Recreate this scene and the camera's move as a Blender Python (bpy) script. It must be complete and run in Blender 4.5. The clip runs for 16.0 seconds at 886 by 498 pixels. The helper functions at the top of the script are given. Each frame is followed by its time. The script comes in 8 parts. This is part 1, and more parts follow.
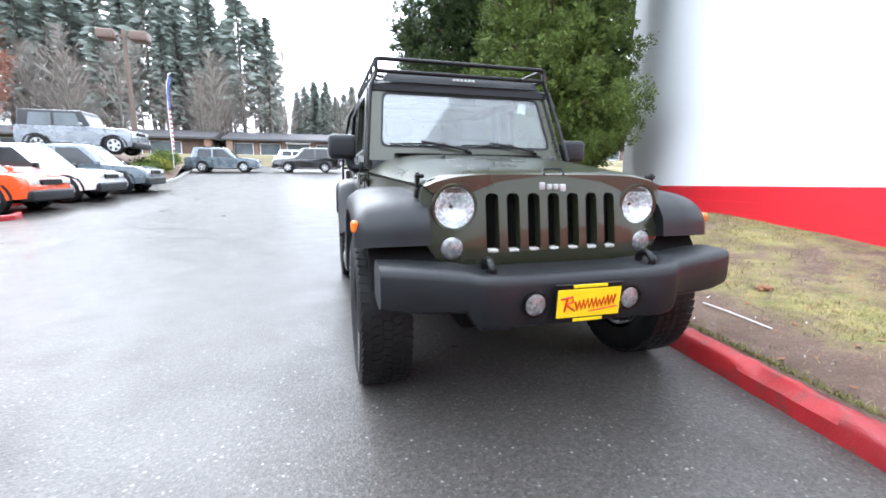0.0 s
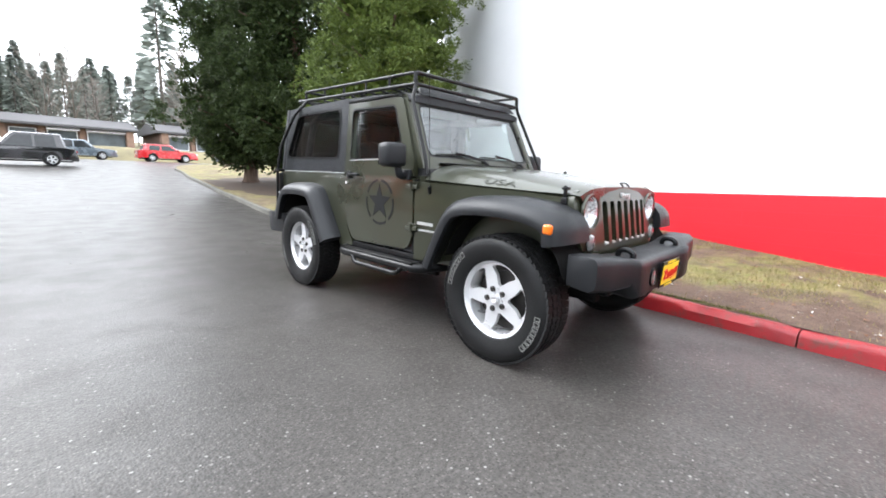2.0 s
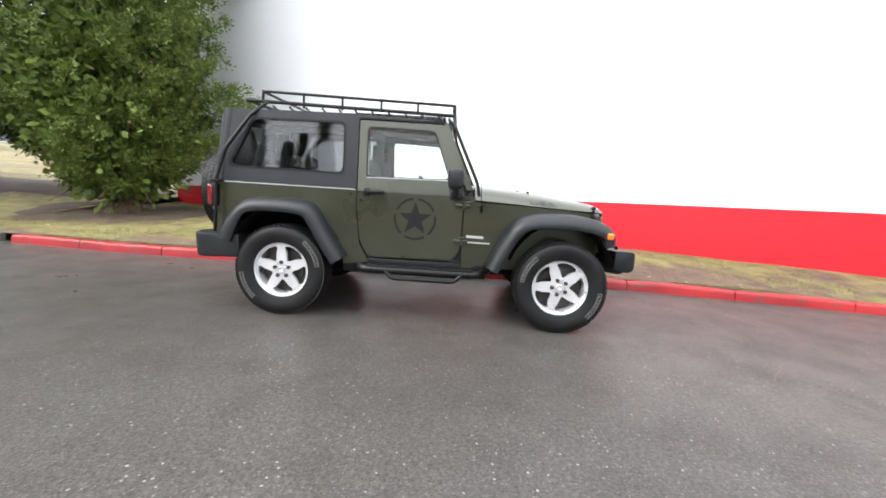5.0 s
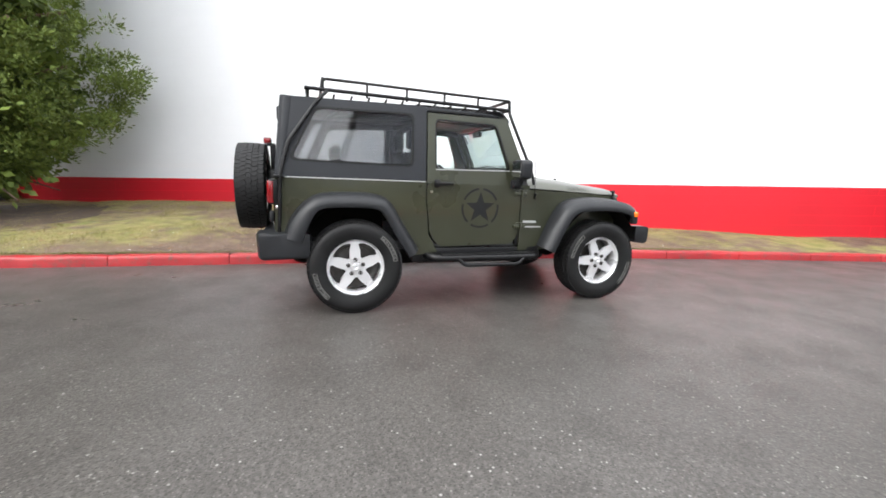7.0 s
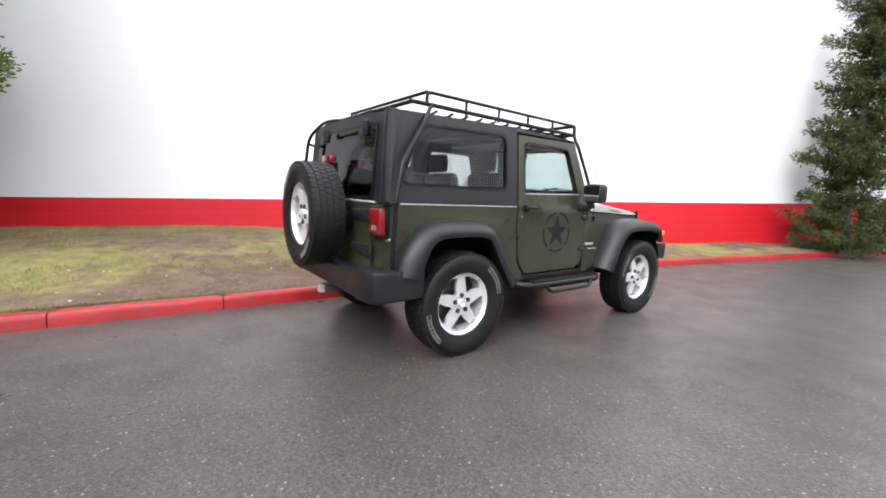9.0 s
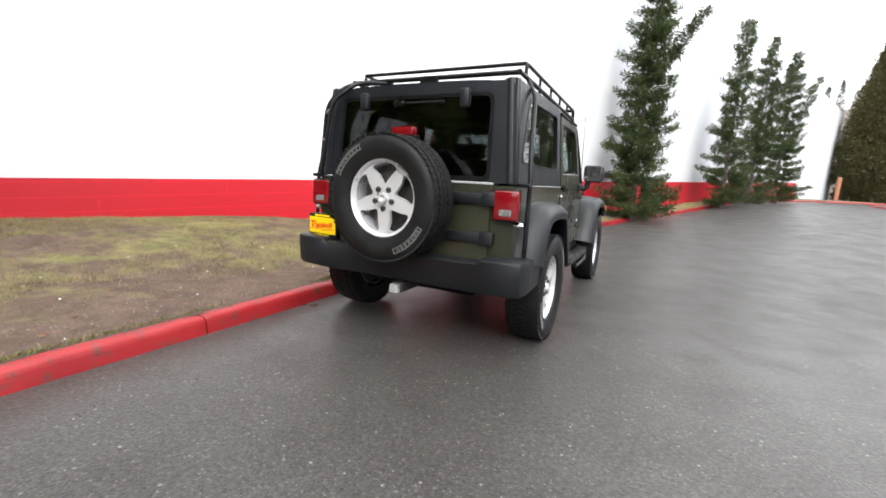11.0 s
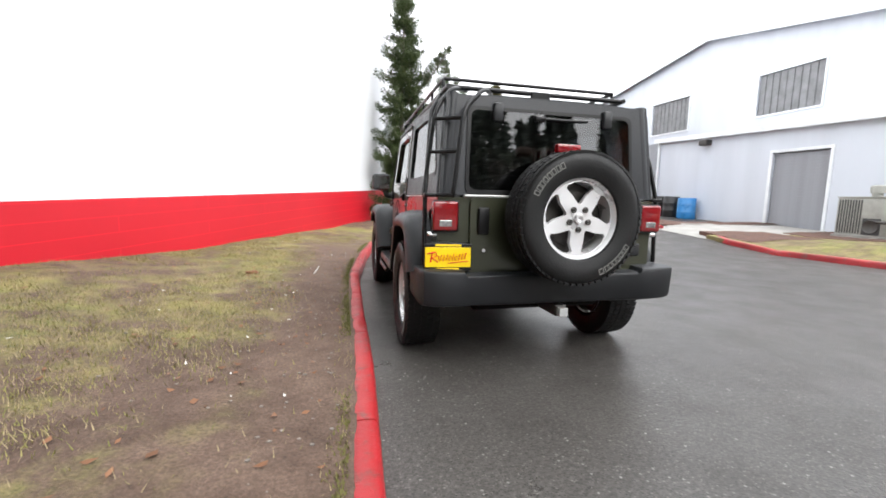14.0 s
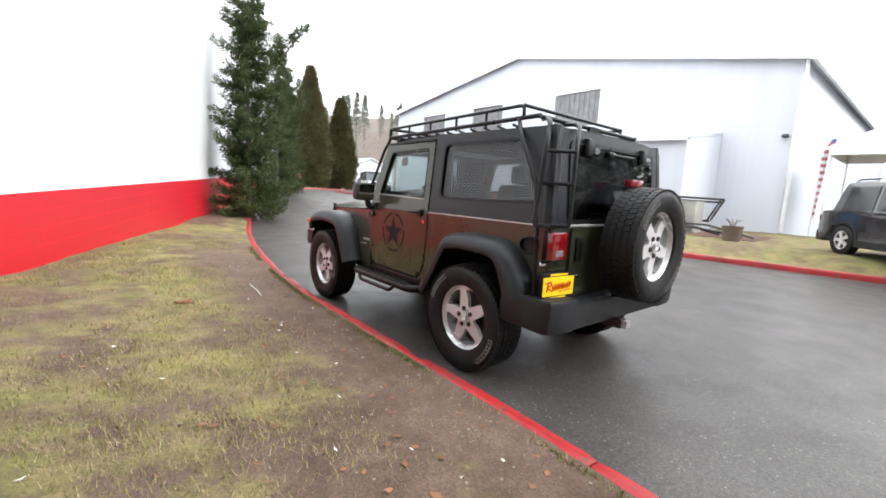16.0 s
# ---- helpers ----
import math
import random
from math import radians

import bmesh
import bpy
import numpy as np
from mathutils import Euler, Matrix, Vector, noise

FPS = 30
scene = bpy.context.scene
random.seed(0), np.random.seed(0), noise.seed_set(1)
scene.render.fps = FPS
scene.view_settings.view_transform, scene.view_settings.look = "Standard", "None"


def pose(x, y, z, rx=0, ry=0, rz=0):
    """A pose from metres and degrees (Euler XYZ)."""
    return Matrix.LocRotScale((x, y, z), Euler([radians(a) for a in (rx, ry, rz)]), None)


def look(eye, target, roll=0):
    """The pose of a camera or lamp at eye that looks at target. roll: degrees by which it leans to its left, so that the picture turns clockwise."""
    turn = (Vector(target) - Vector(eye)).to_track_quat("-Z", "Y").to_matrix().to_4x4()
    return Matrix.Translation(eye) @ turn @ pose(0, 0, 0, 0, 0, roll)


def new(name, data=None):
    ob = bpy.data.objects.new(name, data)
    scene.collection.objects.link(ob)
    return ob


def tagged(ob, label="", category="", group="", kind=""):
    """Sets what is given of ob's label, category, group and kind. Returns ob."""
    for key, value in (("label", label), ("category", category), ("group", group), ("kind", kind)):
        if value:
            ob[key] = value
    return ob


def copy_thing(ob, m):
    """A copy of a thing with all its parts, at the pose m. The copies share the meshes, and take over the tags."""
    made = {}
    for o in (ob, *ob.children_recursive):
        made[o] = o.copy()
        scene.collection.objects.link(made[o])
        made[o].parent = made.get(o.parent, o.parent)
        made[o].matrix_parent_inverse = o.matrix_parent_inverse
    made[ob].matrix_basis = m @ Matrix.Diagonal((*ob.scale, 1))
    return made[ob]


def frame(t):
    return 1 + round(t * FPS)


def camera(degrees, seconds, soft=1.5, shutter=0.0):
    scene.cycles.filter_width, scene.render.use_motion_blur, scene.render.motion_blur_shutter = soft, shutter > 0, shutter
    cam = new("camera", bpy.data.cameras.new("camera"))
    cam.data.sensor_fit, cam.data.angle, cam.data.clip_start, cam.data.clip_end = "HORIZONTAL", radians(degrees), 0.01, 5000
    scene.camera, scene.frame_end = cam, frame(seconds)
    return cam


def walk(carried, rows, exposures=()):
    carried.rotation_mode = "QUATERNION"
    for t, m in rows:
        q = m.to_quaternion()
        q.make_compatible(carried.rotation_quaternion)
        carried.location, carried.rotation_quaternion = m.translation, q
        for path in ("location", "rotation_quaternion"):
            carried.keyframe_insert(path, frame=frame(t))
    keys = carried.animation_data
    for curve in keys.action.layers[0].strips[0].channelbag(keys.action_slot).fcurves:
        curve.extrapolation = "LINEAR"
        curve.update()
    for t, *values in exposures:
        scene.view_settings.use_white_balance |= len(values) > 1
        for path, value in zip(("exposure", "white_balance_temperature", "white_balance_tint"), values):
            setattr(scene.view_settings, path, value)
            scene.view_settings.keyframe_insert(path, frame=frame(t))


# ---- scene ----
cam = camera(93.1, 16.0, soft=1.7, shutter=0.15)
PATH = [
    (0, (-1.021, -3.381, 1.101), (-0.502, -1.484, 0.740), 0.4),
    (0.5, (-1.501, -3.277, 1.085), (-0.754, -1.464, 0.693), 0.1),
    (1, (-1.967, -3.169, 1.080), (-0.856, -1.546, 0.716), 1.7),
    (1.5, (-2.434, -2.961, 1.106), (-1.182, -1.445, 0.739), -0.0),
    (2, (-2.862, -2.706, 1.130), (-1.450, -1.331, 0.787), 1.8),
    (2.5, (-3.286, -2.412, 1.178), (-1.771, -1.151, 0.837), 0.8),
    (3, (-3.640, -2.025, 1.207), (-1.971, -0.979, 0.859), 1.6),
    (3.5, (-3.920, -1.671, 1.234), (-2.077, -0.971, 0.897), 4.2),
    (3.7, (-3.997, -1.513, 1.213), (-2.125, -0.880, 0.904), 4.6),
    (5.8, (-4.514, 0.490, 1.261), (-2.550, 0.341, 0.915), 3.1),
    (6, (-4.510, 0.675, 1.273), (-2.545, 0.536, 0.928), 3.6),
    (6.5, (-4.463, 1.121, 1.258), (-2.531, 0.811, 0.841), 2.1),
    (7, (-4.382, 1.568, 1.228), (-2.509, 0.970, 0.863), 2.3),
    (7.5, (-4.182, 1.972, 1.250), (-2.386, 1.224, 0.789), 2.9),
    (8, (-3.884, 2.407, 1.227), (-2.165, 1.443, 0.886), 2.5),
    (8.5, (-3.586, 2.819, 1.256), (-1.951, 1.714, 0.927), 2.3),
    (9, (-3.255, 3.163, 1.239), (-1.656, 1.994, 0.962), 2.5),
    (9.2, (-3.121, 3.324, 1.228), (-1.581, 2.068, 1.007), 2.4),
    (11.3, (-1.222, 4.382, 1.130), (-0.458, 2.559, 0.826), 2.1),
    (11.5, (-1.015, 4.435, 1.113), (-0.346, 2.569, 0.849), 1.3),
    (12, (-0.544, 4.503, 1.153), (-0.226, 2.548, 0.874), 1.2),
    (12.5, (-0.072, 4.471, 1.132), (-0.005, 2.492, 0.848), 0.8),
    (13, (0.393, 4.495, 1.110), (0.219, 2.514, 0.897), 1.4),
    (13.5, (0.909, 4.437, 1.109), (0.654, 2.483, 0.767), 1.1),
    (14, (1.346, 4.351, 1.127), (0.869, 2.424, 0.881), 1.4),
    (14.5, (1.819, 4.223, 1.193), (1.183, 2.341, 0.959), 1.0),
    (15, (2.227, 3.977, 1.219), (1.352, 2.200, 0.944), 2.4),
    (15.5, (2.635, 3.735, 1.254), (1.562, 2.072, 0.966), 4.7),
    (16, (2.947, 3.411, 1.317), (1.673, 1.893, 1.043), 3.2),
]
walk(cam, [(t, look(eye, target, roll)) for t, eye, target, roll in PATH],
     exposures=((0.0, 2.20, 5800, 10), (1.5, 2.0, 6100, 10), (3.5, 1.93, 6350, 10), (7.0, 1.78, 6500, 10), (9.0, 1.70, 6500, 10), (12.5, 1.58, 6500, 10), (14.5, 1.64, 6500, 10), (16.0, 1.68, 6500, 10)))

# ---- world and light: overcast winter day ----
SUN_ELEV, SUN_TURN = 42.0, 335.0
world = bpy.data.worlds.new("overcast_sky")
scene.world = world
world.use_nodes = True
wn, wl = world.node_tree.nodes, world.node_tree.links
wn.clear()
w_out, w_bg, w_sky, w_hsv = (wn.new(k) for k in ("ShaderNodeOutputWorld", "ShaderNodeBackground", "ShaderNodeTexSky", "ShaderNodeHueSaturation"))
w_sky.sky_type, w_sky.sun_disc = "NISHITA", False
w_sky.sun_elevation, w_sky.sun_rotation = radians(SUN_ELEV), radians(SUN_TURN)
w_sky.air_density, w_sky.dust_density = 1.0, 6.0
w_hsv.inputs["Saturation"].default_value = 0.10
w_bg.inputs["Strength"].default_value = 0.15
wl.new(w_sky.outputs["Color"], w_hsv.inputs["Color"])
w_mix = wn.new("ShaderNodeMix")          # a closed cloud deck: mostly even white
w_mix.data_type = "RGBA"
w_mix.inputs[0].default_value, w_mix.inputs[7].default_value = 0.85, (7.6, 7.8, 8.1, 1)
wl.new(w_hsv.outputs["Color"], w_mix.inputs[6])
wl.new(w_mix.outputs[2], w_bg.inputs["Color"])
wl.new(w_bg.outputs["Background"], w_out.inputs["Surface"])
sun = new("sun", bpy.data.lights.new("sun", "SUN"))
sun.data.energy, sun.data.angle, sun.data.color = 0.6, radians(40), (1.0, 0.98, 0.95)
sun.rotation_euler = (radians(90 - SUN_ELEV), 0, radians(180 - SUN_TURN))


# ---- materials ----
def node_mat(name):
    m = bpy.data.materials.new(name)
    m.use_nodes = True
    nt = m.node_tree
    return m, nt, nt.nodes["Principled BSDF"]


def noise_tex(nt, scale, detail=4.0, rough=0.55, coord="Object"):
    tc = nt.nodes.new("ShaderNodeTexCoord")
    n = nt.nodes.new("ShaderNodeTexNoise")
    n.inputs["Scale"].default_value, n.inputs["Detail"].default_value, n.inputs["Roughness"].default_value = scale, detail, rough
    nt.links.new(tc.outputs[coord], n.inputs["Vector"])
    return n


def ramp(nt, src, stops):
    r = nt.nodes.new("ShaderNodeValToRGB")
    els = r.color_ramp.elements
    while len(els) < len(stops):
        els.new(0.5)
    for e, (p, c) in zip(els, stops):
        e.position, e.color = p, (*c, 1) if len(c) == 3 else c
    nt.links.new(src, r.inputs["Fac"])
    return r


def mix(nt, fac, a, b, kind="MIX"):
    m = nt.nodes.new("ShaderNodeMix")
    m.data_type, m.blend_type = "RGBA", kind
    for sock, v in ((m.inputs[0], fac), (m.inputs[6], a), (m.inputs[7], b)):
        if hasattr(v, "is_linked"):
            nt.links.new(v, sock)
        elif isinstance(v, (int, float)):
            sock.default_value = v
        else:
            sock.default_value = (*v, 1)
    return m.outputs[2]


def bump(nt, bs, height, strength, dist=0.01):
    b = nt.nodes.new("ShaderNodeBump")
    b.inputs["Strength"].default_value, b.inputs["Distance"].default_value = strength, dist
    nt.links.new(height, b.inputs["Height"])
    nt.links.new(b.outputs["Normal"], bs.inputs["Normal"])


def grey(v):
    return (v, v, v)


def surf(name, color, rough=0.5, metal=0.0, var=0.18, scale=3.0, fine=60.0, relief=0.0, spec=0.5, coat=0.0, rvar=0.12, coord="Object", emit=0.0, alpha_glass=0.0):
    """A surface with colour and gloss varied at two scales and fine relief."""
    m, nt, bs = node_mat(name)
    big, small = noise_tex(nt, scale, coord=coord), noise_tex(nt, fine, 3.0, coord=coord)
    lo, hi = tuple(c * (1 - var) for c in color), tuple(min(1, c * (1 + var)) for c in color)
    c1 = ramp(nt, big.outputs["Fac"], ((0.3, lo), (0.7, hi)))
    c2 = ramp(nt, small.outputs["Fac"], ((0.25, grey(1 - var * 0.7)), (0.75, grey(1.0))))
    nt.links.new(mix(nt, 1.0, c1.outputs["Color"], c2.outputs["Color"], "MULTIPLY"), bs.inputs["Base Color"])
    rr = ramp(nt, big.outputs["Fac"], ((0.3, grey(max(0.02, rough - rvar))), (0.7, grey(min(1, rough + rvar)))))
    nt.links.new(rr.outputs["Color"], bs.inputs["Roughness"])
    bs.inputs["Metallic"].default_value, bs.inputs["Specular IOR Level"].default_value = metal, spec
    bs.inputs["Coat Weight"].default_value = coat
    bs.inputs["Coat Roughness"].default_value = 0.04
    if emit:
        bs.inputs["Emission Color"].default_value, bs.inputs["Emission Strength"].default_value = (*color, 1), emit
    if relief:
        bump(nt, bs, small.outputs["Fac"], relief)
    return m


def glass(name, tint, rough=0.0, see=0.5):
    """Window glass: a tinted clear sheet with a mirror-like face."""
    m, nt, bs = node_mat(name)
    nt.nodes.remove(bs)
    out = nt.nodes["Material Output"]
    tr, gl, mx, fr = (nt.nodes.new(k) for k in ("ShaderNodeBsdfTransparent", "ShaderNodeBsdfGlossy", "ShaderNodeMixShader", "ShaderNodeLayerWeight"))
    tr.inputs["Color"].default_value = (*tint, 1)
    gl.inputs["Roughness"].default_value = rough
    pw = nt.nodes.new("ShaderNodeMath")
    pw.operation, pw.inputs[1].default_value = "POWER", 4.5
    nt.links.new(fr.outputs["Facing"], pw.inputs[0])
    mp = nt.nodes.new("ShaderNodeMapRange")
    mp.inputs["To Min"].default_value, mp.inputs["To Max"].default_value = see, 1.0
    nt.links.new(pw.outputs[0], mp.inputs["Value"])
    nt.links.new(mp.outputs["Result"], mx.inputs["Fac"])
    nt.links.new(tr.outputs["BSDF"], mx.inputs[1])
    nt.links.new(gl.outputs["BSDF"], mx.inputs[2])
    nt.links.new(mx.outputs["Shader"], out.inputs["Surface"])
    return m


def asphalt():
    """Worn wet asphalt: dark binder, grey and tan aggregate, scattered pale chips."""
    m, nt, bs = node_mat("wet_asphalt")
    big, mid, fine = noise_tex(nt, 0.35, 5.0), noise_tex(nt, 2.2, 5.0), noise_tex(nt, 42.0, 4.0, 0.65)
    tc = nt.nodes.new("ShaderNodeTexCoord")
    vor, chip = nt.nodes.new("ShaderNodeTexVoronoi"), nt.nodes.new("ShaderNodeTexVoronoi")
    vor.inputs["Scale"].default_value, chip.inputs["Scale"].default_value = 88.0, 46.0
    for v in (vor, chip):
        nt.links.new(tc.outputs["Object"], v.inputs["Vector"])
    c = ramp(nt, big.outputs["Fac"], ((0.3, (0.046, 0.0422, 0.0386)), (0.7, (0.074, 0.0690, 0.0640)))).outputs["Color"]
    c = mix(nt, ramp(nt, mid.outputs["Fac"], ((0.45, grey(0)), (0.75, grey(0.45)))).outputs["Color"], c, (0.026, 0.0228, 0.0204))
    c = mix(nt, 1.0, c, ramp(nt, fine.outputs["Fac"], ((0.30, grey(0.65)), (0.50, grey(1.05)), (0.70, grey(1.6)))).outputs["Color"], "MULTIPLY")
    # aggregate: each stone of its own tone
    tone = nt.nodes.new("ShaderNodeSeparateColor")
    nt.links.new(vor.outputs["Color"], tone.inputs[0])
    stone = ramp(nt, tone.outputs[0], ((0.0, (0.018, 0.0168, 0.0155)), (0.55, (0.050, 0.0462, 0.042)), (0.85, (0.090, 0.083, 0.076)), (1.0, (0.16, 0.149, 0.137)))).outputs["Color"]
    core = ramp(nt, vor.outputs["Distance"], ((0.30, grey(0.75)), (0.55, grey(0)))).outputs["Color"]
    c = mix(nt, core, c, stone)
    pick = nt.nodes.new("ShaderNodeSeparateColor")
    nt.links.new(chip.outputs["Color"], pick.inputs[0])
    pale = ramp(nt, pick.outputs[1], ((0.93, grey(0)), (0.955, grey(1)))).outputs["Color"]
    dot = ramp(nt, chip.outputs["Distance"], ((0.20, grey(0.9)), (0.36, grey(0)))).outputs["Color"]
    patchy = ramp(nt, noise_tex(nt, 1.7, 4.0, 0.7).outputs["Fac"], ((0.36, grey(0.15)), (0.62, grey(1)))).outputs["Color"]
    c = mix(nt, mix(nt, 1.0, mix(nt, 1.0, pale, dot, "MULTIPLY"), patchy, "MULTIPLY"), c, (0.34, 0.33, 0.31))
    nt.links.new(c, bs.inputs["Base Color"])
    # roughness graded by position to set sheen: lower streetward, higher by the warehouse
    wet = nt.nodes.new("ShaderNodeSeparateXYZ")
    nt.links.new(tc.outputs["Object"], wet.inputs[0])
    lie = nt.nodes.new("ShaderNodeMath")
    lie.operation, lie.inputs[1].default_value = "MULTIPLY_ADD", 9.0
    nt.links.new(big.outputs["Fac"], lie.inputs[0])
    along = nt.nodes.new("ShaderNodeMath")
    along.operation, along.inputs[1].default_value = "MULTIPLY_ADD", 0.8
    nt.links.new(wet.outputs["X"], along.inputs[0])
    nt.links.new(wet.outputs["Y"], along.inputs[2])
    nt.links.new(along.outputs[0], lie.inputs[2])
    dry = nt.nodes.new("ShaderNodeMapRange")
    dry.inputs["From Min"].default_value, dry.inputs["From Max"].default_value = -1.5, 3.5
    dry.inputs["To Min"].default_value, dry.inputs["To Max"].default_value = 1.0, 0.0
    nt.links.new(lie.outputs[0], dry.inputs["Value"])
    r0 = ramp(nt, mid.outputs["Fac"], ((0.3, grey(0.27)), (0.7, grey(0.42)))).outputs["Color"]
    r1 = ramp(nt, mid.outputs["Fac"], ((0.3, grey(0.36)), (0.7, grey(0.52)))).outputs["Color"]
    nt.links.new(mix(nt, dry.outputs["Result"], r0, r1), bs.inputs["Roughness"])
    h = mix(nt, 0.5, vor.outputs["Distance"], fine.outputs["Color"])
    bump(nt, bs, h, 0.50, 0.005)
    bs.inputs["Specular IOR Level"].default_value = 0.24
    return m


def turf(name, trodden):
    m, nt, bs = node_mat(name)
    big, mid, fine = noise_tex(nt, 0.55, 5.0, 0.6), noise_tex(nt, 3.5, 6.0, 0.65), noise_tex(nt, 70.0, 5.0, 0.7)
    dirt = ramp(nt, mid.outputs["Fac"], ((0.3, (0.082, 0.049, 0.033)), (0.7, (0.172, 0.113, 0.081)))).outputs["Color"]
    grass = ramp(nt, mid.outputs["Fac"], ((0.3, (0.125, 0.130, 0.032)), (0.52, (0.225, 0.200, 0.065)), (0.75, (0.290, 0.225, 0.105)))).outputs["Color"]
    where = mix(nt, 0.45, big.outputs["Color"], mid.outputs["Color"])
    fac = ramp(nt, where, ((0.46, grey(0)), (0.555, grey(1)))).outputs["Color"]
    # a trodden strip of bare earth along the kerb beside the parked car
    tc, sep = nt.nodes.new("ShaderNodeTexCoord"), nt.nodes.new("ShaderNodeSeparateXYZ")
    nt.links.new(tc.outputs["Object"], sep.inputs[0])
    off = nt.nodes.new("ShaderNodeMath")
    off.operation = "MULTIPLY_ADD"
    off.inputs[1].default_value = 3.2
    nt.links.new(where, off.inputs[0])
    nt.links.new(sep.outputs["X"], off.inputs[2])
    strip = nt.nodes.new("ShaderNodeMapRange")
    strip.inputs["From Min"].default_value, strip.inputs["From Max"].default_value = 3.35, 3.95
    nt.links.new(off.outputs[0], strip.inputs["Value"])
    far = nt.nodes.new("ShaderNodeMath")
    far.operation = "ABSOLUTE"
    nt.links.new(sep.outputs["Y"], far.inputs[0])
    past = nt.nodes.new("ShaderNodeMapRange")
    past.inputs["From Min"].default_value, past.inputs["From Max"].default_value = 3.6, 5.0
    nt.links.new(far.outputs[0], past.inputs["Value"])
    keep = nt.nodes.new("ShaderNodeMath")
    keep.operation = "MAXIMUM"
    nt.links.new(strip.outputs["Result"], keep.inputs[0])
    nt.links.new(past.outputs["Result"], keep.inputs[1])
    if trodden:
        fac = mix(nt, 1.0, fac, keep.outputs[0], "MULTIPLY")
    else:
        fac = mix(nt, 0.3, fac, (0.8, 0.8, 0.8))
    moss = noise_tex(nt, 1.9, 4.0, 0.7)
    grass = mix(nt, ramp(nt, moss.outputs["Fac"], ((0.52, grey(0)), (0.64, grey(0.75)))).outputs["Color"], grass, (0.150, 0.175, 0.030))
    soil = noise_tex(nt, 5.5, 5.0, 0.7)
    dirt = mix(nt, ramp(nt, soil.outputs["Fac"], ((0.50, grey(0)), (0.66, grey(0.65)))).outputs["Color"], dirt, (0.075, 0.043, 0.029))
    c = mix(nt, fac, dirt, grass)
    c = mix(nt, 1.0, c, ramp(nt, fine.outputs["Fac"], ((0.3, grey(0.50)), (0.7, grey(1.35)))).outputs["Color"], "MULTIPLY")
    nt.links.new(c, bs.inputs["Base Color"])
    bs.inputs["Roughness"].default_value = 0.9
    bump(nt, bs, fine.outputs["Fac"], 0.8, 0.02)
    return m


def block_wall(name, color, rough=0.5, dirt=0.05, joint=0.985, long=0.4):
    """Painted concrete block: faint joints, courses tilted as the site slopes."""
    m, nt, bs = node_mat(name)
    tc = nt.nodes.new("ShaderNodeTexCoord")
    br = nt.nodes.new("ShaderNodeTexBrick")
    br.inputs["Scale"].default_value, br.inputs["Mortar Size"].default_value = 1.0, 0.006
    br.inputs["Brick Width"].default_value, br.inputs["Row Height"].default_value = long, 0.2
    for k, v in (("Color1", 1.0), ("Color2", 0.99), ("Mortar", joint)):
        br.inputs[k].default_value = (v, v, v, 1)
    nt.links.new(tc.outputs["UV"], br.inputs["Vector"])
    big, fine = noise_tex(nt, 0.4, 5.0), noise_tex(nt, 90.0, 3.0)
    c = ramp(nt, big.outputs["Fac"], ((0.3, tuple(v * (1 - dirt) for v in color)), (0.7, color))).outputs["Color"]
    nt.links.new(mix(nt, 1.0, c, br.outputs["Color"], "MULTIPLY"), bs.inputs["Base Color"])
    bs.inputs["Roughness"].default_value = rough
    bump(nt, bs, mix(nt, 0.25, br.outputs["Color"], fine.outputs["Color"]), 0.12, 0.004)
    return m


def foliage(name, dark, light, rough=0.6):
    m, nt, bs = node_mat(name)
    geo, n = nt.nodes.new("ShaderNodeNewGeometry"), noise_tex(nt, 1.2, 4.0)
    c = mix(nt, geo.outputs["Random Per Island"], dark, light)
    c = mix(nt, ramp(nt, n.outputs["Fac"], ((0.35, grey(0)), (0.7, grey(0.7)))).outputs["Color"], c, light)
    nt.links.new(c, bs.inputs["Base Color"])
    bs.inputs["Roughness"].default_value = rough
    bs.inputs["Specular IOR Level"].default_value = 0.3
    return m


def bark(name, color):
    m, nt, bs = node_mat(name)
    tc, mp = nt.nodes.new("ShaderNodeTexCoord"), nt.nodes.new("ShaderNodeMapping")
    mp.inputs["Scale"].default_value = (14, 14, 2.2)
    n = nt.nodes.new("ShaderNodeTexNoise")
    n.inputs["Scale"].default_value, n.inputs["Detail"].default_value = 1.0, 6.0
    nt.links.new(tc.outputs["Object"], mp.inputs["Vector"])
    nt.links.new(mp.outputs["Vector"], n.inputs["Vector"])
    nt.links.new(ramp(nt, n.outputs["Fac"], ((0.3, tuple(c * 0.5 for c in color)), (0.7, color))).outputs["Color"], bs.inputs["Base Color"])
    bs.inputs["Roughness"].default_value = 0.9
    bump(nt, bs, n.outputs["Fac"], 0.9, 0.03)
    return m


M_ASPHALT, M_TURF, M_MEADOW = asphalt(), turf("worn_turf", True), turf("winter_meadow", False)
M_WALL_WHITE, M_WALL_RED = block_wall("white_block_paint", (0.80, 0.81, 0.83)), block_wall("red_block_paint", (0.56, 0.010, 0.022), 0.45, 0.14, 1.25, 3.2)
M_CONCRETE = surf("weathered_concrete", (0.30, 0.29, 0.27), 0.8, var=0.25, scale=2.5, fine=90, relief=0.4)
M_BARK = bark("tree_bark", (0.16, 0.105, 0.075))
M_BARK_GREY = bark("grey_bark", (0.17, 0.145, 0.125))
M_LEAF_CYPRESS = foliage("cypress_leaf", (0.026, 0.046, 0.010), (0.145, 0.195, 0.038))
M_LEAF_DARK = foliage("dark_evergreen_leaf", (0.012, 0.022, 0.007), (0.052, 0.078, 0.020))
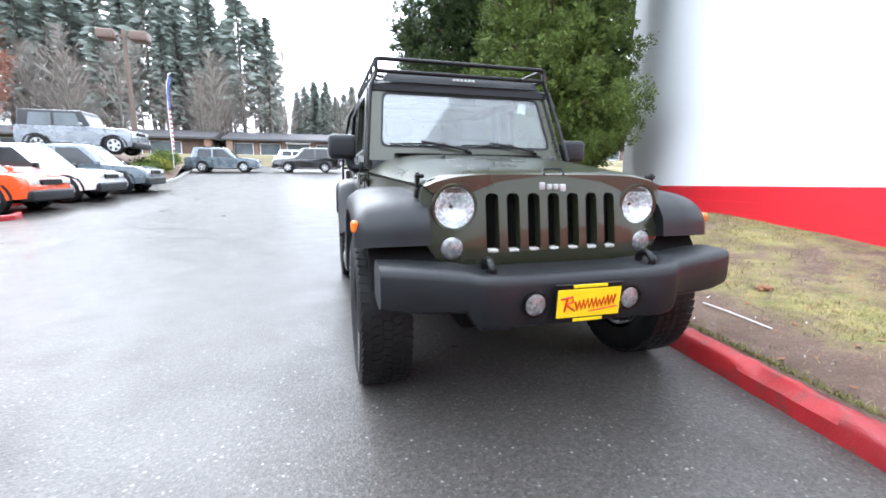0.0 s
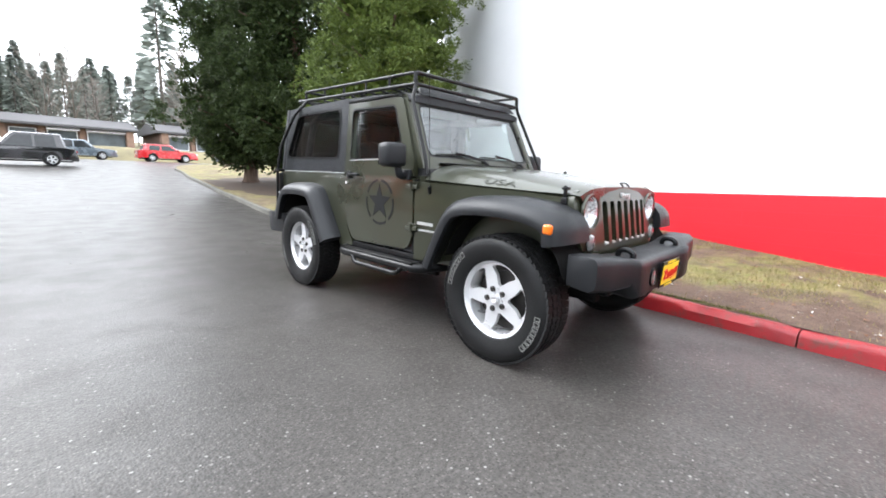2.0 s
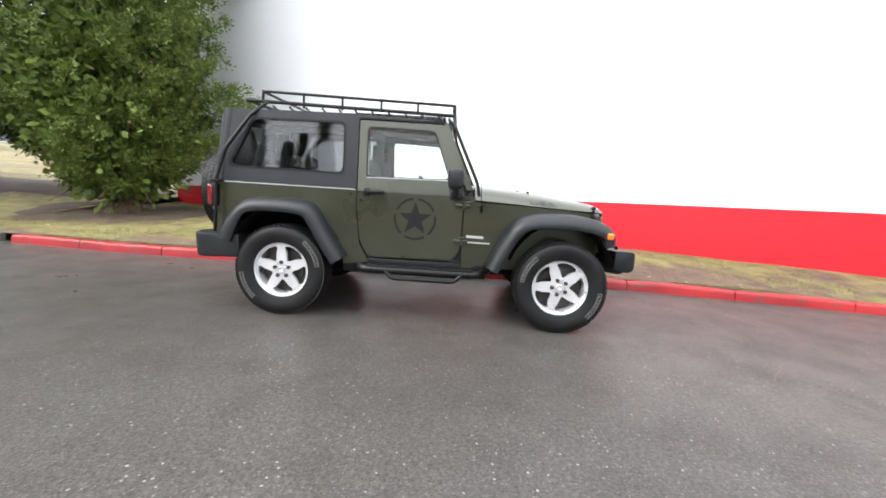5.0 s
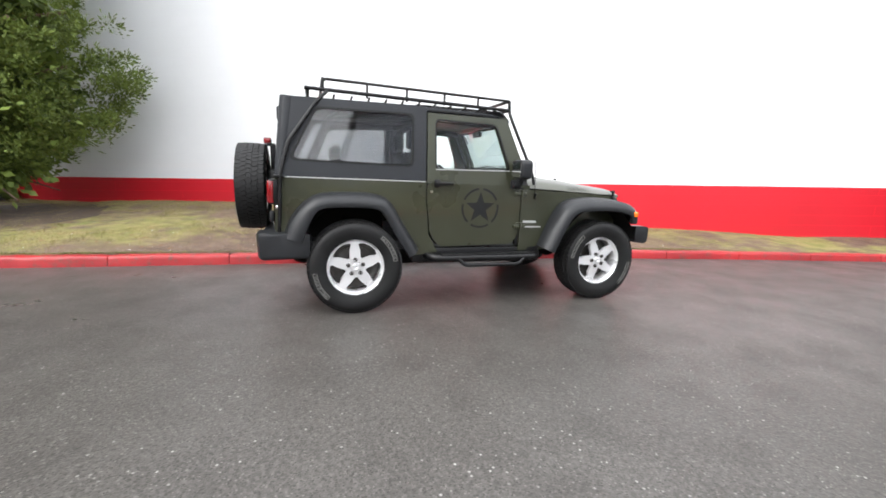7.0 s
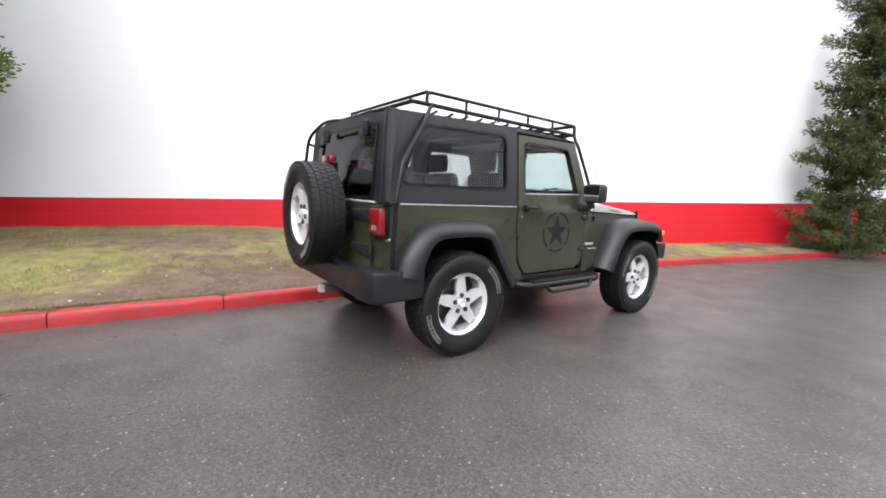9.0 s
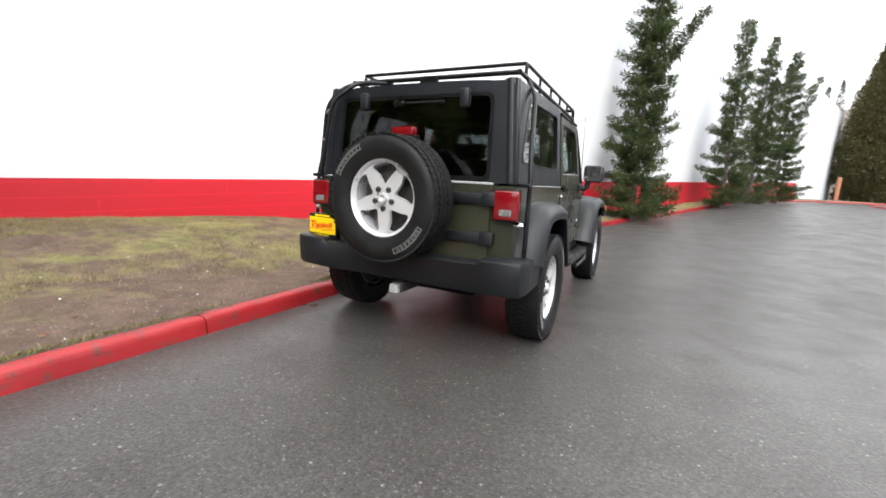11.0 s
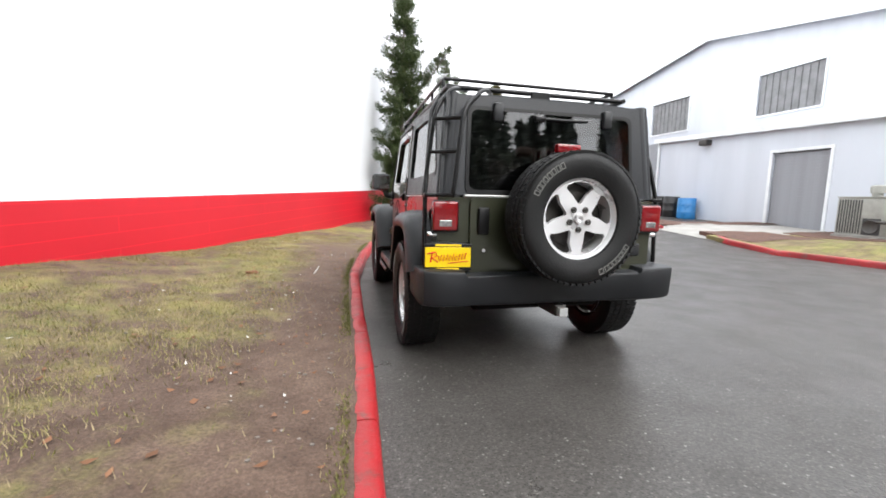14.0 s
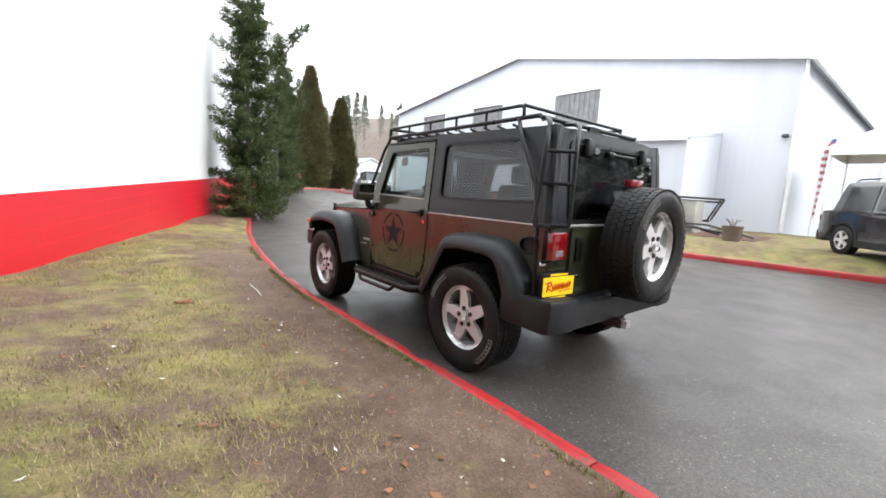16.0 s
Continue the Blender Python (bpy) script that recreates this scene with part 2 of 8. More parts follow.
M_LEAF_SPRUCE = foliage("spruce_needle", (0.016, 0.029, 0.010), (0.064, 0.088, 0.025))
M_LEAF_THUJA = foliage("brown_green_thuja_leaf", (0.050, 0.047, 0.017), (0.076, 0.068, 0.023))
# distance haze mixed into the colour: needles and twigs paler than their own
M_LEAF_HAZE = foliage("hazed_fir_needle", (0.140, 0.170, 0.145), (0.235, 0.262, 0.230))
M_TWIG = foliage("bare_twig", (0.170, 0.140, 0.120), (0.270, 0.235, 0.205))
M_LEAF_RUST = foliage("rust_leaf", (0.16, 0.06, 0.035), (0.30, 0.13, 0.08))


# ---- building helpers ----
def mesh_of(bm, name, smooth=False):
    me = bpy.data.meshes.new(name)
    bm.normal_update()
    bm.to_mesh(me)
    bm.free()
    if smooth:
        for p in me.polygons:
            p.use_smooth = True
        try:
            me.set_sharp_from_angle(angle=radians(38))
        except AttributeError:
            pass
    return me


def part(name, bm, material, parent=None, label="", smooth=False, at=None):
    """One mesh object, as a part of its parent or on its own."""
    me = bm if isinstance(bm, bpy.types.Mesh) else mesh_of(bm, name, smooth)
    if material and not me.materials:
        me.materials.append(material)
    ob = new(name, me)
    if parent:
        ob.parent = parent
    if at is not None:
        ob.matrix_basis = at
    return tagged(ob, label)


def thing(name, m, label, category, group="", kind=""):
    ob = new(name)
    ob.empty_display_size = 0.2
    ob.matrix_basis = m
    return tagged(ob, label, category, group, kind)


def box(bm, lo, hi, bevel=0.0, m=None, segs=2):
    """A box between two corners with bevelled edges, added to bm."""
    c = [(a + b) / 2 for a, b in zip(lo, hi)]
    s = [abs(b - a) for a, b in zip(lo, hi)]
    mm = Matrix.Translation(c) @ Matrix.Diagonal((*s, 1))
    if m is not None:
        mm = m @ mm
    r = bmesh.ops.create_cube(bm, size=1.0, matrix=mm)
    if bevel:
        es = list({e for v in r["verts"] for e in v.link_edges})
        bmesh.ops.bevel(bm, geom=es, offset=bevel, segments=segs, affect="EDGES", profile=0.5)
    return bm


def cyl(bm, p, q, r, r2=None, segs=16, caps=True):
    """A round bar from p to q."""
    p, q = Vector(p), Vector(q)
    d = q - p
    m = Matrix.Translation((p + q) / 2) @ d.to_track_quat("Z", "Y").to_matrix().to_4x4()
    bmesh.ops.create_cone(bm, cap_ends=caps, segments=segs, radius1=r, radius2=r if r2 is None else r2, depth=d.length, matrix=m)
    return bm


def lathe(bm, profile, axis="x", segs=48, m=None):
    """Turn a profile of (along, radius) round an axis."""
    rings = []
    for a, r in profile:
        ring = []
        for i in range(segs):
            t = 2 * math.pi * i / segs
            v = Vector((a, r * math.cos(t), r * math.sin(t)))
            if axis == "y":
                v = Vector((v.y, v.x, v.z))
            elif axis == "z":
                v = Vector((v.y, v.z, v.x))
            ring.append(bm.verts.new(m @ v if m is not None else v))
        rings.append(ring)
    for a, b in zip(rings, rings[1:]):
        for i in range(segs):
            j = (i + 1) % segs
            bm.faces.new((a[i], a[j], b[j], b[i]))
    return rings


def tube(bm, pts, r, segs=10, closed=False):
    """A bent bar through points."""
    pts = [Vector(p) for p in pts]
    n = len(pts)
    rings, up = [], None
    for i, p in enumerate(pts):
        a, b = pts[(i - 1) % n] if closed or i else p, pts[(i + 1) % n] if closed or i < n - 1 else p
        d = (b - a).normalized()
        if up is None:
            up = d.orthogonal().normalized()
        up = (up - d * up.dot(d)).normalized()
        side = d.cross(up)
        rings.append([bm.verts.new(p + (up * math.cos(t) + side * math.sin(t)) * r) for t in (2 * math.pi * k / segs for k in range(segs))])
    pairs = list(zip(rings, rings[1:])) + ([(rings[-1], rings[0])] if closed else [])
    for a, b in pairs:
        for k in range(segs):
            bm.faces.new((a[k], a[(k + 1) % segs], b[(k + 1) % segs], b[k]))
    if not closed:
        bm.faces.new(rings[0][::-1]), bm.faces.new(rings[-1])
    return bm


def rounded(pts, r=0.06, n=5):
    """Points of a polyline with its corners rounded."""
    pts = [Vector(p) for p in pts]
    out = [pts[0]]
    for a, b, c in zip(pts, pts[1:], pts[2:]):
        u, v = (a - b), (c - b)
        k = min(r, u.length * 0.45, v.length * 0.45)
        p, q = b + u.normalized() * k, b + v.normalized() * k
        out += [(1 - t) ** 2 * p + 2 * t * (1 - t) * b + t * t * q for t in (i / n for i in range(n + 1))]
    return out + [pts[-1]]


def prism(bm, outline, axis, lo, hi, bevel=0.0, segs=2):
    """A flat outline (pairs) pushed along an axis from lo to hi. x: pairs are (y, z); y: (x, z); z: (x, y)."""
    def place(p, a):
        return {"x": (a, p[0], p[1]), "y": (p[0], a, p[1]), "z": (p[0], p[1], a)}[axis]
    f0 = [bm.verts.new(place(p, lo)) for p in outline]
    f1 = [bm.verts.new(place(p, hi)) for p in outline]
    n = len(outline)
    faces = [bm.faces.new(f0), bm.faces.new(f1[::-1])]
    for i in range(n):
        j = (i + 1) % n
        faces.append(bm.faces.new((f0[j], f0[i], f1[i], f1[j])))
    bmesh.ops.recalc_face_normals(bm, faces=faces)
    if bevel:
        es = list({e for f in faces for e in f.edges if abs(e.calc_face_angle(0)) > 0.5})
        bmesh.ops.bevel(bm, geom=es, offset=bevel, segments=segs, affect="EDGES", profile=0.5)
    return bm


def grid_mesh(name, xs, ys, height):
    """A sheet over a grid of xs and ys."""
    xs, ys = np.asarray(xs, float), np.asarray(ys, float)
    vs = [(x, y, height(x, y)) for y in ys for x in xs]
    n = len(xs)
    fs = [(j * n + i, j * n + i + 1, (j + 1) * n + i + 1, (j + 1) * n + i) for j in range(len(ys) - 1) for i in range(n - 1)]
    me = bpy.data.meshes.new(name)
    me.from_pydata(vs, [], fs)
    for p in me.polygons:
        p.use_smooth = True
    return me


def tris_mesh(name, verts, k, mat):
    """A mesh of loose k-cornered leaves from an array (n, k, 3)."""
    verts = np.asarray(verts, np.float32)
    n = len(verts)
    me = bpy.data.meshes.new(name)
    me.vertices.add(n * k)
    me.vertices.foreach_set("co", verts.reshape(-1))
    me.loops.add(n * k)
    me.loops.foreach_set("vertex_index", np.arange(n * k, dtype=np.int32))
    me.polygons.add(n)
    me.polygons.foreach_set("loop_start", np.arange(0, n * k, k, dtype=np.int32))
    me.polygons.foreach_set("loop_total", np.full(n, k, dtype=np.int32))
    me.update(calc_edges=True)
    me.materials.append(mat)
    return me


def unit(v):
    return v / np.maximum(np.linalg.norm(v, axis=-1, keepdims=True), 1e-9)


def leaves(rng, centres, out, size, per, length, width, spread=0.7):
    """Small leaf blades in tufts round clump centres, pointing out of each tuft."""
    n = len(centres)
    size = np.broadcast_to(size, (n,))
    off = rng.normal(size=(n * per, 3)) * np.repeat(size, per)[:, None] * 0.45
    c = np.repeat(centres, per, 0) + off
    d = unit(unit(off) * 0.8 + np.repeat(out, per, 0) * 0.7 + rng.normal(size=(n * per, 3)) * spread * 0.6)
    s = unit(np.cross(d, rng.normal(size=(n * per, 3))))
    ln = (length * rng.uniform(0.6, 1.3, n * per))[:, None]
    wd = (width * rng.uniform(0.6, 1.3, n * per))[:, None]
    return np.stack([c, c + d * ln * 0.5 + s * wd, c + d * ln, c + d * ln * 0.5 - s * wd], 1)


def smooth01(a, b, x):
    t = min(1.0, max(0.0, (x - a) / (b - a)))
    return t * t * (3 - 2 * t)


def loft(bm, rings, close=True, caps=True):
    """Skin a row of equal rings of points."""
    vs = [[bm.verts.new(p) for p in ring] for ring in rings]
    n = len(vs[0])
    fs = []
    for a, b in zip(vs, vs[1:]):
        for i in range(n if close else n - 1):
            fs.append(bm.faces.new((a[i], a[(i + 1) % n], b[(i + 1) % n], b[i])))
    if caps and close:
        fs += [bm.faces.new(vs[0][::-1]), bm.faces.new(vs[-1])]
    bmesh.ops.recalc_face_normals(bm, faces=fs)
    return bm


# ---- ground, kerbs, lawns ----
KERB_Y = (-46, -43, -39, -32, -26, -20.5, -15.4, -12.6, -11.6, -10, -9.1, -8.3, -7.2, -6.6, -6.0, -5.4, -4.9, -4.0, -3.2, -2.4, -1.0, 0.7, 1.7, 2.4, 3.1, 4.5, 6.8, 11, 14, 18.7, 22, 25.7, 29, 33, 36, 38)
KERB_X = (-24, -17, -12.6, -9.3, -6.9, -4.6, -2.6, -1.55, -1.20, -0.68, -0.46, -0.24, 0.08, 0.21, 0.34, 0.47, 0.58, 0.74, 0.87, 0.98, 1.11, 1.14, 1.14, 1.17, 1.20, 1.26, 1.50, 2.15, 2.45, 3.1, 3.5, 4.2, 4.6, 5.7, 7.5, 10)
KERB_H = 0.125
RISE_Y = (-12.0, -10.5, -7.0, -5.0, -3.5, -2.5, -1.5, -0.5, 1.0, 2.7, 4.0, 5.4, 6.3, 8.0)
RISE_Z = (0.05, 0.06, 0.09, 0.10, 0.12, 0.16, 0.20, 0.25, 0.275, 0.29, 0.255, 0.16, 0.09, 0.09)
WALL_A, WALL_B = 4.660, 0.407          # the white wall: x = A + B * y
WALL_Y0, WALL_Y1 = -54.0, 8.1


def road_z(x, y):
    """The road lies flat round the car, climbs to the street and to the far end of the lot."""
    z = 0.0
    if y > 7:
        z += 0.048 * ((y - 7) ** 2 / 8 if y < 11 else y - 9)
        z = min(z, 1.55 + 0.01 * max(0, y - 41))
    if y < -3:
        z += 0.70 * (1 - math.exp(0.13 * (y + 3))) * min(1, max(0, (1 - x) / 6)) ** 1.5
    return z


def kerb_x(y):
    return float(np.interp(y, KERB_Y, KERB_X))


def ease_axis(lo, hi, far, step):
    """Even steps between lo and hi, growing steps out to far."""
    mid = list(np.arange(lo, hi + 1e-6, step))
    up, s = [], step
    while (up[-1] if up else hi) < far:
        s *= 1.35
        up.append((up[-1] if up else hi) + s)
    dn, s = [], step
    while (dn[-1] if dn else lo) > -far:
        s *= 1.35
        dn.append((dn[-1] if dn else lo) - s)
    return dn[::-1] + mid + up


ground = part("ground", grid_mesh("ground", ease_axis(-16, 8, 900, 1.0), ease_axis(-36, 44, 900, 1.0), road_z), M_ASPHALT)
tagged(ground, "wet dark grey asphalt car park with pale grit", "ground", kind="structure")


def lawn_z(x, y):
    u = x - kerb_x(y)
    bumps = 0.05 * noise.noise((x * 0.5, y * 0.5, 0.3)) + 0.02 * noise.noise((x * 2.1, y * 2.1, 5.0))
    if y < 8:
        f = min(1.0, max(0.0, u / max(0.5, WALL_A + WALL_B * y - kerb_x(y))))
        rise = float(np.interp(y, RISE_Y, RISE_Z)) * (0.5 * f + 0.5 * f * f * (3 - 2 * f))
    else:
        rise = 0.25 * smooth01(0.3, 6.0, u)
    return road_z(kerb_x(y), y) + KERB_H - 0.006 + rise + bumps * smooth01(0.1, 0.6, u)


def lawn_sheet(name, y0, y1, step, edge, label):
    """A lawn from the kerb to a far edge, x = edge(y)."""
    ys = np.arange(y0, y1 + 1e-6, step)
    us = np.concatenate([np.linspace(0, 0.12, 5)[:-1], np.linspace(0.12, 1, 40)])
    vs, fs, n = [], [], len(us)
    for y in ys:
        a, b = kerb_x(y) + 0.10, edge(y)
        for u in us:
            x = a + (b - a) * u
            vs.append((x, y, lawn_z(x, y)))
    for j in range(len(ys) - 1):
        for i in range(n - 1):
            fs.append((j * n + i, j * n + i + 1, (j + 1) * n + i + 1, (j + 1) * n + i))
    me = bpy.data.meshes.new(name)
    me.from_pydata(vs, [], fs)
    for p in me.polygons:
        p.use_smooth = True
    return tagged(part(name, me, M_TURF if y0 < 0 else M_MEADOW), label, "lawn", kind="structure")


lawn_sheet("lawn_1", -45.0, 8.0, 0.3, lambda y: WALL_A + WALL_B * y + 0.4, "worn winter turf with bare brown earth along the red kerb")
lawn_sheet("lawn_2", 8.0, 37.5, 0.5, lambda y: kerb_x(y) + 34.0, "mossy green lawn under tall evergreens")


# the white building with its red base
def wall_prism(name, y0, y1, low, high, off, mat, thick=0.3):
    """A stretch of the long wall between heights low(y) and high(y), standing off metres proud."""
    bm = bmesh.new()
    uv = bm.loops.layers.uv.new("UVMap")
    d = Vector((WALL_B, 1, 0)).normalized()
    nrm = Vector((-d.y, d.x, 0))
    quad = []
    for y, f in ((y0, low), (y1, low), (y1, high), (y0, high)):
        quad.append(Vector((WALL_A + WALL_B * y, y, f(y))) + nrm * off)
    front = [bm.verts.new(v) for v in quad]
    back = [bm.verts.new(v - nrm * (thick + off)) for v in quad]
    fs = [bm.faces.new(front), bm.faces.new(back[::-1])]
    for i in range(4):
        j = (i + 1) % 4
        fs.append(bm.faces.new((front[j], front[i], back[i], back[j])))
    bmesh.ops.recalc_face_normals(bm, faces=fs)
    for f in fs:
        for lp in f.loops:
            p = lp.vert.co
            along = p.x * d.x + p.y * d.y
            lp[uv].uv = (along, p.z + 0.0365 * along + 20)
    return part(name, bm, mat)


RED_TOP = lambda y: 0.9673 - 0.0302 * y
wall_top = lambda y: 9.6
tagged(wall_prism("wall_white", WALL_Y0, WALL_Y1, lambda y: -0.4, wall_top, 0.0, M_WALL_WHITE), "tall white painted concrete block wall", "wall", kind="structure")
tagged(wall_prism("wall_red_base", -38.7, WALL_Y1, lambda y: -0.4, RED_TOP, 0.004, M_WALL_RED), "red painted base band of the block wall", "wall", kind="structure")
bm = bmesh.new()
cx, cy = WALL_A + WALL_B * WALL_Y1, WALL_Y1
ex, ey = WALL_A + WALL_B * WALL_Y0, WALL_Y0
prism(bm, [(cx + 0.35, cy - 0.15), (cx + 30, cy - 12), (ex + 30, ey - 12), (ex + 0.35, ey - 0.15)], "z", -0.4, 9.55)
tagged(part("building_mass", bm, M_WALL_WHITE), "white painted rear of the block building", "building", kind="structure")


# kerbs: cast lengths with open joints
def kerb_run(name, pts, material, label, step=3.0, height=KERB_H, width=0.120, side=1, first=None):
    """A kerb along a line: rounded lengths laid end to end; side 1 puts the body to the right of the line's way."""
    top = thing(name, Matrix(), label, "kerb", kind="structure")
    pts = [Vector((*p, 0)) for p in pts]
    cum = [0.0]
    for a, b in zip(pts, pts[1:]):
        cum.append(cum[-1] + (b - a).length)

    def at(s):
        s = min(max(s, 0), cum[-1] - 1e-6)
        i = max(k for k in range(len(pts) - 1) if cum[k] <= s)
        return pts[i].lerp(pts[i + 1], (s - cum[i]) / (cum[i + 1] - cum[i]))
    s = 0.0
    prof = ((-0.06, -0.12), (0.0, 0.62), (0.05, 0.84), (0.12, 0.94), (0.22, 1.0), (0.55, 1.01), (0.90, 0.99), (1.0, 0.92), (1.0, -0.12))
    rnd = random.Random(name)
    while s < cum[-1] - 0.2:
        e = min(s + step * (rnd.uniform(0.85, 1.1) if first is None else 1.0), cum[-1])
        if first is not None and s == 0.0:
            e = (cum[min(range(len(pts)), key=lambda k: abs(pts[k].y - first))]) % step or step
        n = max(2, int((e - s) / (0.05 if -3 < at(s).y < 7 and abs(at(s).x) < 2 else 0.3)))
        bm = bmesh.new()
        rings = []
        for k in range(n + 1):
            u = s + 0.005 + (e - s - 0.010) * k / n
            end = 0.012 * (math.exp(-(u - s) / 0.03) + math.exp(-(e - u) / 0.03))
            p, q = at(u - 0.3), at(u + 0.3)
            t = (q - p).normalized()
            nrm = Vector((t.y, -t.x, 0)) * side
            c = at(u)
            z = road_z(c.x, c.y)
            wob = 0.006 * noise.noise((u * 1.3, 7.1, 0)) + 0.005 * noise.noise((u * 6.0, 1.1, 0)) + 0.004 * noise.noise((u * 17.0, 3.1, 0))
            chip = 0.035 * max(0.0, noise.noise((u * 2.3, 11.7, 0)) - 0.42) / 0.3
            if name == "kerb_1":          # one long break in the arris by the car's nose
                chip += 0.045 * smooth01(-2.32, -2.20, c.y) * (1 - smooth01(-1.90, -1.70, c.y))
            rings.append([bm.verts.new((c.x + nrm.x * (w * width + wob), c.y + nrm.y * (w * width + wob), z + h * (height + wob) - (chip * (w < 0.5) + end) * (h > 0.8))) for w, h in prof])
        for a, b in zip(rings, rings[1:]):
            for i in range(len(prof) - 1):
                bm.faces.new((a[i], a[i + 1], b[i + 1], b[i]))
        bm.faces.new(rings[0]), bm.faces.new(rings[-1][::-1])
        bmesh.ops.recalc_face_normals(bm, faces=bm.faces[:])
        part("kerb_stone", bm, material, top, smooth=True)
        s = e
    return top


def kerb_paint():
    """Red traffic paint, worn to the concrete on arrises and scuffs."""
    m, nt, bs = node_mat("worn_red_kerb_paint")
    big, mid, fine = noise_tex(nt, 1.5, 5.0), noise_tex(nt, 9.0, 6.0, 0.7), noise_tex(nt, 120.0, 3.0)
    red = ramp(nt, big.outputs["Fac"], ((0.3, (0.20, 0.006, 0.010)), (0.5, (0.31, 0.011, 0.015)), (0.7, (0.40, 0.018, 0.020)))).outputs["Color"]
    worn = ramp(nt, mid.outputs["Fac"], ((0.53, grey(0)), (0.66, grey(0.8)))).outputs["Color"]
    c = mix(nt, worn, red, (0.120, 0.045, 0.036))
    c = mix(nt, ramp(nt, fine.outputs["Fac"], ((0.55, grey(0)), (0.8, grey(0.6)))).outputs["Color"], c, (0.20, 0.03, 0.03))
    nt.links.new(c, bs.inputs["Base Color"])
    bs.inputs["Roughness"].default_value = 0.42
    bump(nt, bs, mix(nt, 0.35, mid.outputs["Color"], fine.outputs["Color"]), 0.9, 0.012)
    return m


M_KERB_RED = kerb_paint()
M_KERB_GREY = surf("mossy_grey_kerb", (0.125, 0.12, 0.10), 0.85, var=0.35, scale=2.5, fine=60, relief=0.5)
red_line = [(kerb_x(y), y) for y in np.arange(-45, 6.41, 0.4)]
kerb_run("kerb_1", red_line, M_KERB_RED, "worn red painted concrete kerb beside the lawn", step=1.27, first=3.74)
kerb_run("kerb_2", [(kerb_x(y), y) for y in np.arange(6.45, 37.9, 0.6)], M_KERB_GREY, "weathered grey concrete kerb round the lawn", step=4.0)
kerb_run("kerb_3", [(-9.4, 12), (-9.05, 4), (-8.62, 1.4), (-8.42, -0.7), (-8.2, -3.0), (-8.2, -4.3), (-8.6, -5.0)], M_KERB_RED, "red painted kerb by the warehouse bed", side=1)
kerb_run("kerb_4", [(-8.5, -6.9), (-8.7, -8.5), (-9.4, -12.5), (-10.8, -20), (-12.8, -30)], M_KERB_RED, "red painted kerb beside the mulch bed", side=1)

# raised beds and pad before the warehouse
def lot_edge(y):
    """The warehouse side of the lot: where its kerbs run."""
    return float(np.interp(y, (-30, -20, -12.5, -8.5, -6.9, -4.3, -3.0, -0.7, 1.4, 4, 12), (-12.8, -10.8, -9.4, -8.7, -8.5, -8.2, -8.2, -8.42, -8.62, -9.05, -9.4)))


def bed_z(x, y):
    u = lot_edge(y) - x
    return road_z(-8.5, y) + KERB_H - 0.01 + 0.24 * smooth01(-4.8, -2.0, y) * smooth01(0.1, 1.5, u) + 0.05 * smooth01(1.5, 6.0, u) - 0.17 * smooth01(0.6, 3.5, u) * (1 - smooth01(-10.0, -7.5, y)) + 0.03 * noise.noise((x * 1.7, y * 1.7, 2.0)) * smooth01(0.1, 0.5, u)


def bed(name, y0, y1, material, label, near=0.06, far=-17.3, dz=0.0):
    """A bed from the lot's kerb, or near metres behind it, to a far edge."""
    rows = []
    for y in np.arange(y0, y1 + 1e-6, 0.35):
        e = lot_edge(y) - near
        rows.append([(x, y, bed_z(x, y) + dz) for x in np.linspace(far, e, 26)] + [(e, y, bed_z(e, y) - 0.2)])
    return tagged(part(name, loft(bmesh.new(), rows, close=False), material, smooth=True), label, "planting bed", kind="structure")


M_MULCH = surf("bark_mulch", (0.105, 0.052, 0.036), 0.9, var=0.45, scale=9, fine=70, relief=0.9)
bed("bed_1", -5.0, 14.0, M_MEADOW, "yellowed grass strip before the warehouse")
bed("bed_2", -30.0, -7.0, M_MULCH, "dark bark mulch bed with barrels")
bed("bed_3", -5.6, -3.6, M_MULCH, "dark bark mulch beside the apron", near=0.35, far=-11.0, dz=0.012)
bed("bed_4", -5.3, 0.2, M_MULCH, "bare brown soil round the cooling units", near=3.1, far=-13.9, dz=0.014)
rows = []
for y in np.arange(-7.6, -4.4, 0.2):
    rows.append([(x, y, road_z(-8.5, y) + 0.015 + 0.105 * smooth01(-8.3, -9.8, x)) for x in np.linspace(-13.75, -8.25, 24)])
tagged(part("apron", loft(bmesh.new(), rows, close=False), M_CONCRETE, smooth=True), "pale concrete apron to the warehouse door", "pavement", kind="structure")


# ---- the parked off-road car; it faces -y, its axles lie at y = -1.212 and +1.212 ----
M_PAINT = surf("olive_metallic_paint", (0.038, 0.041, 0.024), 0.30, metal=0.30, var=0.10, scale=2.0, fine=400, coat=0.55, rvar=0.05)
M_PLASTIC = surf("charcoal_moulded_plastic", (0.0095, 0.0105, 0.0125), 0.44, var=0.15, scale=6, fine=500, relief=0.12, rvar=0.06, spec=0.40)
M_HARDTOP = surf("textured_black_hardtop", (0.0082, 0.0098, 0.0132), 0.36, spec=0.42, var=0.12, scale=5, fine=420, relief=0.15, rvar=0.05)
M_BLACK = surf("black_powder_coat", (0.0045, 0.0045, 0.005), 0.36, var=0.15, scale=8, fine=200, spec=0.3)
M_UNDER = surf("dirty_underbody", (0.006, 0.0055, 0.005), 0.85, spec=0.2, var=0.4, scale=7, fine=50)
M_RUBBER = surf("tyre_rubber", (0.0085, 0.0085, 0.0088), 0.54, var=0.35, scale=9, fine=90, relief=0.2, spec=0.28)
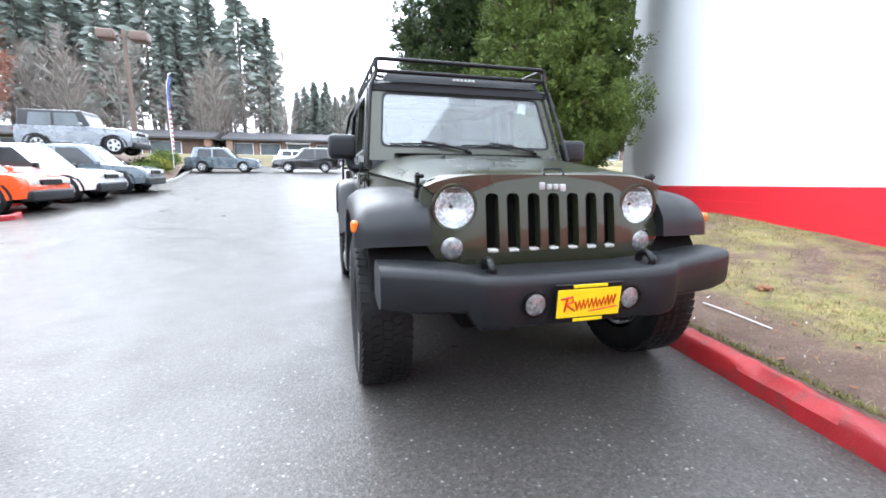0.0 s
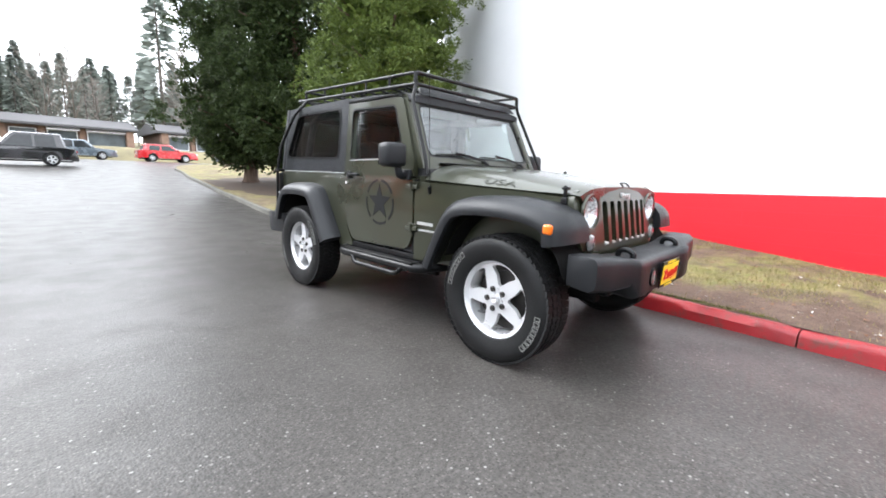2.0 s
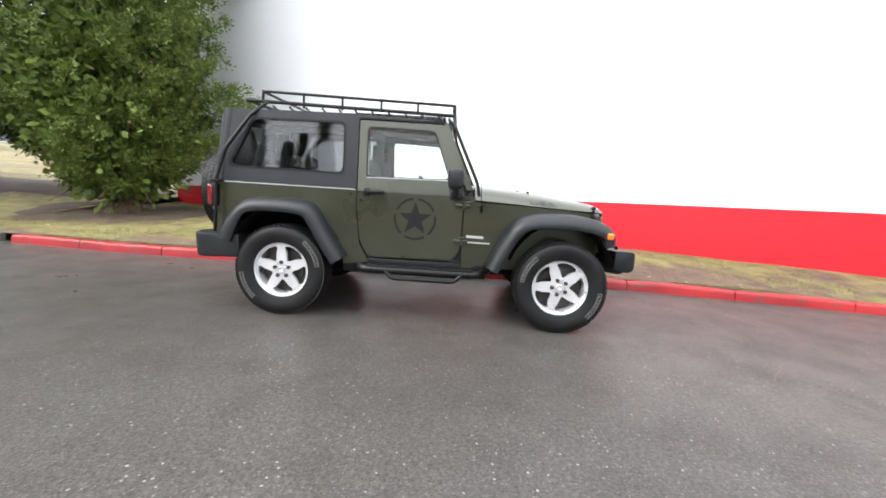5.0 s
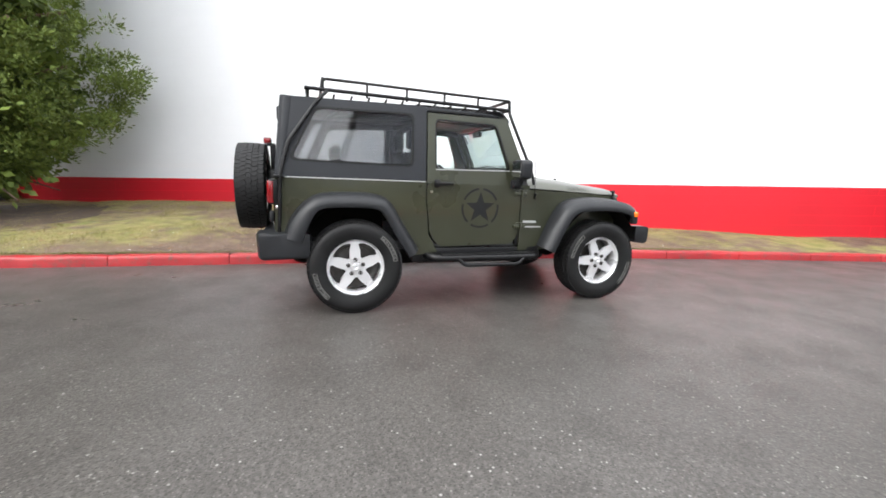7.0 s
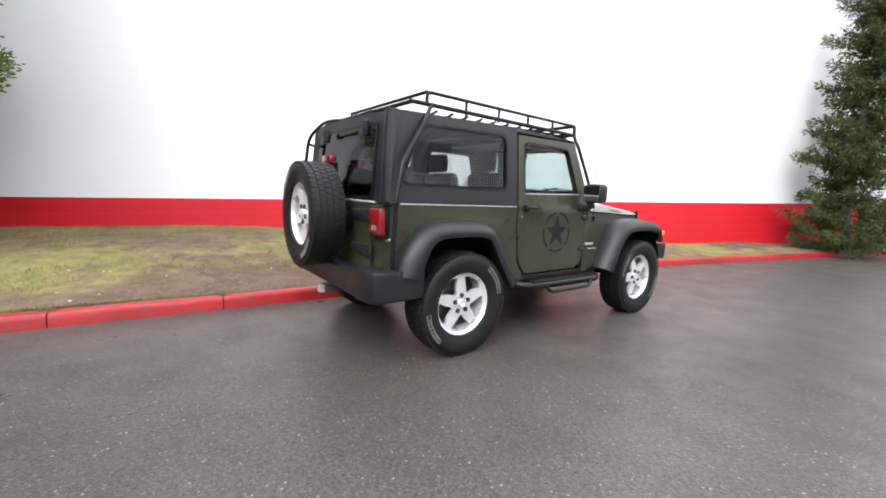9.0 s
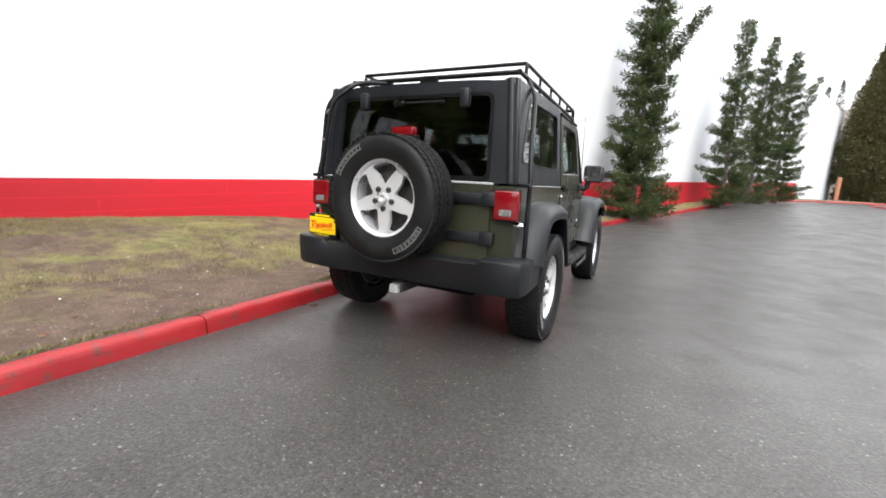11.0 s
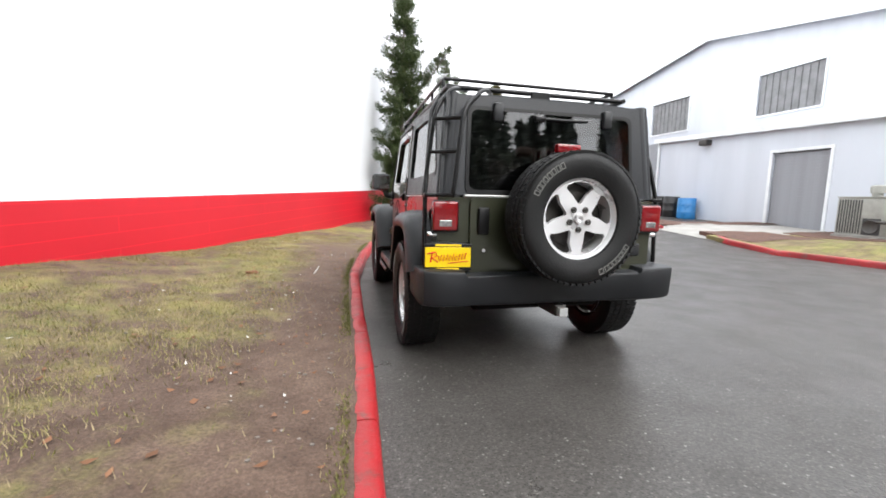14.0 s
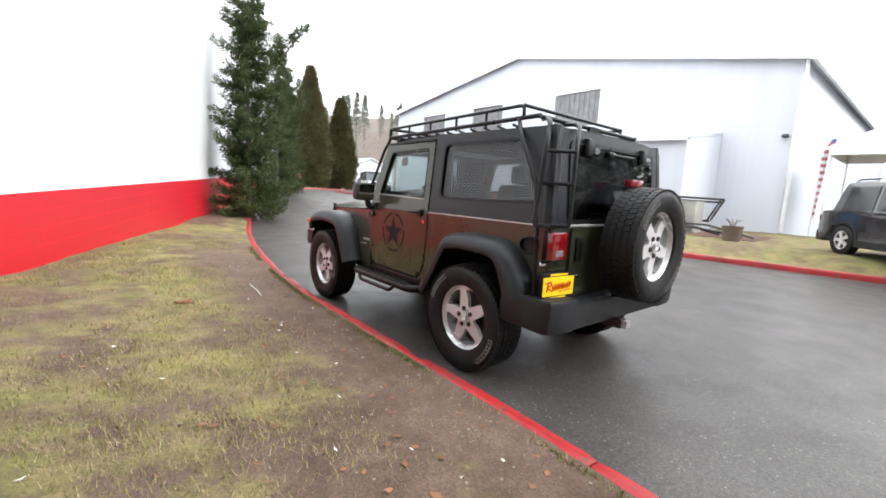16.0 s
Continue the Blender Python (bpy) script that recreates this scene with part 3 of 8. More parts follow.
M_ALLOY = surf("silver_alloy", (0.70, 0.70, 0.71), 0.34, metal=0.45, var=0.06, scale=5, fine=150)
M_STEEL = surf("grey_brake_steel", (0.10, 0.095, 0.09), 0.5, metal=0.8, var=0.3, scale=8)
M_CHROME = surf("chrome", (0.80, 0.80, 0.80), 0.08, metal=1.0, var=0.03, rvar=0.02)
M_GLASS = glass("clear_car_glass", (0.93, 0.965, 0.955), 0.0, 0.025)
M_TINT = glass("dark_tinted_glass", (0.67, 0.68, 0.69), 0.0, 0.05)
M_LIFT = glass("darker_tinted_glass", (0.28, 0.285, 0.29), 0.0, 0.075)
M_SCREEN = glass("windscreen_glass", (0.80, 0.86, 0.86), 0.0, 0.15)
M_REFLECTOR = surf("bright_lamp_reflector", (0.78, 0.79, 0.80), 0.26, metal=0.5, var=0.05, scale=60)
M_LENS = glass("clear_lamp_lens", (0.92, 0.93, 0.93), 0.0, 0.05)
M_RED_LENS = surf("red_lamp_lens", (0.19, 0.004, 0.007), 0.10, var=0.12, scale=30, coat=0.6, rvar=0.03)
M_AMBER = surf("amber_lamp_lens", (0.85, 0.17, 0.01), 0.15, var=0.1, scale=30, coat=0.5)
M_WHITE_LENS = surf("white_lamp_lens", (0.75, 0.75, 0.75), 0.15, var=0.08, scale=40, coat=0.5)
M_LAMP_GREY = surf("ribbed_clear_lens", (0.26, 0.26, 0.26), 0.18, metal=0.3, var=0.45, scale=55, coat=0.8)
M_YELLOW = surf("yellow_dealer_plate", (0.90, 0.62, 0.005), 0.35, var=0.04, scale=10)
M_SCRIPT = surf("red_plate_script", (0.62, 0.02, 0.01), 0.4, var=0.05)
M_DECAL = surf("matte_black_decal", (0.009, 0.0095, 0.010), 0.7, spec=0.25, var=0.1)
M_DECAL_PALE = surf("silver_badge", (0.52, 0.53, 0.52), 0.35, metal=0.4, var=0.08, scale=30)
M_LETTER = surf("white_tyre_letter", (0.20, 0.20, 0.19), 0.6, var=0.2, scale=40)
M_SEAT = surf("black_seat_cloth", (0.008, 0.008, 0.009), 0.85, var=0.2, scale=12, fine=200, relief=0.3)
M_TRIM = surf("grey_cabin_trim", (0.045, 0.045, 0.048), 0.6, var=0.15, scale=9)


def fill2d(outline, holes=()):
    """Triangles over a flat outline with holes; returns points, triangles and border edges."""
    tmp = bmesh.new()
    loops = []
    for loop in (outline, *holes):
        vs = [tmp.verts.new((p[0], p[1], 0)) for p in loop]
        loops.append(vs)
        for a, b in zip(vs, vs[1:] + vs[:1]):
            tmp.edges.new((a, b))
    tmp.verts.index_update()
    border = [(a.index, b.index) for vs in loops for a, b in zip(vs, vs[1:] + vs[:1])]
    bmesh.ops.triangle_fill(tmp, use_beauty=True, use_dissolve=False, edges=tmp.edges[:], normal=(0, 0, 1))
    tmp.verts.index_update()
    pts = [(v.co.x, v.co.y) for v in tmp.verts]
    tris = [[v.index for v in f.verts] for f in tmp.faces]
    tmp.free()
    return pts, tris, border


def sheet(bm, outline, holes, place, depth):
    """A flat plate with holes, bent into space by place(u, v, d), depth thick."""
    pts, tris, border = fill2d(outline, holes)
    f = [bm.verts.new(place(u, v, 0.0)) for u, v in pts]
    b = [bm.verts.new(place(u, v, depth)) for u, v in pts]
    made = [bm.faces.new([f[i] for i in t]) for t in tris] + [bm.faces.new([b[i] for i in t[::-1]]) for t in tris]
    made += [bm.faces.new((f[i], f[j], b[j], b[i])) for i, j in border]
    bmesh.ops.recalc_face_normals(bm, faces=made)
    return bm


def round_poly(pts, r=0.03, n=4):
    """A closed outline with rounded corners."""
    out, m = [], len(pts)
    for i in range(m):
        a, b, c = (Vector((*pts[(i + k) % m], 0)) for k in (-1, 0, 1))
        u, v = a - b, c - b
        k = min(r, u.length * 0.45, v.length * 0.45)
        p, q = b + u.normalized() * k, b + v.normalized() * k
        for j in range(n + 1):
            t = j / n
            w = (1 - t) ** 2 * p + 2 * t * (1 - t) * b + t * t * q
            out.append((w.x, w.y))
    return out


def circle(cx, cy, r, n=28):
    return [(cx + r * math.cos(2 * math.pi * i / n), cy + r * math.sin(2 * math.pi * i / n)) for i in range(n)]


def side_x(z):
    """Half width of the body side: upright below the beltline, leaning in above."""
    return 0.765 if z < 1.12 else 0.765 - (z - 1.12) * 0.09


def on_side(sx, out=0.0):
    return lambda u, v, d: Vector((sx * (side_x(v) + out - d), u, v))


def sweep_y(path, section):
    """Rings of a section (x, off) carried along a (y, z) path; off is measured along the path's left-hand normal."""
    rings = []
    for i, (y, z) in enumerate(path):
        a, b = path[max(0, i - 1)], path[min(len(path) - 1, i + 1)]
        d = Vector((b[0] - a[0], b[1] - a[1])).normalized()
        n = Vector((-d.y, d.x))
        if n.y < 0 and abs(n.y) > abs(n.x):
            n = -n
        rings.append([(x, y + n.x * o, z + n.y * o) for x, o in section(i, y, z)])
    return rings


def bend_path(pts, n=6):
    """A smooth path through points (Catmull-Rom)."""
    p = [Vector((*a, 0)) for a in pts]
    p = [p[0] * 2 - p[1]] + p + [p[-1] * 2 - p[-2]]
    out = []
    for i in range(1, len(p) - 2):
        for k in range(n):
            t = k / n
            w = 0.5 * (2 * p[i] + (p[i + 1] - p[i - 1]) * t + (2 * p[i - 1] - 5 * p[i] + 4 * p[i + 1] - p[i + 2]) * t * t + (3 * p[i] - p[i - 1] - 3 * p[i + 1] + p[i + 2]) * t ** 3)
            out.append((w.x, w.y))
    return out + [pts[-1]]


# -- wheel, made once: its axle along x, its face towards +x --
TYRE_R, RIM_R = 0.398, 0.248


def make_wheel():
    w = thing("wheel", Matrix(), "", "")
    bm = bmesh.new()
    prof = [(-0.105, 0.245), (-0.122, 0.29), (-0.126, 0.335), (-0.116, 0.372), (-0.098, 0.388), (-0.06, 0.391), (0, 0.392), (0.06, 0.391), (0.098, 0.388), (0.116, 0.372), (0.126, 0.335), (0.122, 0.29), (0.105, 0.245), (0.08, 0.235)]
    lathe(bm, prof, "x", 64)
    tyre = part("tyre", bm, M_RUBBER, w, smooth=True)
    # tread blocks in five staggered rows, and shoulder lugs
    bm = bmesh.new()
    for row, (x, wd) in enumerate(((-0.094, 0.036), (-0.047, 0.036), (0, 0.036), (0.047, 0.036), (0.094, 0.036))):
        for k in range(58):
            a = 2 * math.pi * (k + 0.5 * (row % 2)) / 58
            m = Matrix.Rotation(a, 4, "X") @ Matrix.Translation((x, 0, 0.391 if abs(x) < 0.09 else 0.386)) @ Matrix.Rotation(0.25 * (1 if row % 2 else -1), 4, "Z")
            bmesh.ops.create_cube(bm, size=1, matrix=m @ Matrix.Diagonal((wd * 1.13, 0.0365, 0.013, 1)))
    part("tread", bm, M_RUBBER, tyre)
    # raised pale outlined bars on the outer wall, where its lettering runs
    bm = bmesh.new()
    for start, widths in ((0.42, (0.034, 0.026, 0.026, 0.028, 0.026, 0.024, 0.024, 0.026)), (3.62, (0.028, 0.028, 0.028, 0.028, 0.026, 0.024, 0.028, 0.026))):
        a = start
        for wd in widths:
            half = wd / 2 - 0.003
            for ro, off, tall, across in ((0.3510, 0, 0.0036, wd - 0.006), (0.3190, 0, 0.0036, wd - 0.006), (0.335, -half, 0.0350, 0.0036), (0.335, half, 0.0350, 0.0036)):
                m = Matrix.Rotation(a, 4, "X") @ Matrix.Translation((0.1250, off, ro)) @ Matrix.Diagonal((0.0034, across, tall, 1))
                bmesh.ops.create_cube(bm, size=1, matrix=m)
            a += (wd + 0.004) / 0.335
    tagged(part("sidewall_mark", bm, M_LETTER, tyre, "worn white outlined marks"), kind="stuff")
    # alloy rim: barrel, pierced face with five broad spokes, lip
    bm = bmesh.new()
    lathe(bm, [(-0.10, 0.225), (0.00, 0.215), (0.065, 0.222), (0.088, 0.238), (0.098, 0.246), (0.103, 0.252), (0.092, 0.256)], "x", 56)
    holes = []
    for k in range(5):
        c = math.pi / 2 + math.pi / 5 + 2 * math.pi * k / 5
        pts = [(0.090, -0.10), (0.150, -0.33), (0.196, -0.47), (0.210, -0.40), (0.216, -0.20), (0.217, 0.0), (0.216, 0.20), (0.210, 0.40), (0.196, 0.47), (0.150, 0.33), (0.090, 0.10)]
        holes.append([(r * math.cos(c + a), r * math.sin(c + a)) for r, a in pts])
    dish = lambda u, v, d: Vector((0.070 - 0.030 * (math.hypot(u, v) / 0.226) ** 2 + 0.022 * smooth01(0.14, 0.226, math.hypot(u, v)) - d, u, v))
    sheet(bm, circle(0, 0, 0.228, 60), holes, dish, 0.028)
    rim = part("rim", bm, M_ALLOY, w, "silver five-spoke alloy rim", smooth=True)
    bm = bmesh.new()
    lathe(bm, [(0.070, 0.0001), (0.088, 0.018), (0.086, 0.030), (0.066, 0.034)], "x", 24)
    part("centre_cap", bm, M_ALLOY, rim, smooth=True)
    for k in range(5):
        a = math.pi / 2 + 2 * math.pi * k / 5
        bm = bmesh.new()
        lathe(bm, [(0.058, 0.017), (0.074, 0.018), (0.074, 0.012), (0.060, 0.011)], "x", 14, Matrix.Translation((0, 0.064 * math.cos(a), 0.064 * math.sin(a))))
        cyl(bm, (0.055, 0.064 * math.cos(a), 0.064 * math.sin(a)), (0.080, 0.064 * math.cos(a), 0.064 * math.sin(a)), 0.0085, segs=6)
        part("wheel_nut", bm, M_STEEL, rim, smooth=True)
    bm = bmesh.new()
    lathe(bm, [(-0.02, 0.0001), (-0.02, 0.165), (-0.04, 0.165), (-0.04, 0.21), (-0.09, 0.21)], "x", 32)
    part("brake_disc", bm, M_STEEL, w, smooth=True)
    return w


car = thing("off_road_car", Matrix(), "olive green two-door off-road car with black hardtop and roof rack", "car")
proto = make_wheel()
proto.name = "wheel"
proto.parent = car
proto.matrix_basis = Matrix.Translation((-0.787, -1.212, 0.398)) @ Matrix.Rotation(math.pi, 4, "Z") @ Matrix.Rotation(0.35, 4, "X")
for at_m in (Matrix.Translation((-0.787, 1.212, 0.398)) @ Matrix.Rotation(math.pi, 4, "Z") @ Matrix.Rotation(1.3, 4, "X"),
             Matrix.Translation((0.787, -1.212, 0.398)) @ Matrix.Rotation(0.8, 4, "X"),
             Matrix.Translation((0.787, 1.212, 0.398)) @ Matrix.Rotation(0.2, 4, "X"),
             Matrix.Translation((-0.020, 2.072, 1.018)) @ Matrix.Rotation(math.pi / 2, 4, "Z") @ Matrix.Rotation(math.pi, 4, "X")):
    copy_thing(proto, at_m)

# -- tub, doors, hardtop --
ARCH_R = [(1.212 + 0.52 * math.cos(a), 0.47 + 0.50 * math.sin(a)) for a in (math.pi * k / 14 for k in range(15))]
for sx in (-1, 1):
    bm = bmesh.new()
    rear = [(0.475, 0.50), (0.500, 0.560), (0.558, 0.66), (0.594, 0.98), (0.592, 1.125), (1.775, 1.130), (1.785, 0.60), (1.74, 0.50)] + [p for p in ARCH_R]
    sheet(bm, rear, [circle(1.66, 1.0, 0.055)] if sx > 0 else [], on_side(sx), 0.05)
    part("quarter_panel", bm, M_PAINT, car, smooth=True)
    # bright strip along the beltline
    bm = bmesh.new()
    prism(bm, [(0.60, 1.126), (1.77, 1.131), (1.77, 1.139), (0.60, 1.134)], "x", sx * 0.758, sx * 0.768)
    part("belt_strip", bm, M_DECAL_PALE, car)
    # door: lower skin and window frame
    door = thing("door", Matrix(), "", "")
    door.parent = car
    bm = bmesh.new()
    lower = round_poly([(0.583, 1.12), (0.583, 0.98), (0.545, 0.66), (0.46, 0.548), (-0.27, 0.565), (-0.335, 0.66), (-0.340, 1.12)], 0.05)
    sheet(bm, lower, [], on_side(sx, 0.006), 0.05)
    upper = [(0.583, 1.12), (-0.340, 1.12), (-0.325, 1.26), (-0.155, 1.695), (-0.115, 1.716), (0.583, 1.722)]
    hole = round_poly([(0.500, 1.250), (-0.205, 1.262), (-0.060, 1.650), (0.505, 1.660)], 0.04)
    sheet(bm, upper, [hole], on_side(sx, 0.006), 0.045)
    part("door_skin", bm, M_PAINT, door, smooth=True)
    bm = bmesh.new()
    sheet(bm, round_poly([(0.502, 1.245), (-0.210, 1.258), (-0.062, 1.655), (0.507, 1.665)], 0.04), [], on_side(sx, -0.016), 0.004)
    pane = part("door_window", bm, M_GLASS, door, "clear door glass")
    pane.visible_shadow = False
    bm = bmesh.new()
    sheet(bm, round_poly([(0.512, 1.238), (-0.222, 1.250), (-0.068, 1.664), (0.517, 1.674)], 0.045), [hole], on_side(sx, 0.008), 0.02)
    part("window_seal", bm, M_BLACK, door)
    bm = bmesh.new()
    prism(bm, [(0.505, 1.236), (-0.215, 1.248), (-0.215, 1.256), (0.505, 1.244)], "x", sx * 0.752, sx * 0.764)
    part("sill_strip", bm, M_DECAL_PALE, door)
    handle = bmesh.new()
    box(handle, (sx * 0.772, 0.345, 1.108), (sx * 0.806, 0.505, 1.132), 0.008)
    box(handle, (sx * 0.766, 0.470, 1.085), (sx * 0.795, 0.520, 1.150), 0.008)
    part("door_handle", handle, M_BLACK, door, "black grab handle", smooth=True)
    bm = bmesh.new()
    cyl(bm, (sx * 0.768, 0.545, 1.046), (sx * 0.782, 0.545, 1.046), 0.014, segs=14)
    part("door_lock", bm, M_CHROME, door, smooth=True)
    for hz in (1.045, 0.735):
        bm = bmesh.new()
        box(bm, (sx * 0.768, -0.40, hz - 0.016), (sx * 0.792, -0.275, hz + 0.016), 0.006)
        box(bm, (sx * 0.768, -0.40, hz + 0.022), (sx * 0.786, -0.30, hz + 0.036), 0.004)
        cyl(bm, (sx * 0.792, -0.343, hz - 0.035), (sx * 0.792, -0.343, hz + 0.035), 0.011, segs=12)
        part("door_hinge", bm, M_PAINT, door, smooth=True)
    for xa, ya, za, xb, yb, zb in ((0.690, 0.555, 0.55, 0.752, 0.625, 1.125), (0.640, 0.555, 1.125, 0.682, 0.625, 1.715), (0.690, -0.375, 0.55, 0.750, -0.315, 1.10)):
        part("door_jamb", box(bmesh.new(), (sx * xa, ya, za), (sx * xb, yb, zb)), M_BLACK, car)
    # star in a broken ring on the door
    star = [((0.062 if k % 2 else 0.150) * math.sin(math.pi * k / 5), (0.062 if k % 2 else 0.150) * math.cos(math.pi * k / 5)) for k in range(10)]
    bm = bmesh.new()
    sheet(bm, [(0.070 + u, 0.905 + v) for u, v in star], [], on_side(sx, 0.0085), 0.0022)
    for k in range(5):
        a0, a1 = math.pi / 2 + 2 * math.pi * k / 5 + 0.12, math.pi / 2 + 2 * math.pi * (k + 1) / 5 - 0.12
        arc = [(0.070 + r * math.cos(a), 0.905 + r * math.sin(a)) for r, aa in ((0.185, np.linspace(a0, a1, 12)), (0.166, np.linspace(a1, a0, 12))) for a in aa]
        sheet(bm, arc, [], on_side(sx, 0.0085), 0.0022)
    part("star_decal", bm, M_DECAL, door, "matte black star decal in a ring")
    # mirror
    bm = bmesh.new()
    box(bm, (sx * 0.815, -0.330, 1.185), (sx * 1.005, -0.205, 1.355), 0.035, segs=3)
    mirror = part("mirror", bm, M_PLASTIC, door, "black door mirror", smooth=True)
    bm = bmesh.new()
    tube(bm, rounded([(sx * 0.765, -0.27, 1.13), (sx * 0.85, -0.27, 1.12), (sx * 0.865, -0.27, 1.20)], 0.04), 0.030)
    box(bm, (sx * 0.765, -0.325, 1.09), (sx * 0.80, -0.220, 1.17), 0.012)
    part("mirror_arm", bm, M_PLASTIC, door, smooth=True)
    bm = bmesh.new()
    box(bm, (sx * 0.83, -0.2045, 1.20), (sx * 0.99, -0.2025, 1.34), 0.0)
    part("mirror_glass", bm, M_CHROME, door)
    # hardtop side with its long window
    bm = bmesh.new()
    q_hole = round_poly([(0.715, 1.262), (1.690, 1.275), (1.520, 1.690), (0.715, 1.695)], 0.06, 5)
    sheet(bm, [(0.594, 1.140), (1.772, 1.142), (1.735, 1.765), (0.594, 1.775)], [q_hole], on_side(sx), 0.05)
    hard = part("hardtop_side", bm, M_HARDTOP, car, smooth=True)
    bm = bmesh.new()
    sheet(bm, round_poly([(0.708, 1.255), (1.698, 1.268), (1.525, 1.697), (0.708, 1.702)], 0.06, 5), [], on_side(sx, -0.012), 0.004)
    pane = part("quarter_window", bm, M_TINT, car, "dark tinted quarter glass")
    pane.visible_shadow = False
    bm = bmesh.new()
    inner = round_poly([(0.722, 1.269), (1.682, 1.282), (1.515, 1.683), (0.722, 1.688)], 0.06, 5)
    sheet(bm, round_poly([(0.704, 1.251), (1.703, 1.264), (1.528, 1.700), (0.704, 1.706)], 0.06, 5), [inner], on_side(sx, 0.004), 0.012)
    part("quarter_seal", bm, M_BLACK, car)
    # side panel ahead of the door, narrowing to the nose
    rings = []
    for y, w, zt in ((-0.352, 0.765, 1.085), (-0.60, 0.740, 1.075), (-1.00, 0.690, 1.060), (-1.30, 0.650, 1.045), (-1.56, 0.615, 1.025)):
        rings.append([(sx * w, y, 0.50), (sx * w, y, 0.80), (sx * w, y, zt), (sx * (w - 0.05), y, zt), (sx * (w - 0.05), y, 0.50)])
    bm = loft(bmesh.new(), rings)
    part("front_side_panel", bm, M_PAINT, car, smooth=True)
    # wheel-arch flares
    sec_r = lambda i, y, z: [(sx * x, o) for x, o in ((0.755, 0.004), (0.82, 0.002), (0.885, -0.018), (0.920, -0.050), (0.930, -0.085), (0.925, -0.112), (0.900, -0.116), (0.82, -0.085), (0.755, -0.07))]
    path = bend_path([(1.735, 0.66), (1.690, 0.80), (1.615, 0.935), (1.50, 1.005), (1.30, 1.022), (1.06, 1.012), (0.925, 0.955), (0.79, 0.74), (0.665, 0.545)])
    part("rear_flare", loft(bmesh.new(), sweep_y(path[::-1], sec_r)), M_PLASTIC, car, "charcoal plastic wheel-arch flare", smooth=True)

    def sec_f(i, y, z):
        w = float(np.interp(-y, (0.35, 1.0, 1.3, 1.56, 1.8), (0.765, 0.69, 0.65, 0.615, 0.60))) - 0.01
        return [(sx * x, o) for x, o in ((w, 0.004), ((w + 0.86) / 2, 0.004), (0.865, -0.010), (0.912, -0.045), (0.928, -0.085), (0.922, -0.112), (0.895, -0.118), (0.84, -0.075), (w, -0.05))]
    path = bend_path([(-0.565, 0.54), (-0.675, 0.77), (-0.775, 0.925), (-0.92, 1.000), (-1.20, 1.018), (-1.42, 1.002), (-1.56, 0.962), (-1.635, 0.890), (-1.655, 0.790)])
    part("front_flare", loft(bmesh.new(), sweep_y(path[::-1], sec_f)), M_PLASTIC, car, "charcoal plastic front wing flare", smooth=True)
    bm = bmesh.new()
    box(bm, (sx * 0.900, -1.600, 0.842), (sx * 0.9335, -1.545, 0.897), 0.015, segs=4)
    part("side_marker", bm, M_AMBER, car, "amber side marker lamp", smooth=True)
    # dark inner arches
    for yc in (-1.212, 1.212):
        bm = bmesh.new()
        arch = [(yc + 0.47 * math.cos(a), 0.42 + 0.53 * math.sin(a)) for a in (0.35 + (math.pi - 0.70) * k / 12 for k in range(13))]
        rr = [[(sx * x, y, z) for x in (0.50, 0.88 if yc > 0 else 0.86)] for y, z in arch]
        loft(bm, rr, close=False)
        box(bm, (sx * 0.46, yc - 0.28, 0.45), (sx * 0.50, yc + 0.40, 0.92))
        part("arch_liner", bm, M_UNDER, car, smooth=True)
    # side step: main tube with a lower step loop
    step = bmesh.new()
    tube(step, rounded([(sx * 0.66, 0.60, 0.47), (sx * 0.86, 0.52, 0.455), (sx * 0.86, -0.50, 0.455), (sx * 0.66, -0.60, 0.47)], 0.10), 0.036, 12)
    box(step, (sx * 0.80, -0.46, 0.482), (sx * 0.885, 0.46, 0.498), 0.005)
    tube(step, rounded([(sx * 0.88, 0.30, 0.45), (sx * 0.90, 0.24, 0.395), (sx * 0.90, -0.30, 0.395), (sx * 0.88, -0.36, 0.45)], 0.05), 0.018, 10)
    part("side_step", step, M_BLACK, car, "black tubular side step", smooth=True)
    bm = bmesh.new()
    box(bm, (sx * 0.70, -0.58, 0.40), (sx * 0.755, 0.70, 0.535), 0.015)
    part("rocker_panel", bm, M_BLACK, car, smooth=True)
    # pale lettering plates by the front flare, too small to read
    bm = bmesh.new()
    for za, zb, ya, yb in ((0.768, 0.790, -0.385, -0.535), (0.722, 0.735, -0.375, -0.595)):
        sheet(bm, [(ya, za), (yb, za - 0.004), (yb, zb - 0.004), (ya, zb)], [], lambda u, v, d: Vector((sx * (0.765 - (-u - 0.352) * 0.1 + 0.004 - d), u, v)), 0.006)
    part("wing_badge", bm, M_DECAL_PALE, car, "small silver badge plates")
    # tail lamp
    bm = bmesh.new()
    box(bm, (sx * 0.638, 1.765, 0.915), (sx * 0.800, 1.842, 1.110), 0.012)
    lamp = part("tail_lamp", bm, M_BLACK, car, smooth=True)
    bm = bmesh.new()
    box(bm, (sx * 0.648, 1.80, 0.924), (sx * 0.803, 1.850, 1.102), 0.012, segs=3)
    part("red_lens", bm, M_RED_LENS, lamp, smooth=True)
    bm = bmesh.new()
    box(bm, (sx * 0.685, 1.80, 0.948), (sx * 0.765, 1.8525, 0.990), 0.006)
    part("reversing_lens", bm, M_LAMP_GREY, lamp)

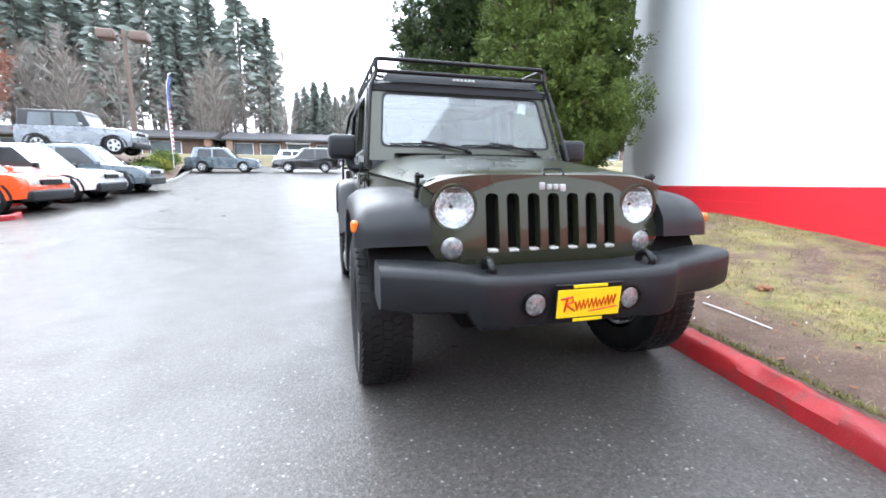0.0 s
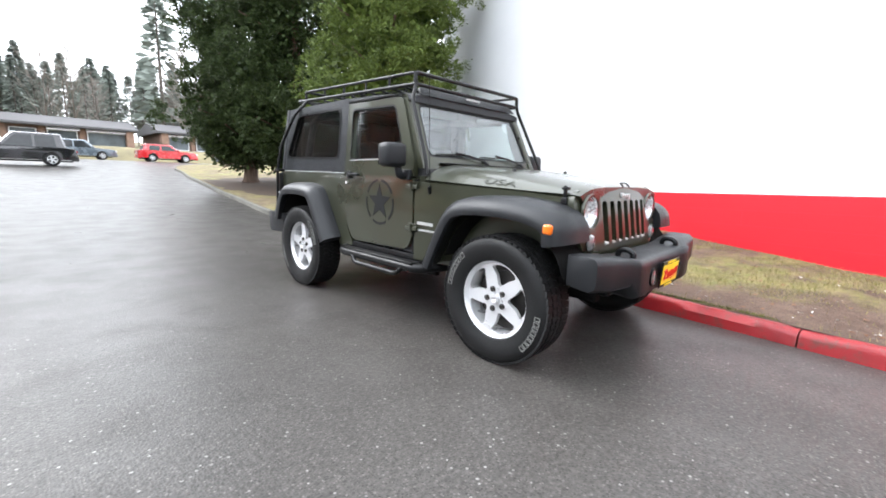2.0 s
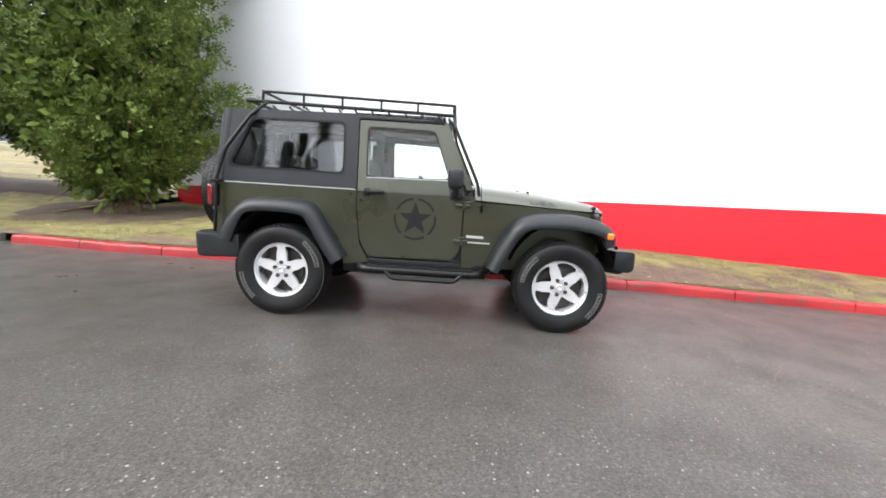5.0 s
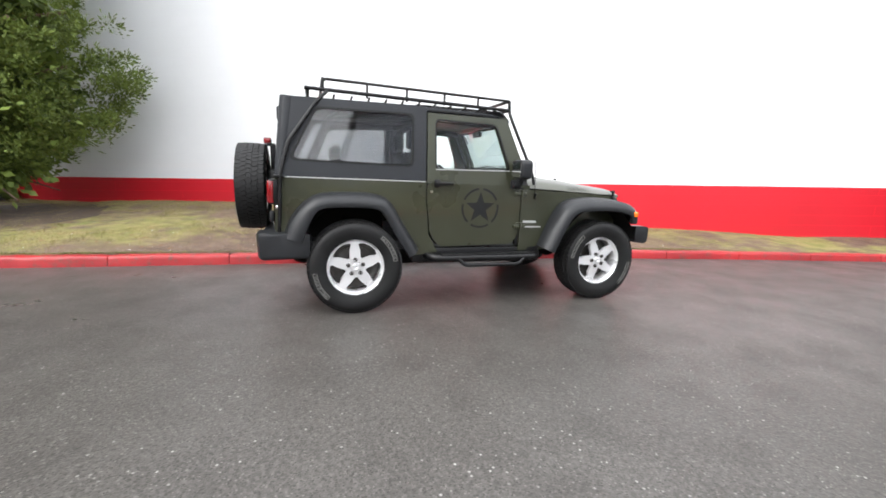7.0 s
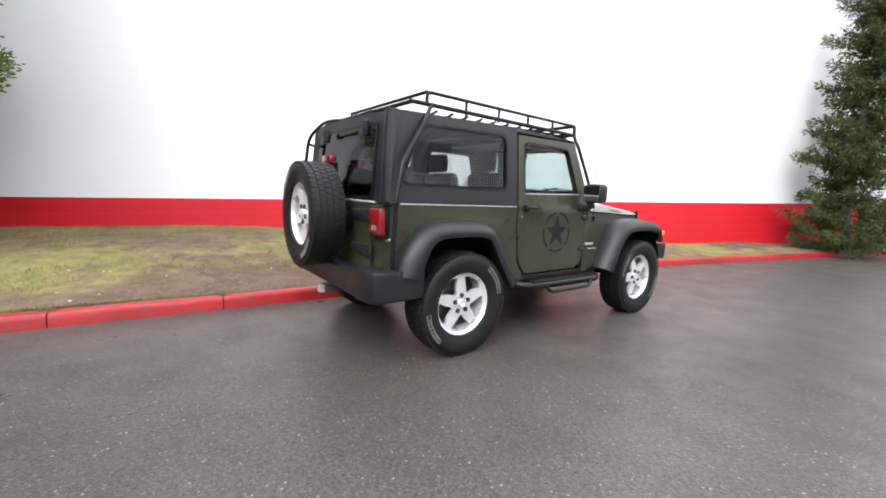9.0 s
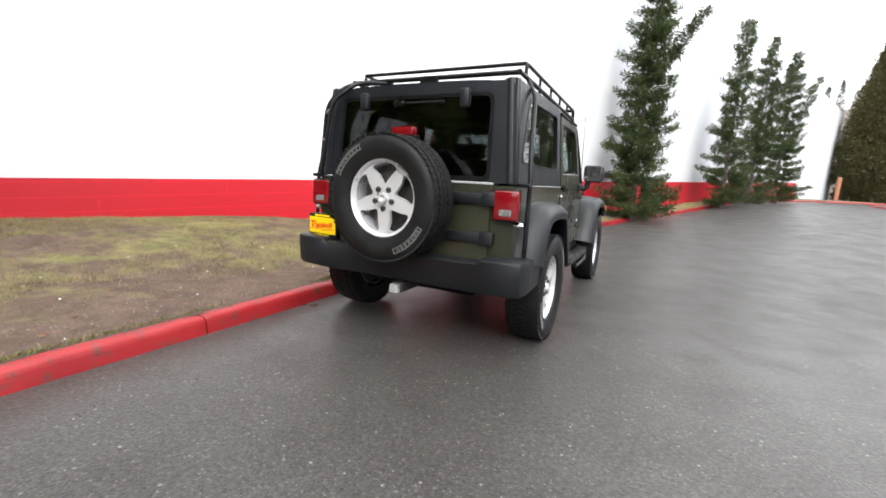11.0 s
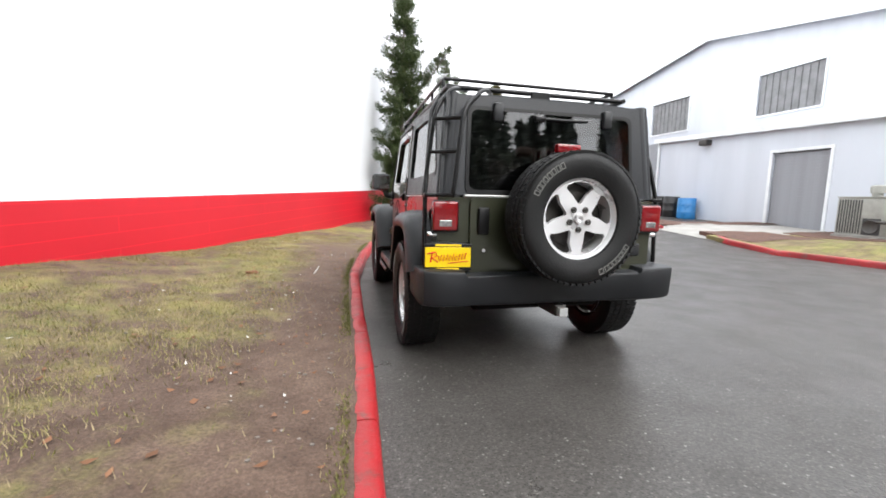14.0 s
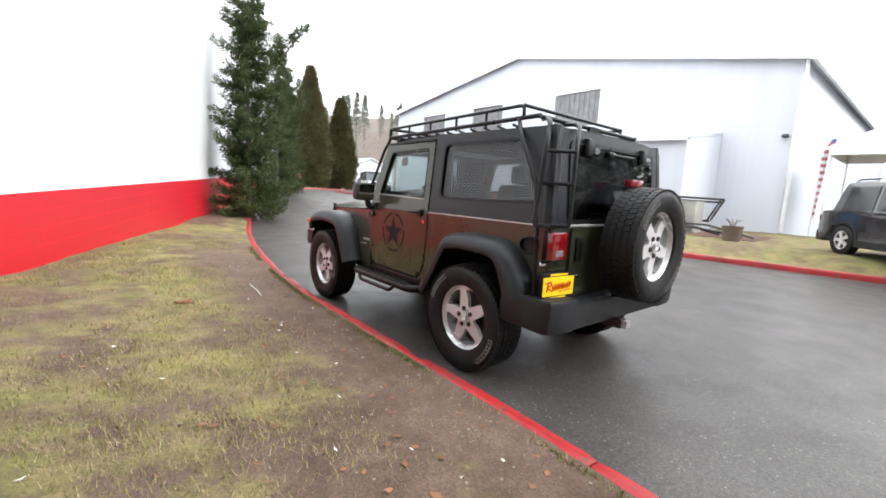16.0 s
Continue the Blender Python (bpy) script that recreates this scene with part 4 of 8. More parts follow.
# fuel filler on the driver's side
bm = bmesh.new()
lathe(bm, [(0.768, 0.062), (0.772, 0.052), (0.745, 0.050), (0.742, 0.0001)], "x", 24, Matrix.Translation((0, 1.66, 1.0)))
part("fuel_filler", bm, M_BLACK, car, "black recessed fuel cap", smooth=True)

# -- nose: hood, grille, lamps, bumper --
HOOD_CROWN = 5.5
HOOD = ((-0.44, 0.752, 1.098, 1.222), (-0.70, 0.728, 1.088, 1.205), (-1.00, 0.690, 1.072, 1.178), (-1.30, 0.650, 1.056, 1.140), (-1.50, 0.630, 1.050, 1.116), (-1.56, 0.622, 1.046, 1.104), (-1.588, 0.612, 1.040, 1.092))
rings = []
for y, w, ze, zc in HOOD:
    row = [(x, y, ze + (zc - ze) * (1 - (abs(x) / w) ** HOOD_CROWN)) for x in np.linspace(-w, w, 25)]
    rings.append(row + [(w - 0.03, y, ze - 0.03), (-w + 0.03, y, ze - 0.03)])
bm = loft(bmesh.new(), rings)
hood = part("hood", bm, M_PAINT, car, smooth=True)
bm = bmesh.new()
sheet(bm, [(-0.735, -0.335), (0.735, -0.335), (0.745, -0.445), (-0.745, -0.445)], [], lambda u, v, d: Vector((u, v, 1.222 - 0.10 * (abs(u) / 0.745) ** 3 - d)), 0.10)
part("cowl", bm, M_PAINT, car)
bm = bmesh.new()
box(bm, (-0.56, -0.430, 1.222), (0.56, -0.350, 1.230), 0.003)
part("cowl_vent", bm, M_BLACK, car)

GX = lambda u, v, d: Vector((u, -1.640 + 0.17 * max(0, v - 0.78) + 0.04 * (abs(u) / 0.62) ** 2.5 + d, v))
slots = [round_poly([(cx - 0.031, 0.745), (cx + 0.031, 0.745), (cx + 0.031, 1.008), (cx - 0.031, 1.008)], 0.03, 5) for cx in (-0.306, -0.204, -0.102, 0, 0.102, 0.204, 0.306)]
lamps = [circle(s * 0.480, 0.945, 0.098, 32) for s in (-1, 1)] + [circle(s * 0.498, 0.765, 0.052, 20) for s in (-1, 1)]
g_out = round_poly([(-0.520, 0.655), (0.520, 0.655), (0.622, 0.80), (0.632, 1.02), (0.590, 1.072), (0.30, 1.084), (0.0, 1.089), (-0.30, 1.084), (-0.590, 1.072), (-0.632, 1.02), (-0.622, 0.80)], 0.04)
bm = sheet(bmesh.new(), g_out, slots + lamps, GX, 0.055)
grille = part("grille", bm, M_PAINT, car, "seven-slot painted grille", smooth=True)
bm = bmesh.new()
box(bm, (-0.56, -1.535, 0.60), (0.56, -1.50, 1.03), 0.0)
part("radiator", bm, M_UNDER, car)
# pale bars stand in for the silvery reflections at each slot's foot
for cx in (-0.306, -0.204, -0.102, 0, 0.102, 0.204, 0.306):
    bm = bmesh.new()
    box(bm, (cx - 0.026, -1.640, 0.742), (cx + 0.026, -1.595, 0.758), 0.006)
    part("slot_trim", bm, M_DECAL_PALE, grille, smooth=True)
bm = bmesh.new()
for k, (x, w, z, h) in enumerate(((-0.058, 0.026, 1.040, 0.034), (-0.022, 0.026, 1.036, 0.026), (0.012, 0.026, 1.036, 0.026), (0.048, 0.030, 1.032, 0.034))):
    box(bm, (x - w / 2, -1.608, z - h / 2), (x + w / 2, -1.585, z + h / 2), 0.005)
part("nose_badge", bm, M_DECAL_PALE, grille, "small silver badge", smooth=True)
for s in (-1, 1):
    c = GX(s * 0.480, 0.945, 0)
    bm = bmesh.new()
    lathe(bm, [(0.004, 0.108), (-0.012, 0.104), (-0.010, 0.092), (0.03, 0.088)], "y", 40, Matrix.Translation(c))
    lamp = part("headlamp", bm, M_PAINT, car, smooth=True)
    bm = bmesh.new()
    lathe(bm, [(-0.006, 0.093), (0.02, 0.080), (0.045, 0.055), (0.058, 0.0001)], "y", 40, Matrix.Translation(c))
    part("reflector", bm, M_REFLECTOR, lamp, smooth=True)
    bm = bmesh.new()
    lathe(bm, [(-0.008, 0.090), (-0.016, 0.072), (-0.024, 0.045), (-0.028, 0.0001)], "y", 40, Matrix.Translation(c))
    part("lens", bm, M_LENS, lamp, "round clear headlamp glass", smooth=True).visible_shadow = False
    c = GX(s * 0.498, 0.765, 0)
    bm = bmesh.new()
    lathe(bm, [(-0.002, 0.052), (-0.010, 0.046), (-0.016, 0.030), (-0.018, 0.0001)], "y", 24, Matrix.Translation(c))
    part("turn_lamp", bm, M_LAMP_GREY, car, "round clear turn signal", smooth=True)
    # hood catches, rubber stops, tow hooks, fog lamps
    bm = bmesh.new()
    box(bm, (s * 0.612, -1.520, 0.985), (s * 0.645, -1.480, 1.030), 0.008)
    box(bm, (s * 0.618, -1.512, 1.020), (s * 0.640, -1.490, 1.100), 0.009)
    box(bm, (s * 0.600, -1.520, 1.072), (s * 0.642, -1.482, 1.092), 0.007)
    part("hood_catch", bm, M_BLACK, car, "black rubber hood catch", smooth=True)
    bm = bmesh.new()
    lathe(bm, [(1.150, 0.016), (1.168, 0.015), (1.176, 0.008), (1.177, 0.0001)], "z", 14, Matrix.Translation((s * 0.36, -0.95, 0.022)))
    part("hood_stop", bm, M_BLACK, car, smooth=True)
    bm = bmesh.new()
    tube(bm, rounded([(s * 0.39, -1.74, 0.67), (s * 0.39, -1.745, 0.735), (s * 0.39, -1.80, 0.742), (s * 0.39, -1.835, 0.715), (s * 0.39, -1.825, 0.685)], 0.03), 0.017, 10)
    box(bm, (s * 0.365, -1.80, 0.678), (s * 0.415, -1.70, 0.694), 0.005)
    part("tow_hook", bm, M_BLACK, car, "black tow hook", smooth=True)
    bm = bmesh.new()
    lathe(bm, [(0.010, 0.056), (-0.010, 0.056), (-0.010, 0.046), (0.01, 0.044)], "y", 28, Matrix.Translation((s * 0.224, -1.897, 0.572)))
    fog = part("fog_lamp", bm, M_BLACK, car, smooth=True)
    bm = bmesh.new()
    lathe(bm, [(-0.004, 0.046), (-0.010, 0.030), (-0.012, 0.0001)], "y", 28, Matrix.Translation((s * 0.224, -1.897, 0.572)))
    part("fog_lens", bm, M_LAMP_GREY, fog, "round fog lamp glass", smooth=True)
bm = bmesh.new()
tube(bm, rounded([(-0.05, -1.60, 1.095), (-0.05, -1.575, 1.12), (0.05, -1.575, 1.12), (0.05, -1.60, 1.095)], 0.02), 0.006, 8)
part("nose_loop", bm, M_BLACK, car, smooth=True)

# front bumper, skinned across the car
stations = ((-0.850, -1.690, -1.775, 0.585, 0.725), (-0.842, -1.66, -1.825, 0.560, 0.742), (-0.72, -1.66, -1.862, 0.545, 0.735), (-0.500, -1.66, -1.880, 0.535, 0.712), (-0.470, -1.66, -1.905, 0.490, 0.705), (-0.445, -1.66, -1.910, 0.468, 0.700), (-0.330, -1.66, -1.912, 0.462, 0.694), (-0.300, -1.66, -1.895, 0.462, 0.690))
stations = stations + tuple((-x, a, b, c, d) for x, a, b, c, d in stations[::-1])
rings = []
for x, yb, yf, z0, z1 in stations:
    h = z1 - z0
    rings.append([(x, yb, z0 + 0.02), (x, yf + 0.045, z0), (x, yf + 0.010, z0 + 0.018), (x, yf, z0 + 0.045), (x, yf, z1 - 0.040), (x, yf + 0.006, z1 - 0.018), (x, yf + 0.022, z1 - 0.004), (x, yf + 0.05, z1), (x, yb, z1)])
bm = loft(bmesh.new(), rings)
bumper = part("front_bumper", bm, M_PLASTIC, car, "charcoal moulded front bumper", smooth=True)
bm = bmesh.new()
box(bm, (-0.42, -1.72, 0.44), (0.42, -1.60, 0.56), 0.02)
part("bumper_valance", bm, M_BLACK, car)


def dealer_plate(name, m, w=0.305, h=0.150):
    """A yellow dealer plate in a black frame with a red script of bars."""
    bm = bmesh.new()
    box(bm, (-w / 2 - 0.004, 0.0, -h / 2 - 0.008), (w / 2 + 0.004, 0.010, h / 2 + 0.008), 0.004)
    p = part(name, bm, M_BLACK, car, "yellow dealer plate with red script in a black frame", at=m)
    bm = bmesh.new()
    box(bm, (-w / 2 + 0.004, -0.003, -h / 2 + 0.014), (w / 2 - 0.004, 0.004, h / 2 - 0.014), 0.002)
    box(bm, (-0.08, -0.003, h / 2 - 0.008), (0.08, 0.004, h / 2 + 0.005), 0.001)
    box(bm, (-0.07, -0.003, -h / 2 - 0.005), (0.07, 0.004, -h / 2 + 0.008), 0.001)
    part("plate_face", bm, M_YELLOW, p)
    bm = bmesh.new()
    rnd = random.Random(5)
    x = -w / 2 + 0.030
    tall = True
    tube(bm, [(-w / 2 + 0.018, -0.005, 0.024), (-w / 2 + 0.07, -0.005, 0.032), (-w / 2 + 0.075, -0.005, 0.010), (-w / 2 + 0.045, -0.005, -0.004), (-w / 2 + 0.085, -0.005, -0.030)], 0.0045, 6)
    tube(bm, [(-w / 2 + 0.048, -0.005, 0.028), (-w / 2 + 0.036, -0.005, -0.032)], 0.0045, 6)
    pts, x, k = [], -w / 2 + 0.085, 0
    while x < w / 2 - 0.025:
        pts.append((x, -0.005, (-0.022 if k % 2 else 0.008 + 0.012 * rnd.random()) + 0.03 * (x / w)))
        x += 0.0095
        k += 1
    tube(bm, pts, 0.0042, 6)
    tube(bm, [(0.0, -0.005, -0.036), (w / 2 - 0.02, -0.005, -0.022)], 0.003, 6)
    part("plate_script", bm, M_SCRIPT, p)
    return p


dealer_plate("front_plate", Matrix.Translation((0.010, -1.922, 0.572)) @ Matrix.Rotation(radians(4), 4, "X"))
bm = bmesh.new()
box(bm, (0.570, 1.775, 0.672), (0.830, 1.835, 0.850), 0.01)
part("plate_bracket", bm, M_BLACK, car, smooth=True)
dealer_plate("rear_plate", Matrix.Translation((0.705, 1.893, 0.762)) @ Matrix.Rotation(math.pi, 4, "Z") @ Matrix.Rotation(radians(-6), 4, "Z"), 0.290, 0.150)

# -- windscreen, roof, rear --
def ws(u, v, d):
    """The raked windscreen plane: v runs up it."""
    return Vector((u, -0.405 + 0.235 * (v - 1.215) / 0.515 + d, v))


bm = bmesh.new()
ws_hole = round_poly([(-0.655, 1.268), (0.655, 1.268), (0.615, 1.672), (-0.615, 1.672)], 0.05)
sheet(bm, [(-0.745, 1.180), (0.745, 1.180), (0.735, 1.255), (0.700, 1.735), (-0.700, 1.735), (-0.735, 1.255)], [ws_hole], ws, 0.06)
part("windscreen_frame", bm, M_PAINT, car, smooth=True)
bm = bmesh.new()
sheet(bm, round_poly([(-0.662, 1.261), (0.662, 1.261), (0.622, 1.679), (-0.622, 1.679)], 0.05), [], lambda u, v, d: ws(u, v, d + 0.006), 0.005)
part("windscreen", bm, M_SCREEN, car, "clear raked windscreen").visible_shadow = False
bm = bmesh.new()
inn = round_poly([(-0.640, 1.285), (0.640, 1.285), (0.602, 1.655), (-0.602, 1.655)], 0.05)
sheet(bm, round_poly([(-0.662, 1.261), (0.662, 1.261), (0.622, 1.679), (-0.622, 1.679)], 0.05), [inn], lambda u, v, d: ws(u, v, d + 0.002), 0.004)
part("windscreen_seal", bm, M_BLACK, car)
for x0, dx in ((-0.42, -0.33), (0.10, -0.36)):
    bm = bmesh.new()
    a, b = ws(x0 + 0.40, 1.255, -0.02), ws(x0 + 0.05, 1.315, -0.022)
    tube(bm, [a, a.lerp(b, 0.5) + Vector((0, -0.012, 0.004)), b], 0.008, 6)
    tube(bm, [ws(x0 - 0.17, 1.292, -0.010), ws(x0 + 0.24, 1.302, -0.010)], 0.006, 6)
    cyl(bm, ws(x0 + 0.40, 1.235, -0.035), ws(x0 + 0.40, 1.262, -0.012), 0.016, segs=10)
    part("wiper", bm, M_BLACK, car, "black windscreen wiper", smooth=True)
bm = bmesh.new()
sheet(bm, [(0.43, 1.555), (0.50, 1.545), (0.515, 1.63), (0.455, 1.635)], [], lambda u, v, d: ws(u, v, d + 0.0125), 0.001)
part("paper_sticker", bm, M_WHITE_LENS, car, "white paper sticker inside the windscreen")

rings = []
for y, w, z in ((-0.205, 0.690, 1.728), (-0.15, 0.698, 1.752), (0.20, 0.702, 1.772), (0.80, 0.706, 1.784), (1.40, 0.706, 1.780), (1.66, 0.702, 1.772), (1.735, 0.694, 1.752)):
    top = [(x, y, z + 0.030 * (1 - (abs(x) / w) ** 4) - 0.012) for x in np.linspace(-w, w, 17)]
    rings.append(top + [(w + 0.004, y, z - 0.045), (w - 0.05, y, z - 0.05), (-w + 0.05, y, z - 0.05), (-w - 0.004, y, z - 0.045)])
part("roof", loft(bmesh.new(), rings), M_HARDTOP, car, "textured black hardtop roof", smooth=True)
for sx in (-1, 1):
    bm = bmesh.new()
    prism(bm, [(-0.14, 1.726), (0.585, 1.732), (0.585, 1.744), (-0.14, 1.738)], "x", sx * 0.708, sx * 0.726)
    part("drip_rail", bm, M_BLACK, car)


def rear_face(u, v, d):
    return Vector((u, 1.795 - max(0, v - 1.13) * 0.085 - d, v))


bm = bmesh.new()
lg = round_poly([(-0.575, 1.170), (0.575, 1.170), (0.560, 1.672), (-0.560, 1.672)], 0.05)
sheet(bm, [(-0.760, 1.142), (0.760, 1.142), (0.712, 1.700), (0.680, 1.755), (-0.680, 1.755), (-0.712, 1.700)], [lg], rear_face, 0.06)
part("hardtop_rear", bm, M_HARDTOP, car, smooth=True)
for s in (-1, 1):
    bm = bmesh.new()
    tube(bm, [(s * (side_x(z) - 0.044), 1.795 - max(0, z - 1.13) * 0.085 - 0.046, z) for z in (1.143, 1.30, 1.50, 1.66, 1.735, 1.762)], 0.050, 16)
    part("hardtop_corner", bm, M_HARDTOP, car, smooth=True)
bm = bmesh.new()
sheet(bm, round_poly([(-0.585, 1.160), (0.585, 1.160), (0.570, 1.682), (-0.570, 1.682)], 0.05), [], lambda u, v, d: rear_face(u, v, d - 0.008), 0.006)
part("lift_glass", bm, M_LIFT, car, "dark tinted rear lift glass").visible_shadow = False
bm = bmesh.new()
sheet(bm, round_poly([(-0.595, 1.150), (0.595, 1.150), (0.578, 1.690), (-0.578, 1.690)], 0.05), [round_poly([(-0.572, 1.178), (0.572, 1.178), (0.556, 1.668), (-0.556, 1.668)], 0.05)], lambda u, v, d: rear_face(u, v, d - 0.010), 0.012)
part("lift_glass_seal", bm, M_BLACK, car)
for s in (-1, 1):
    bm = bmesh.new()
    box(bm, (s * 0.385 - 0.032, 1.735, 1.600), (s * 0.385 + 0.032, 1.788, 1.715), 0.014)
    part("glass_hinge", bm, M_PLASTIC, car, "black lift glass hinge", smooth=True)
bm = bmesh.new()
tube(bm, [(0.12, 1.765, 1.640), (-0.05, 1.775, 1.635), (-0.24, 1.765, 1.640)], 0.009, 8)
box(bm, (0.06, 1.745, 1.615), (0.14, 1.785, 1.655), 0.012)
part("rear_wiper", bm, M_BLACK, car, smooth=True)
bm = bmesh.new()
sheet(bm, [(-0.765, 0.52), (0.765, 0.52), (0.765, 1.128), (-0.765, 1.128)], [], rear_face, 0.04)
part("rear_panel", bm, M_PAINT, car)
bm = bmesh.new()
sheet(bm, round_poly([(-0.615, 0.625), (0.560, 0.625), (0.560, 1.125), (-0.615, 1.125)], 0.03), [], lambda u, v, d: rear_face(u, v, d - 0.022), 0.02)
gate = part("tailgate", bm, M_PAINT, car, smooth=True)
bm = bmesh.new()
box(bm, (-0.62, 1.772, 1.130), (0.60, 1.812, 1.146), 0.005)
part("gate_seal", bm, M_DECAL_PALE, gate)
for z in (1.045, 0.800):
    bm = bmesh.new()
    box(bm, (-0.645, 1.815, z - 0.034), (-0.330, 1.842, z + 0.034), 0.010)
    box(bm, (-0.655, 1.812, z - 0.045), (-0.565, 1.850, z + 0.045), 0.012)
    part("gate_hinge", bm, M_PLASTIC, gate, "black tailgate hinge", smooth=True)
bm = bmesh.new()
box(bm, (0.440, 1.815, 0.90), (0.515, 1.838, 1.07), 0.014)
part("gate_handle", bm, M_BLACK, gate, smooth=True)
bm = bmesh.new()
cyl(bm, (0.47, 1.815, 0.80), (0.47, 1.830, 0.80), 0.012, segs=12)
part("gate_lock", bm, M_CHROME, gate, smooth=True)
# spare wheel carrier and third brake lamp
bm = bmesh.new()
box(bm, (-0.17, 1.81, 0.86), (0.11, 1.90, 1.18), 0.02)
cyl(bm, (-0.03, 1.84, 1.018), (-0.03, 1.98, 1.018), 0.09, segs=20)
box(bm, (-0.065, 1.83, 1.15), (0.005, 1.875, 1.42), 0.01)
part("spare_carrier", bm, M_BLACK, car, smooth=True)
bm = bmesh.new()
box(bm, (-0.110, 1.865, 1.415), (0.050, 1.925, 1.468), 0.008)
brake = part("brake_lamp", bm, M_RED_LENS, car, "red third brake lamp", smooth=True)
bm = bmesh.new()
box(bm, (-0.125, 1.855, 1.395), (0.065, 1.905, 1.418), 0.006)
part("brake_lamp_base", bm, M_BLACK, brake, smooth=True)

# rear bumper
rings = []
for x, y0, y1, z0, z1 in ((-0.890, 1.60, 1.76, 0.50, 0.675), (-0.885, 1.58, 1.88, 0.485, 0.690), (-0.865, 1.57, 1.922, 0.475, 0.694), (-0.80, 1.57, 1.942, 0.468, 0.694), (-0.62, 1.60, 1.945, 0.462, 0.688), (-0.60, 1.60, 1.930, 0.462, 0.662), (0.60, 1.60, 1.930, 0.462, 0.662), (0.62, 1.60, 1.945, 0.462, 0.688), (0.80, 1.57, 1.942, 0.468, 0.694), (0.865, 1.57, 1.922, 0.475, 0.694), (0.885, 1.58, 1.88, 0.485, 0.690), (0.890, 1.60, 1.76, 0.50, 0.675)):
    rings.append([(x, y0, z0 + 0.01), (x, y0, z1 - 0.004), (x, y1 - 0.022, z1), (x, y1 - 0.006, z1 - 0.008), (x, y1, z1 - 0.024), (x, y1 - 0.010, z0 + 0.03), (x, y1 - 0.022, z0 + 0.008), (x, y1 - 0.045, z0)])
part("rear_bumper", loft(bmesh.new(), rings), M_PLASTIC, car, "black moulded rear bumper", smooth=True)
bm = bmesh.new()
box(bm, (-0.07, 1.70, 0.385), (0.01, 1.935, 0.455), 0.006)
part("tow_hitch", bm, M_STEEL, car)
bm = bmesh.new()
box(bm, (-0.06, 1.935, 0.39), (0.0, 1.975, 0.445), 0.004)
part("hitch_plug", bm, M_DECAL_PALE, car)
for s in (-1, 1):
    bm = bmesh.new()
    lathe(bm, [(0.765, 0.018), (0.80, 0.020), (0.822, 0.014), (0.826, 0.0001)], "x", 14, Matrix.Translation((0, 1.775, 0.896)) @ Matrix.Diagonal((s, 1, 1, 1)))
    part("tie_ball", bm, M_CHROME, car, smooth=True)

# -- roof rack, ladder, aerial --
RX, RF, RR, RL, RT = 0.655, -0.215, 1.520, 1.800, 1.888
rack = thing("roof_rack", Matrix(), "", "")
rack.parent = car
tagged(rack, "black tubular roof rack with cross bars")


def rack_tube(name, pts, r=0.0145, bend=0.05):
    part(name, tube(bmesh.new(), rounded(pts, bend), r, 10), M_BLACK, rack, smooth=True)


for s in (-1, 1):
    rack_tube("lower_rail", [(s * RX, RF, RL + 0.005), (s * RX, RR + 0.08, RL + 0.045)], 0.016)
    rack_tube("upper_rail", [(s * RX, RF + 0.01, RT), (s * RX, RR - 0.06, RT + 0.038), (s * RX, RR - 0.06, RL + 0.04)], 0.0125)
    for y in (0.10, 0.42, 0.76, 1.10):
        rack_tube("rail_post", [(s * RX, y, RL), (s * RX, y, RT + 0.006 + 0.022 * y)], 0.010)
    # front legs down the windscreen pillars to the cowl
    rack_tube("front_leg", [(s * RX, RF, RT), (s * RX, RF - 0.005, RL - 0.02), (s * 0.700, -0.235, 1.70), (s * 0.752, -0.455, 1.235), (s * 0.760, -0.475, 1.13)], 0.0145)
    # rear legs down the hardtop corners
    rack_tube("rear_leg", [(s * RX, RR - 0.10, RL + 0.04), (s * 0.752, RR + 0.02, 1.70), (s * 0.805, 1.690, 1.42), (s * 0.835, 1.745, 1.15), (s * 0.838, 1.765, 0.70)], 0.0145)
    bm = bmesh.new()
    box(bm, (s * 0.765, 1.72, 1.125), (s * 0.848, 1.80, 1.15), 0.006)
    part("leg_bracket", bm, M_BLACK, rack, smooth=True)
rack_tube("front_bar", [(-RX, RF, RT - 0.06), (-RX, RF, RT), (RX, RF, RT), (RX, RF, RT - 0.06)], 0.0155, 0.04)
rack_tube("front_lower_bar", [(-RX, RF, RL + 0.005), (RX, RF, RL + 0.005)], 0.015)
rack_tube("rear_bar", [(-RX, RR + 0.06, RL + 0.045), (RX, RR + 0.06, RL + 0.045)], 0.016)
rack_tube("rear_upper_bar", [(-RX, RR - 0.06, RT + 0.038), (RX, RR - 0.06, RT + 0.038)], 0.0125)
for k in range(11):
    y = -0.08 + k * 0.145
    rack_tube("cross_bar", [(-RX, y, RL + 0.004), (-RX + 0.09, y, RL - 0.012), (RX - 0.09, y, RL - 0.012), (RX, y, RL + 0.004)], 0.0095)
for x in (-0.36, 0.0, 0.36):
    rack_tube("long_bar", [(x, -0.15, RL - 0.020), (x, RR + 0.05, RL + 0.0)], 0.009)
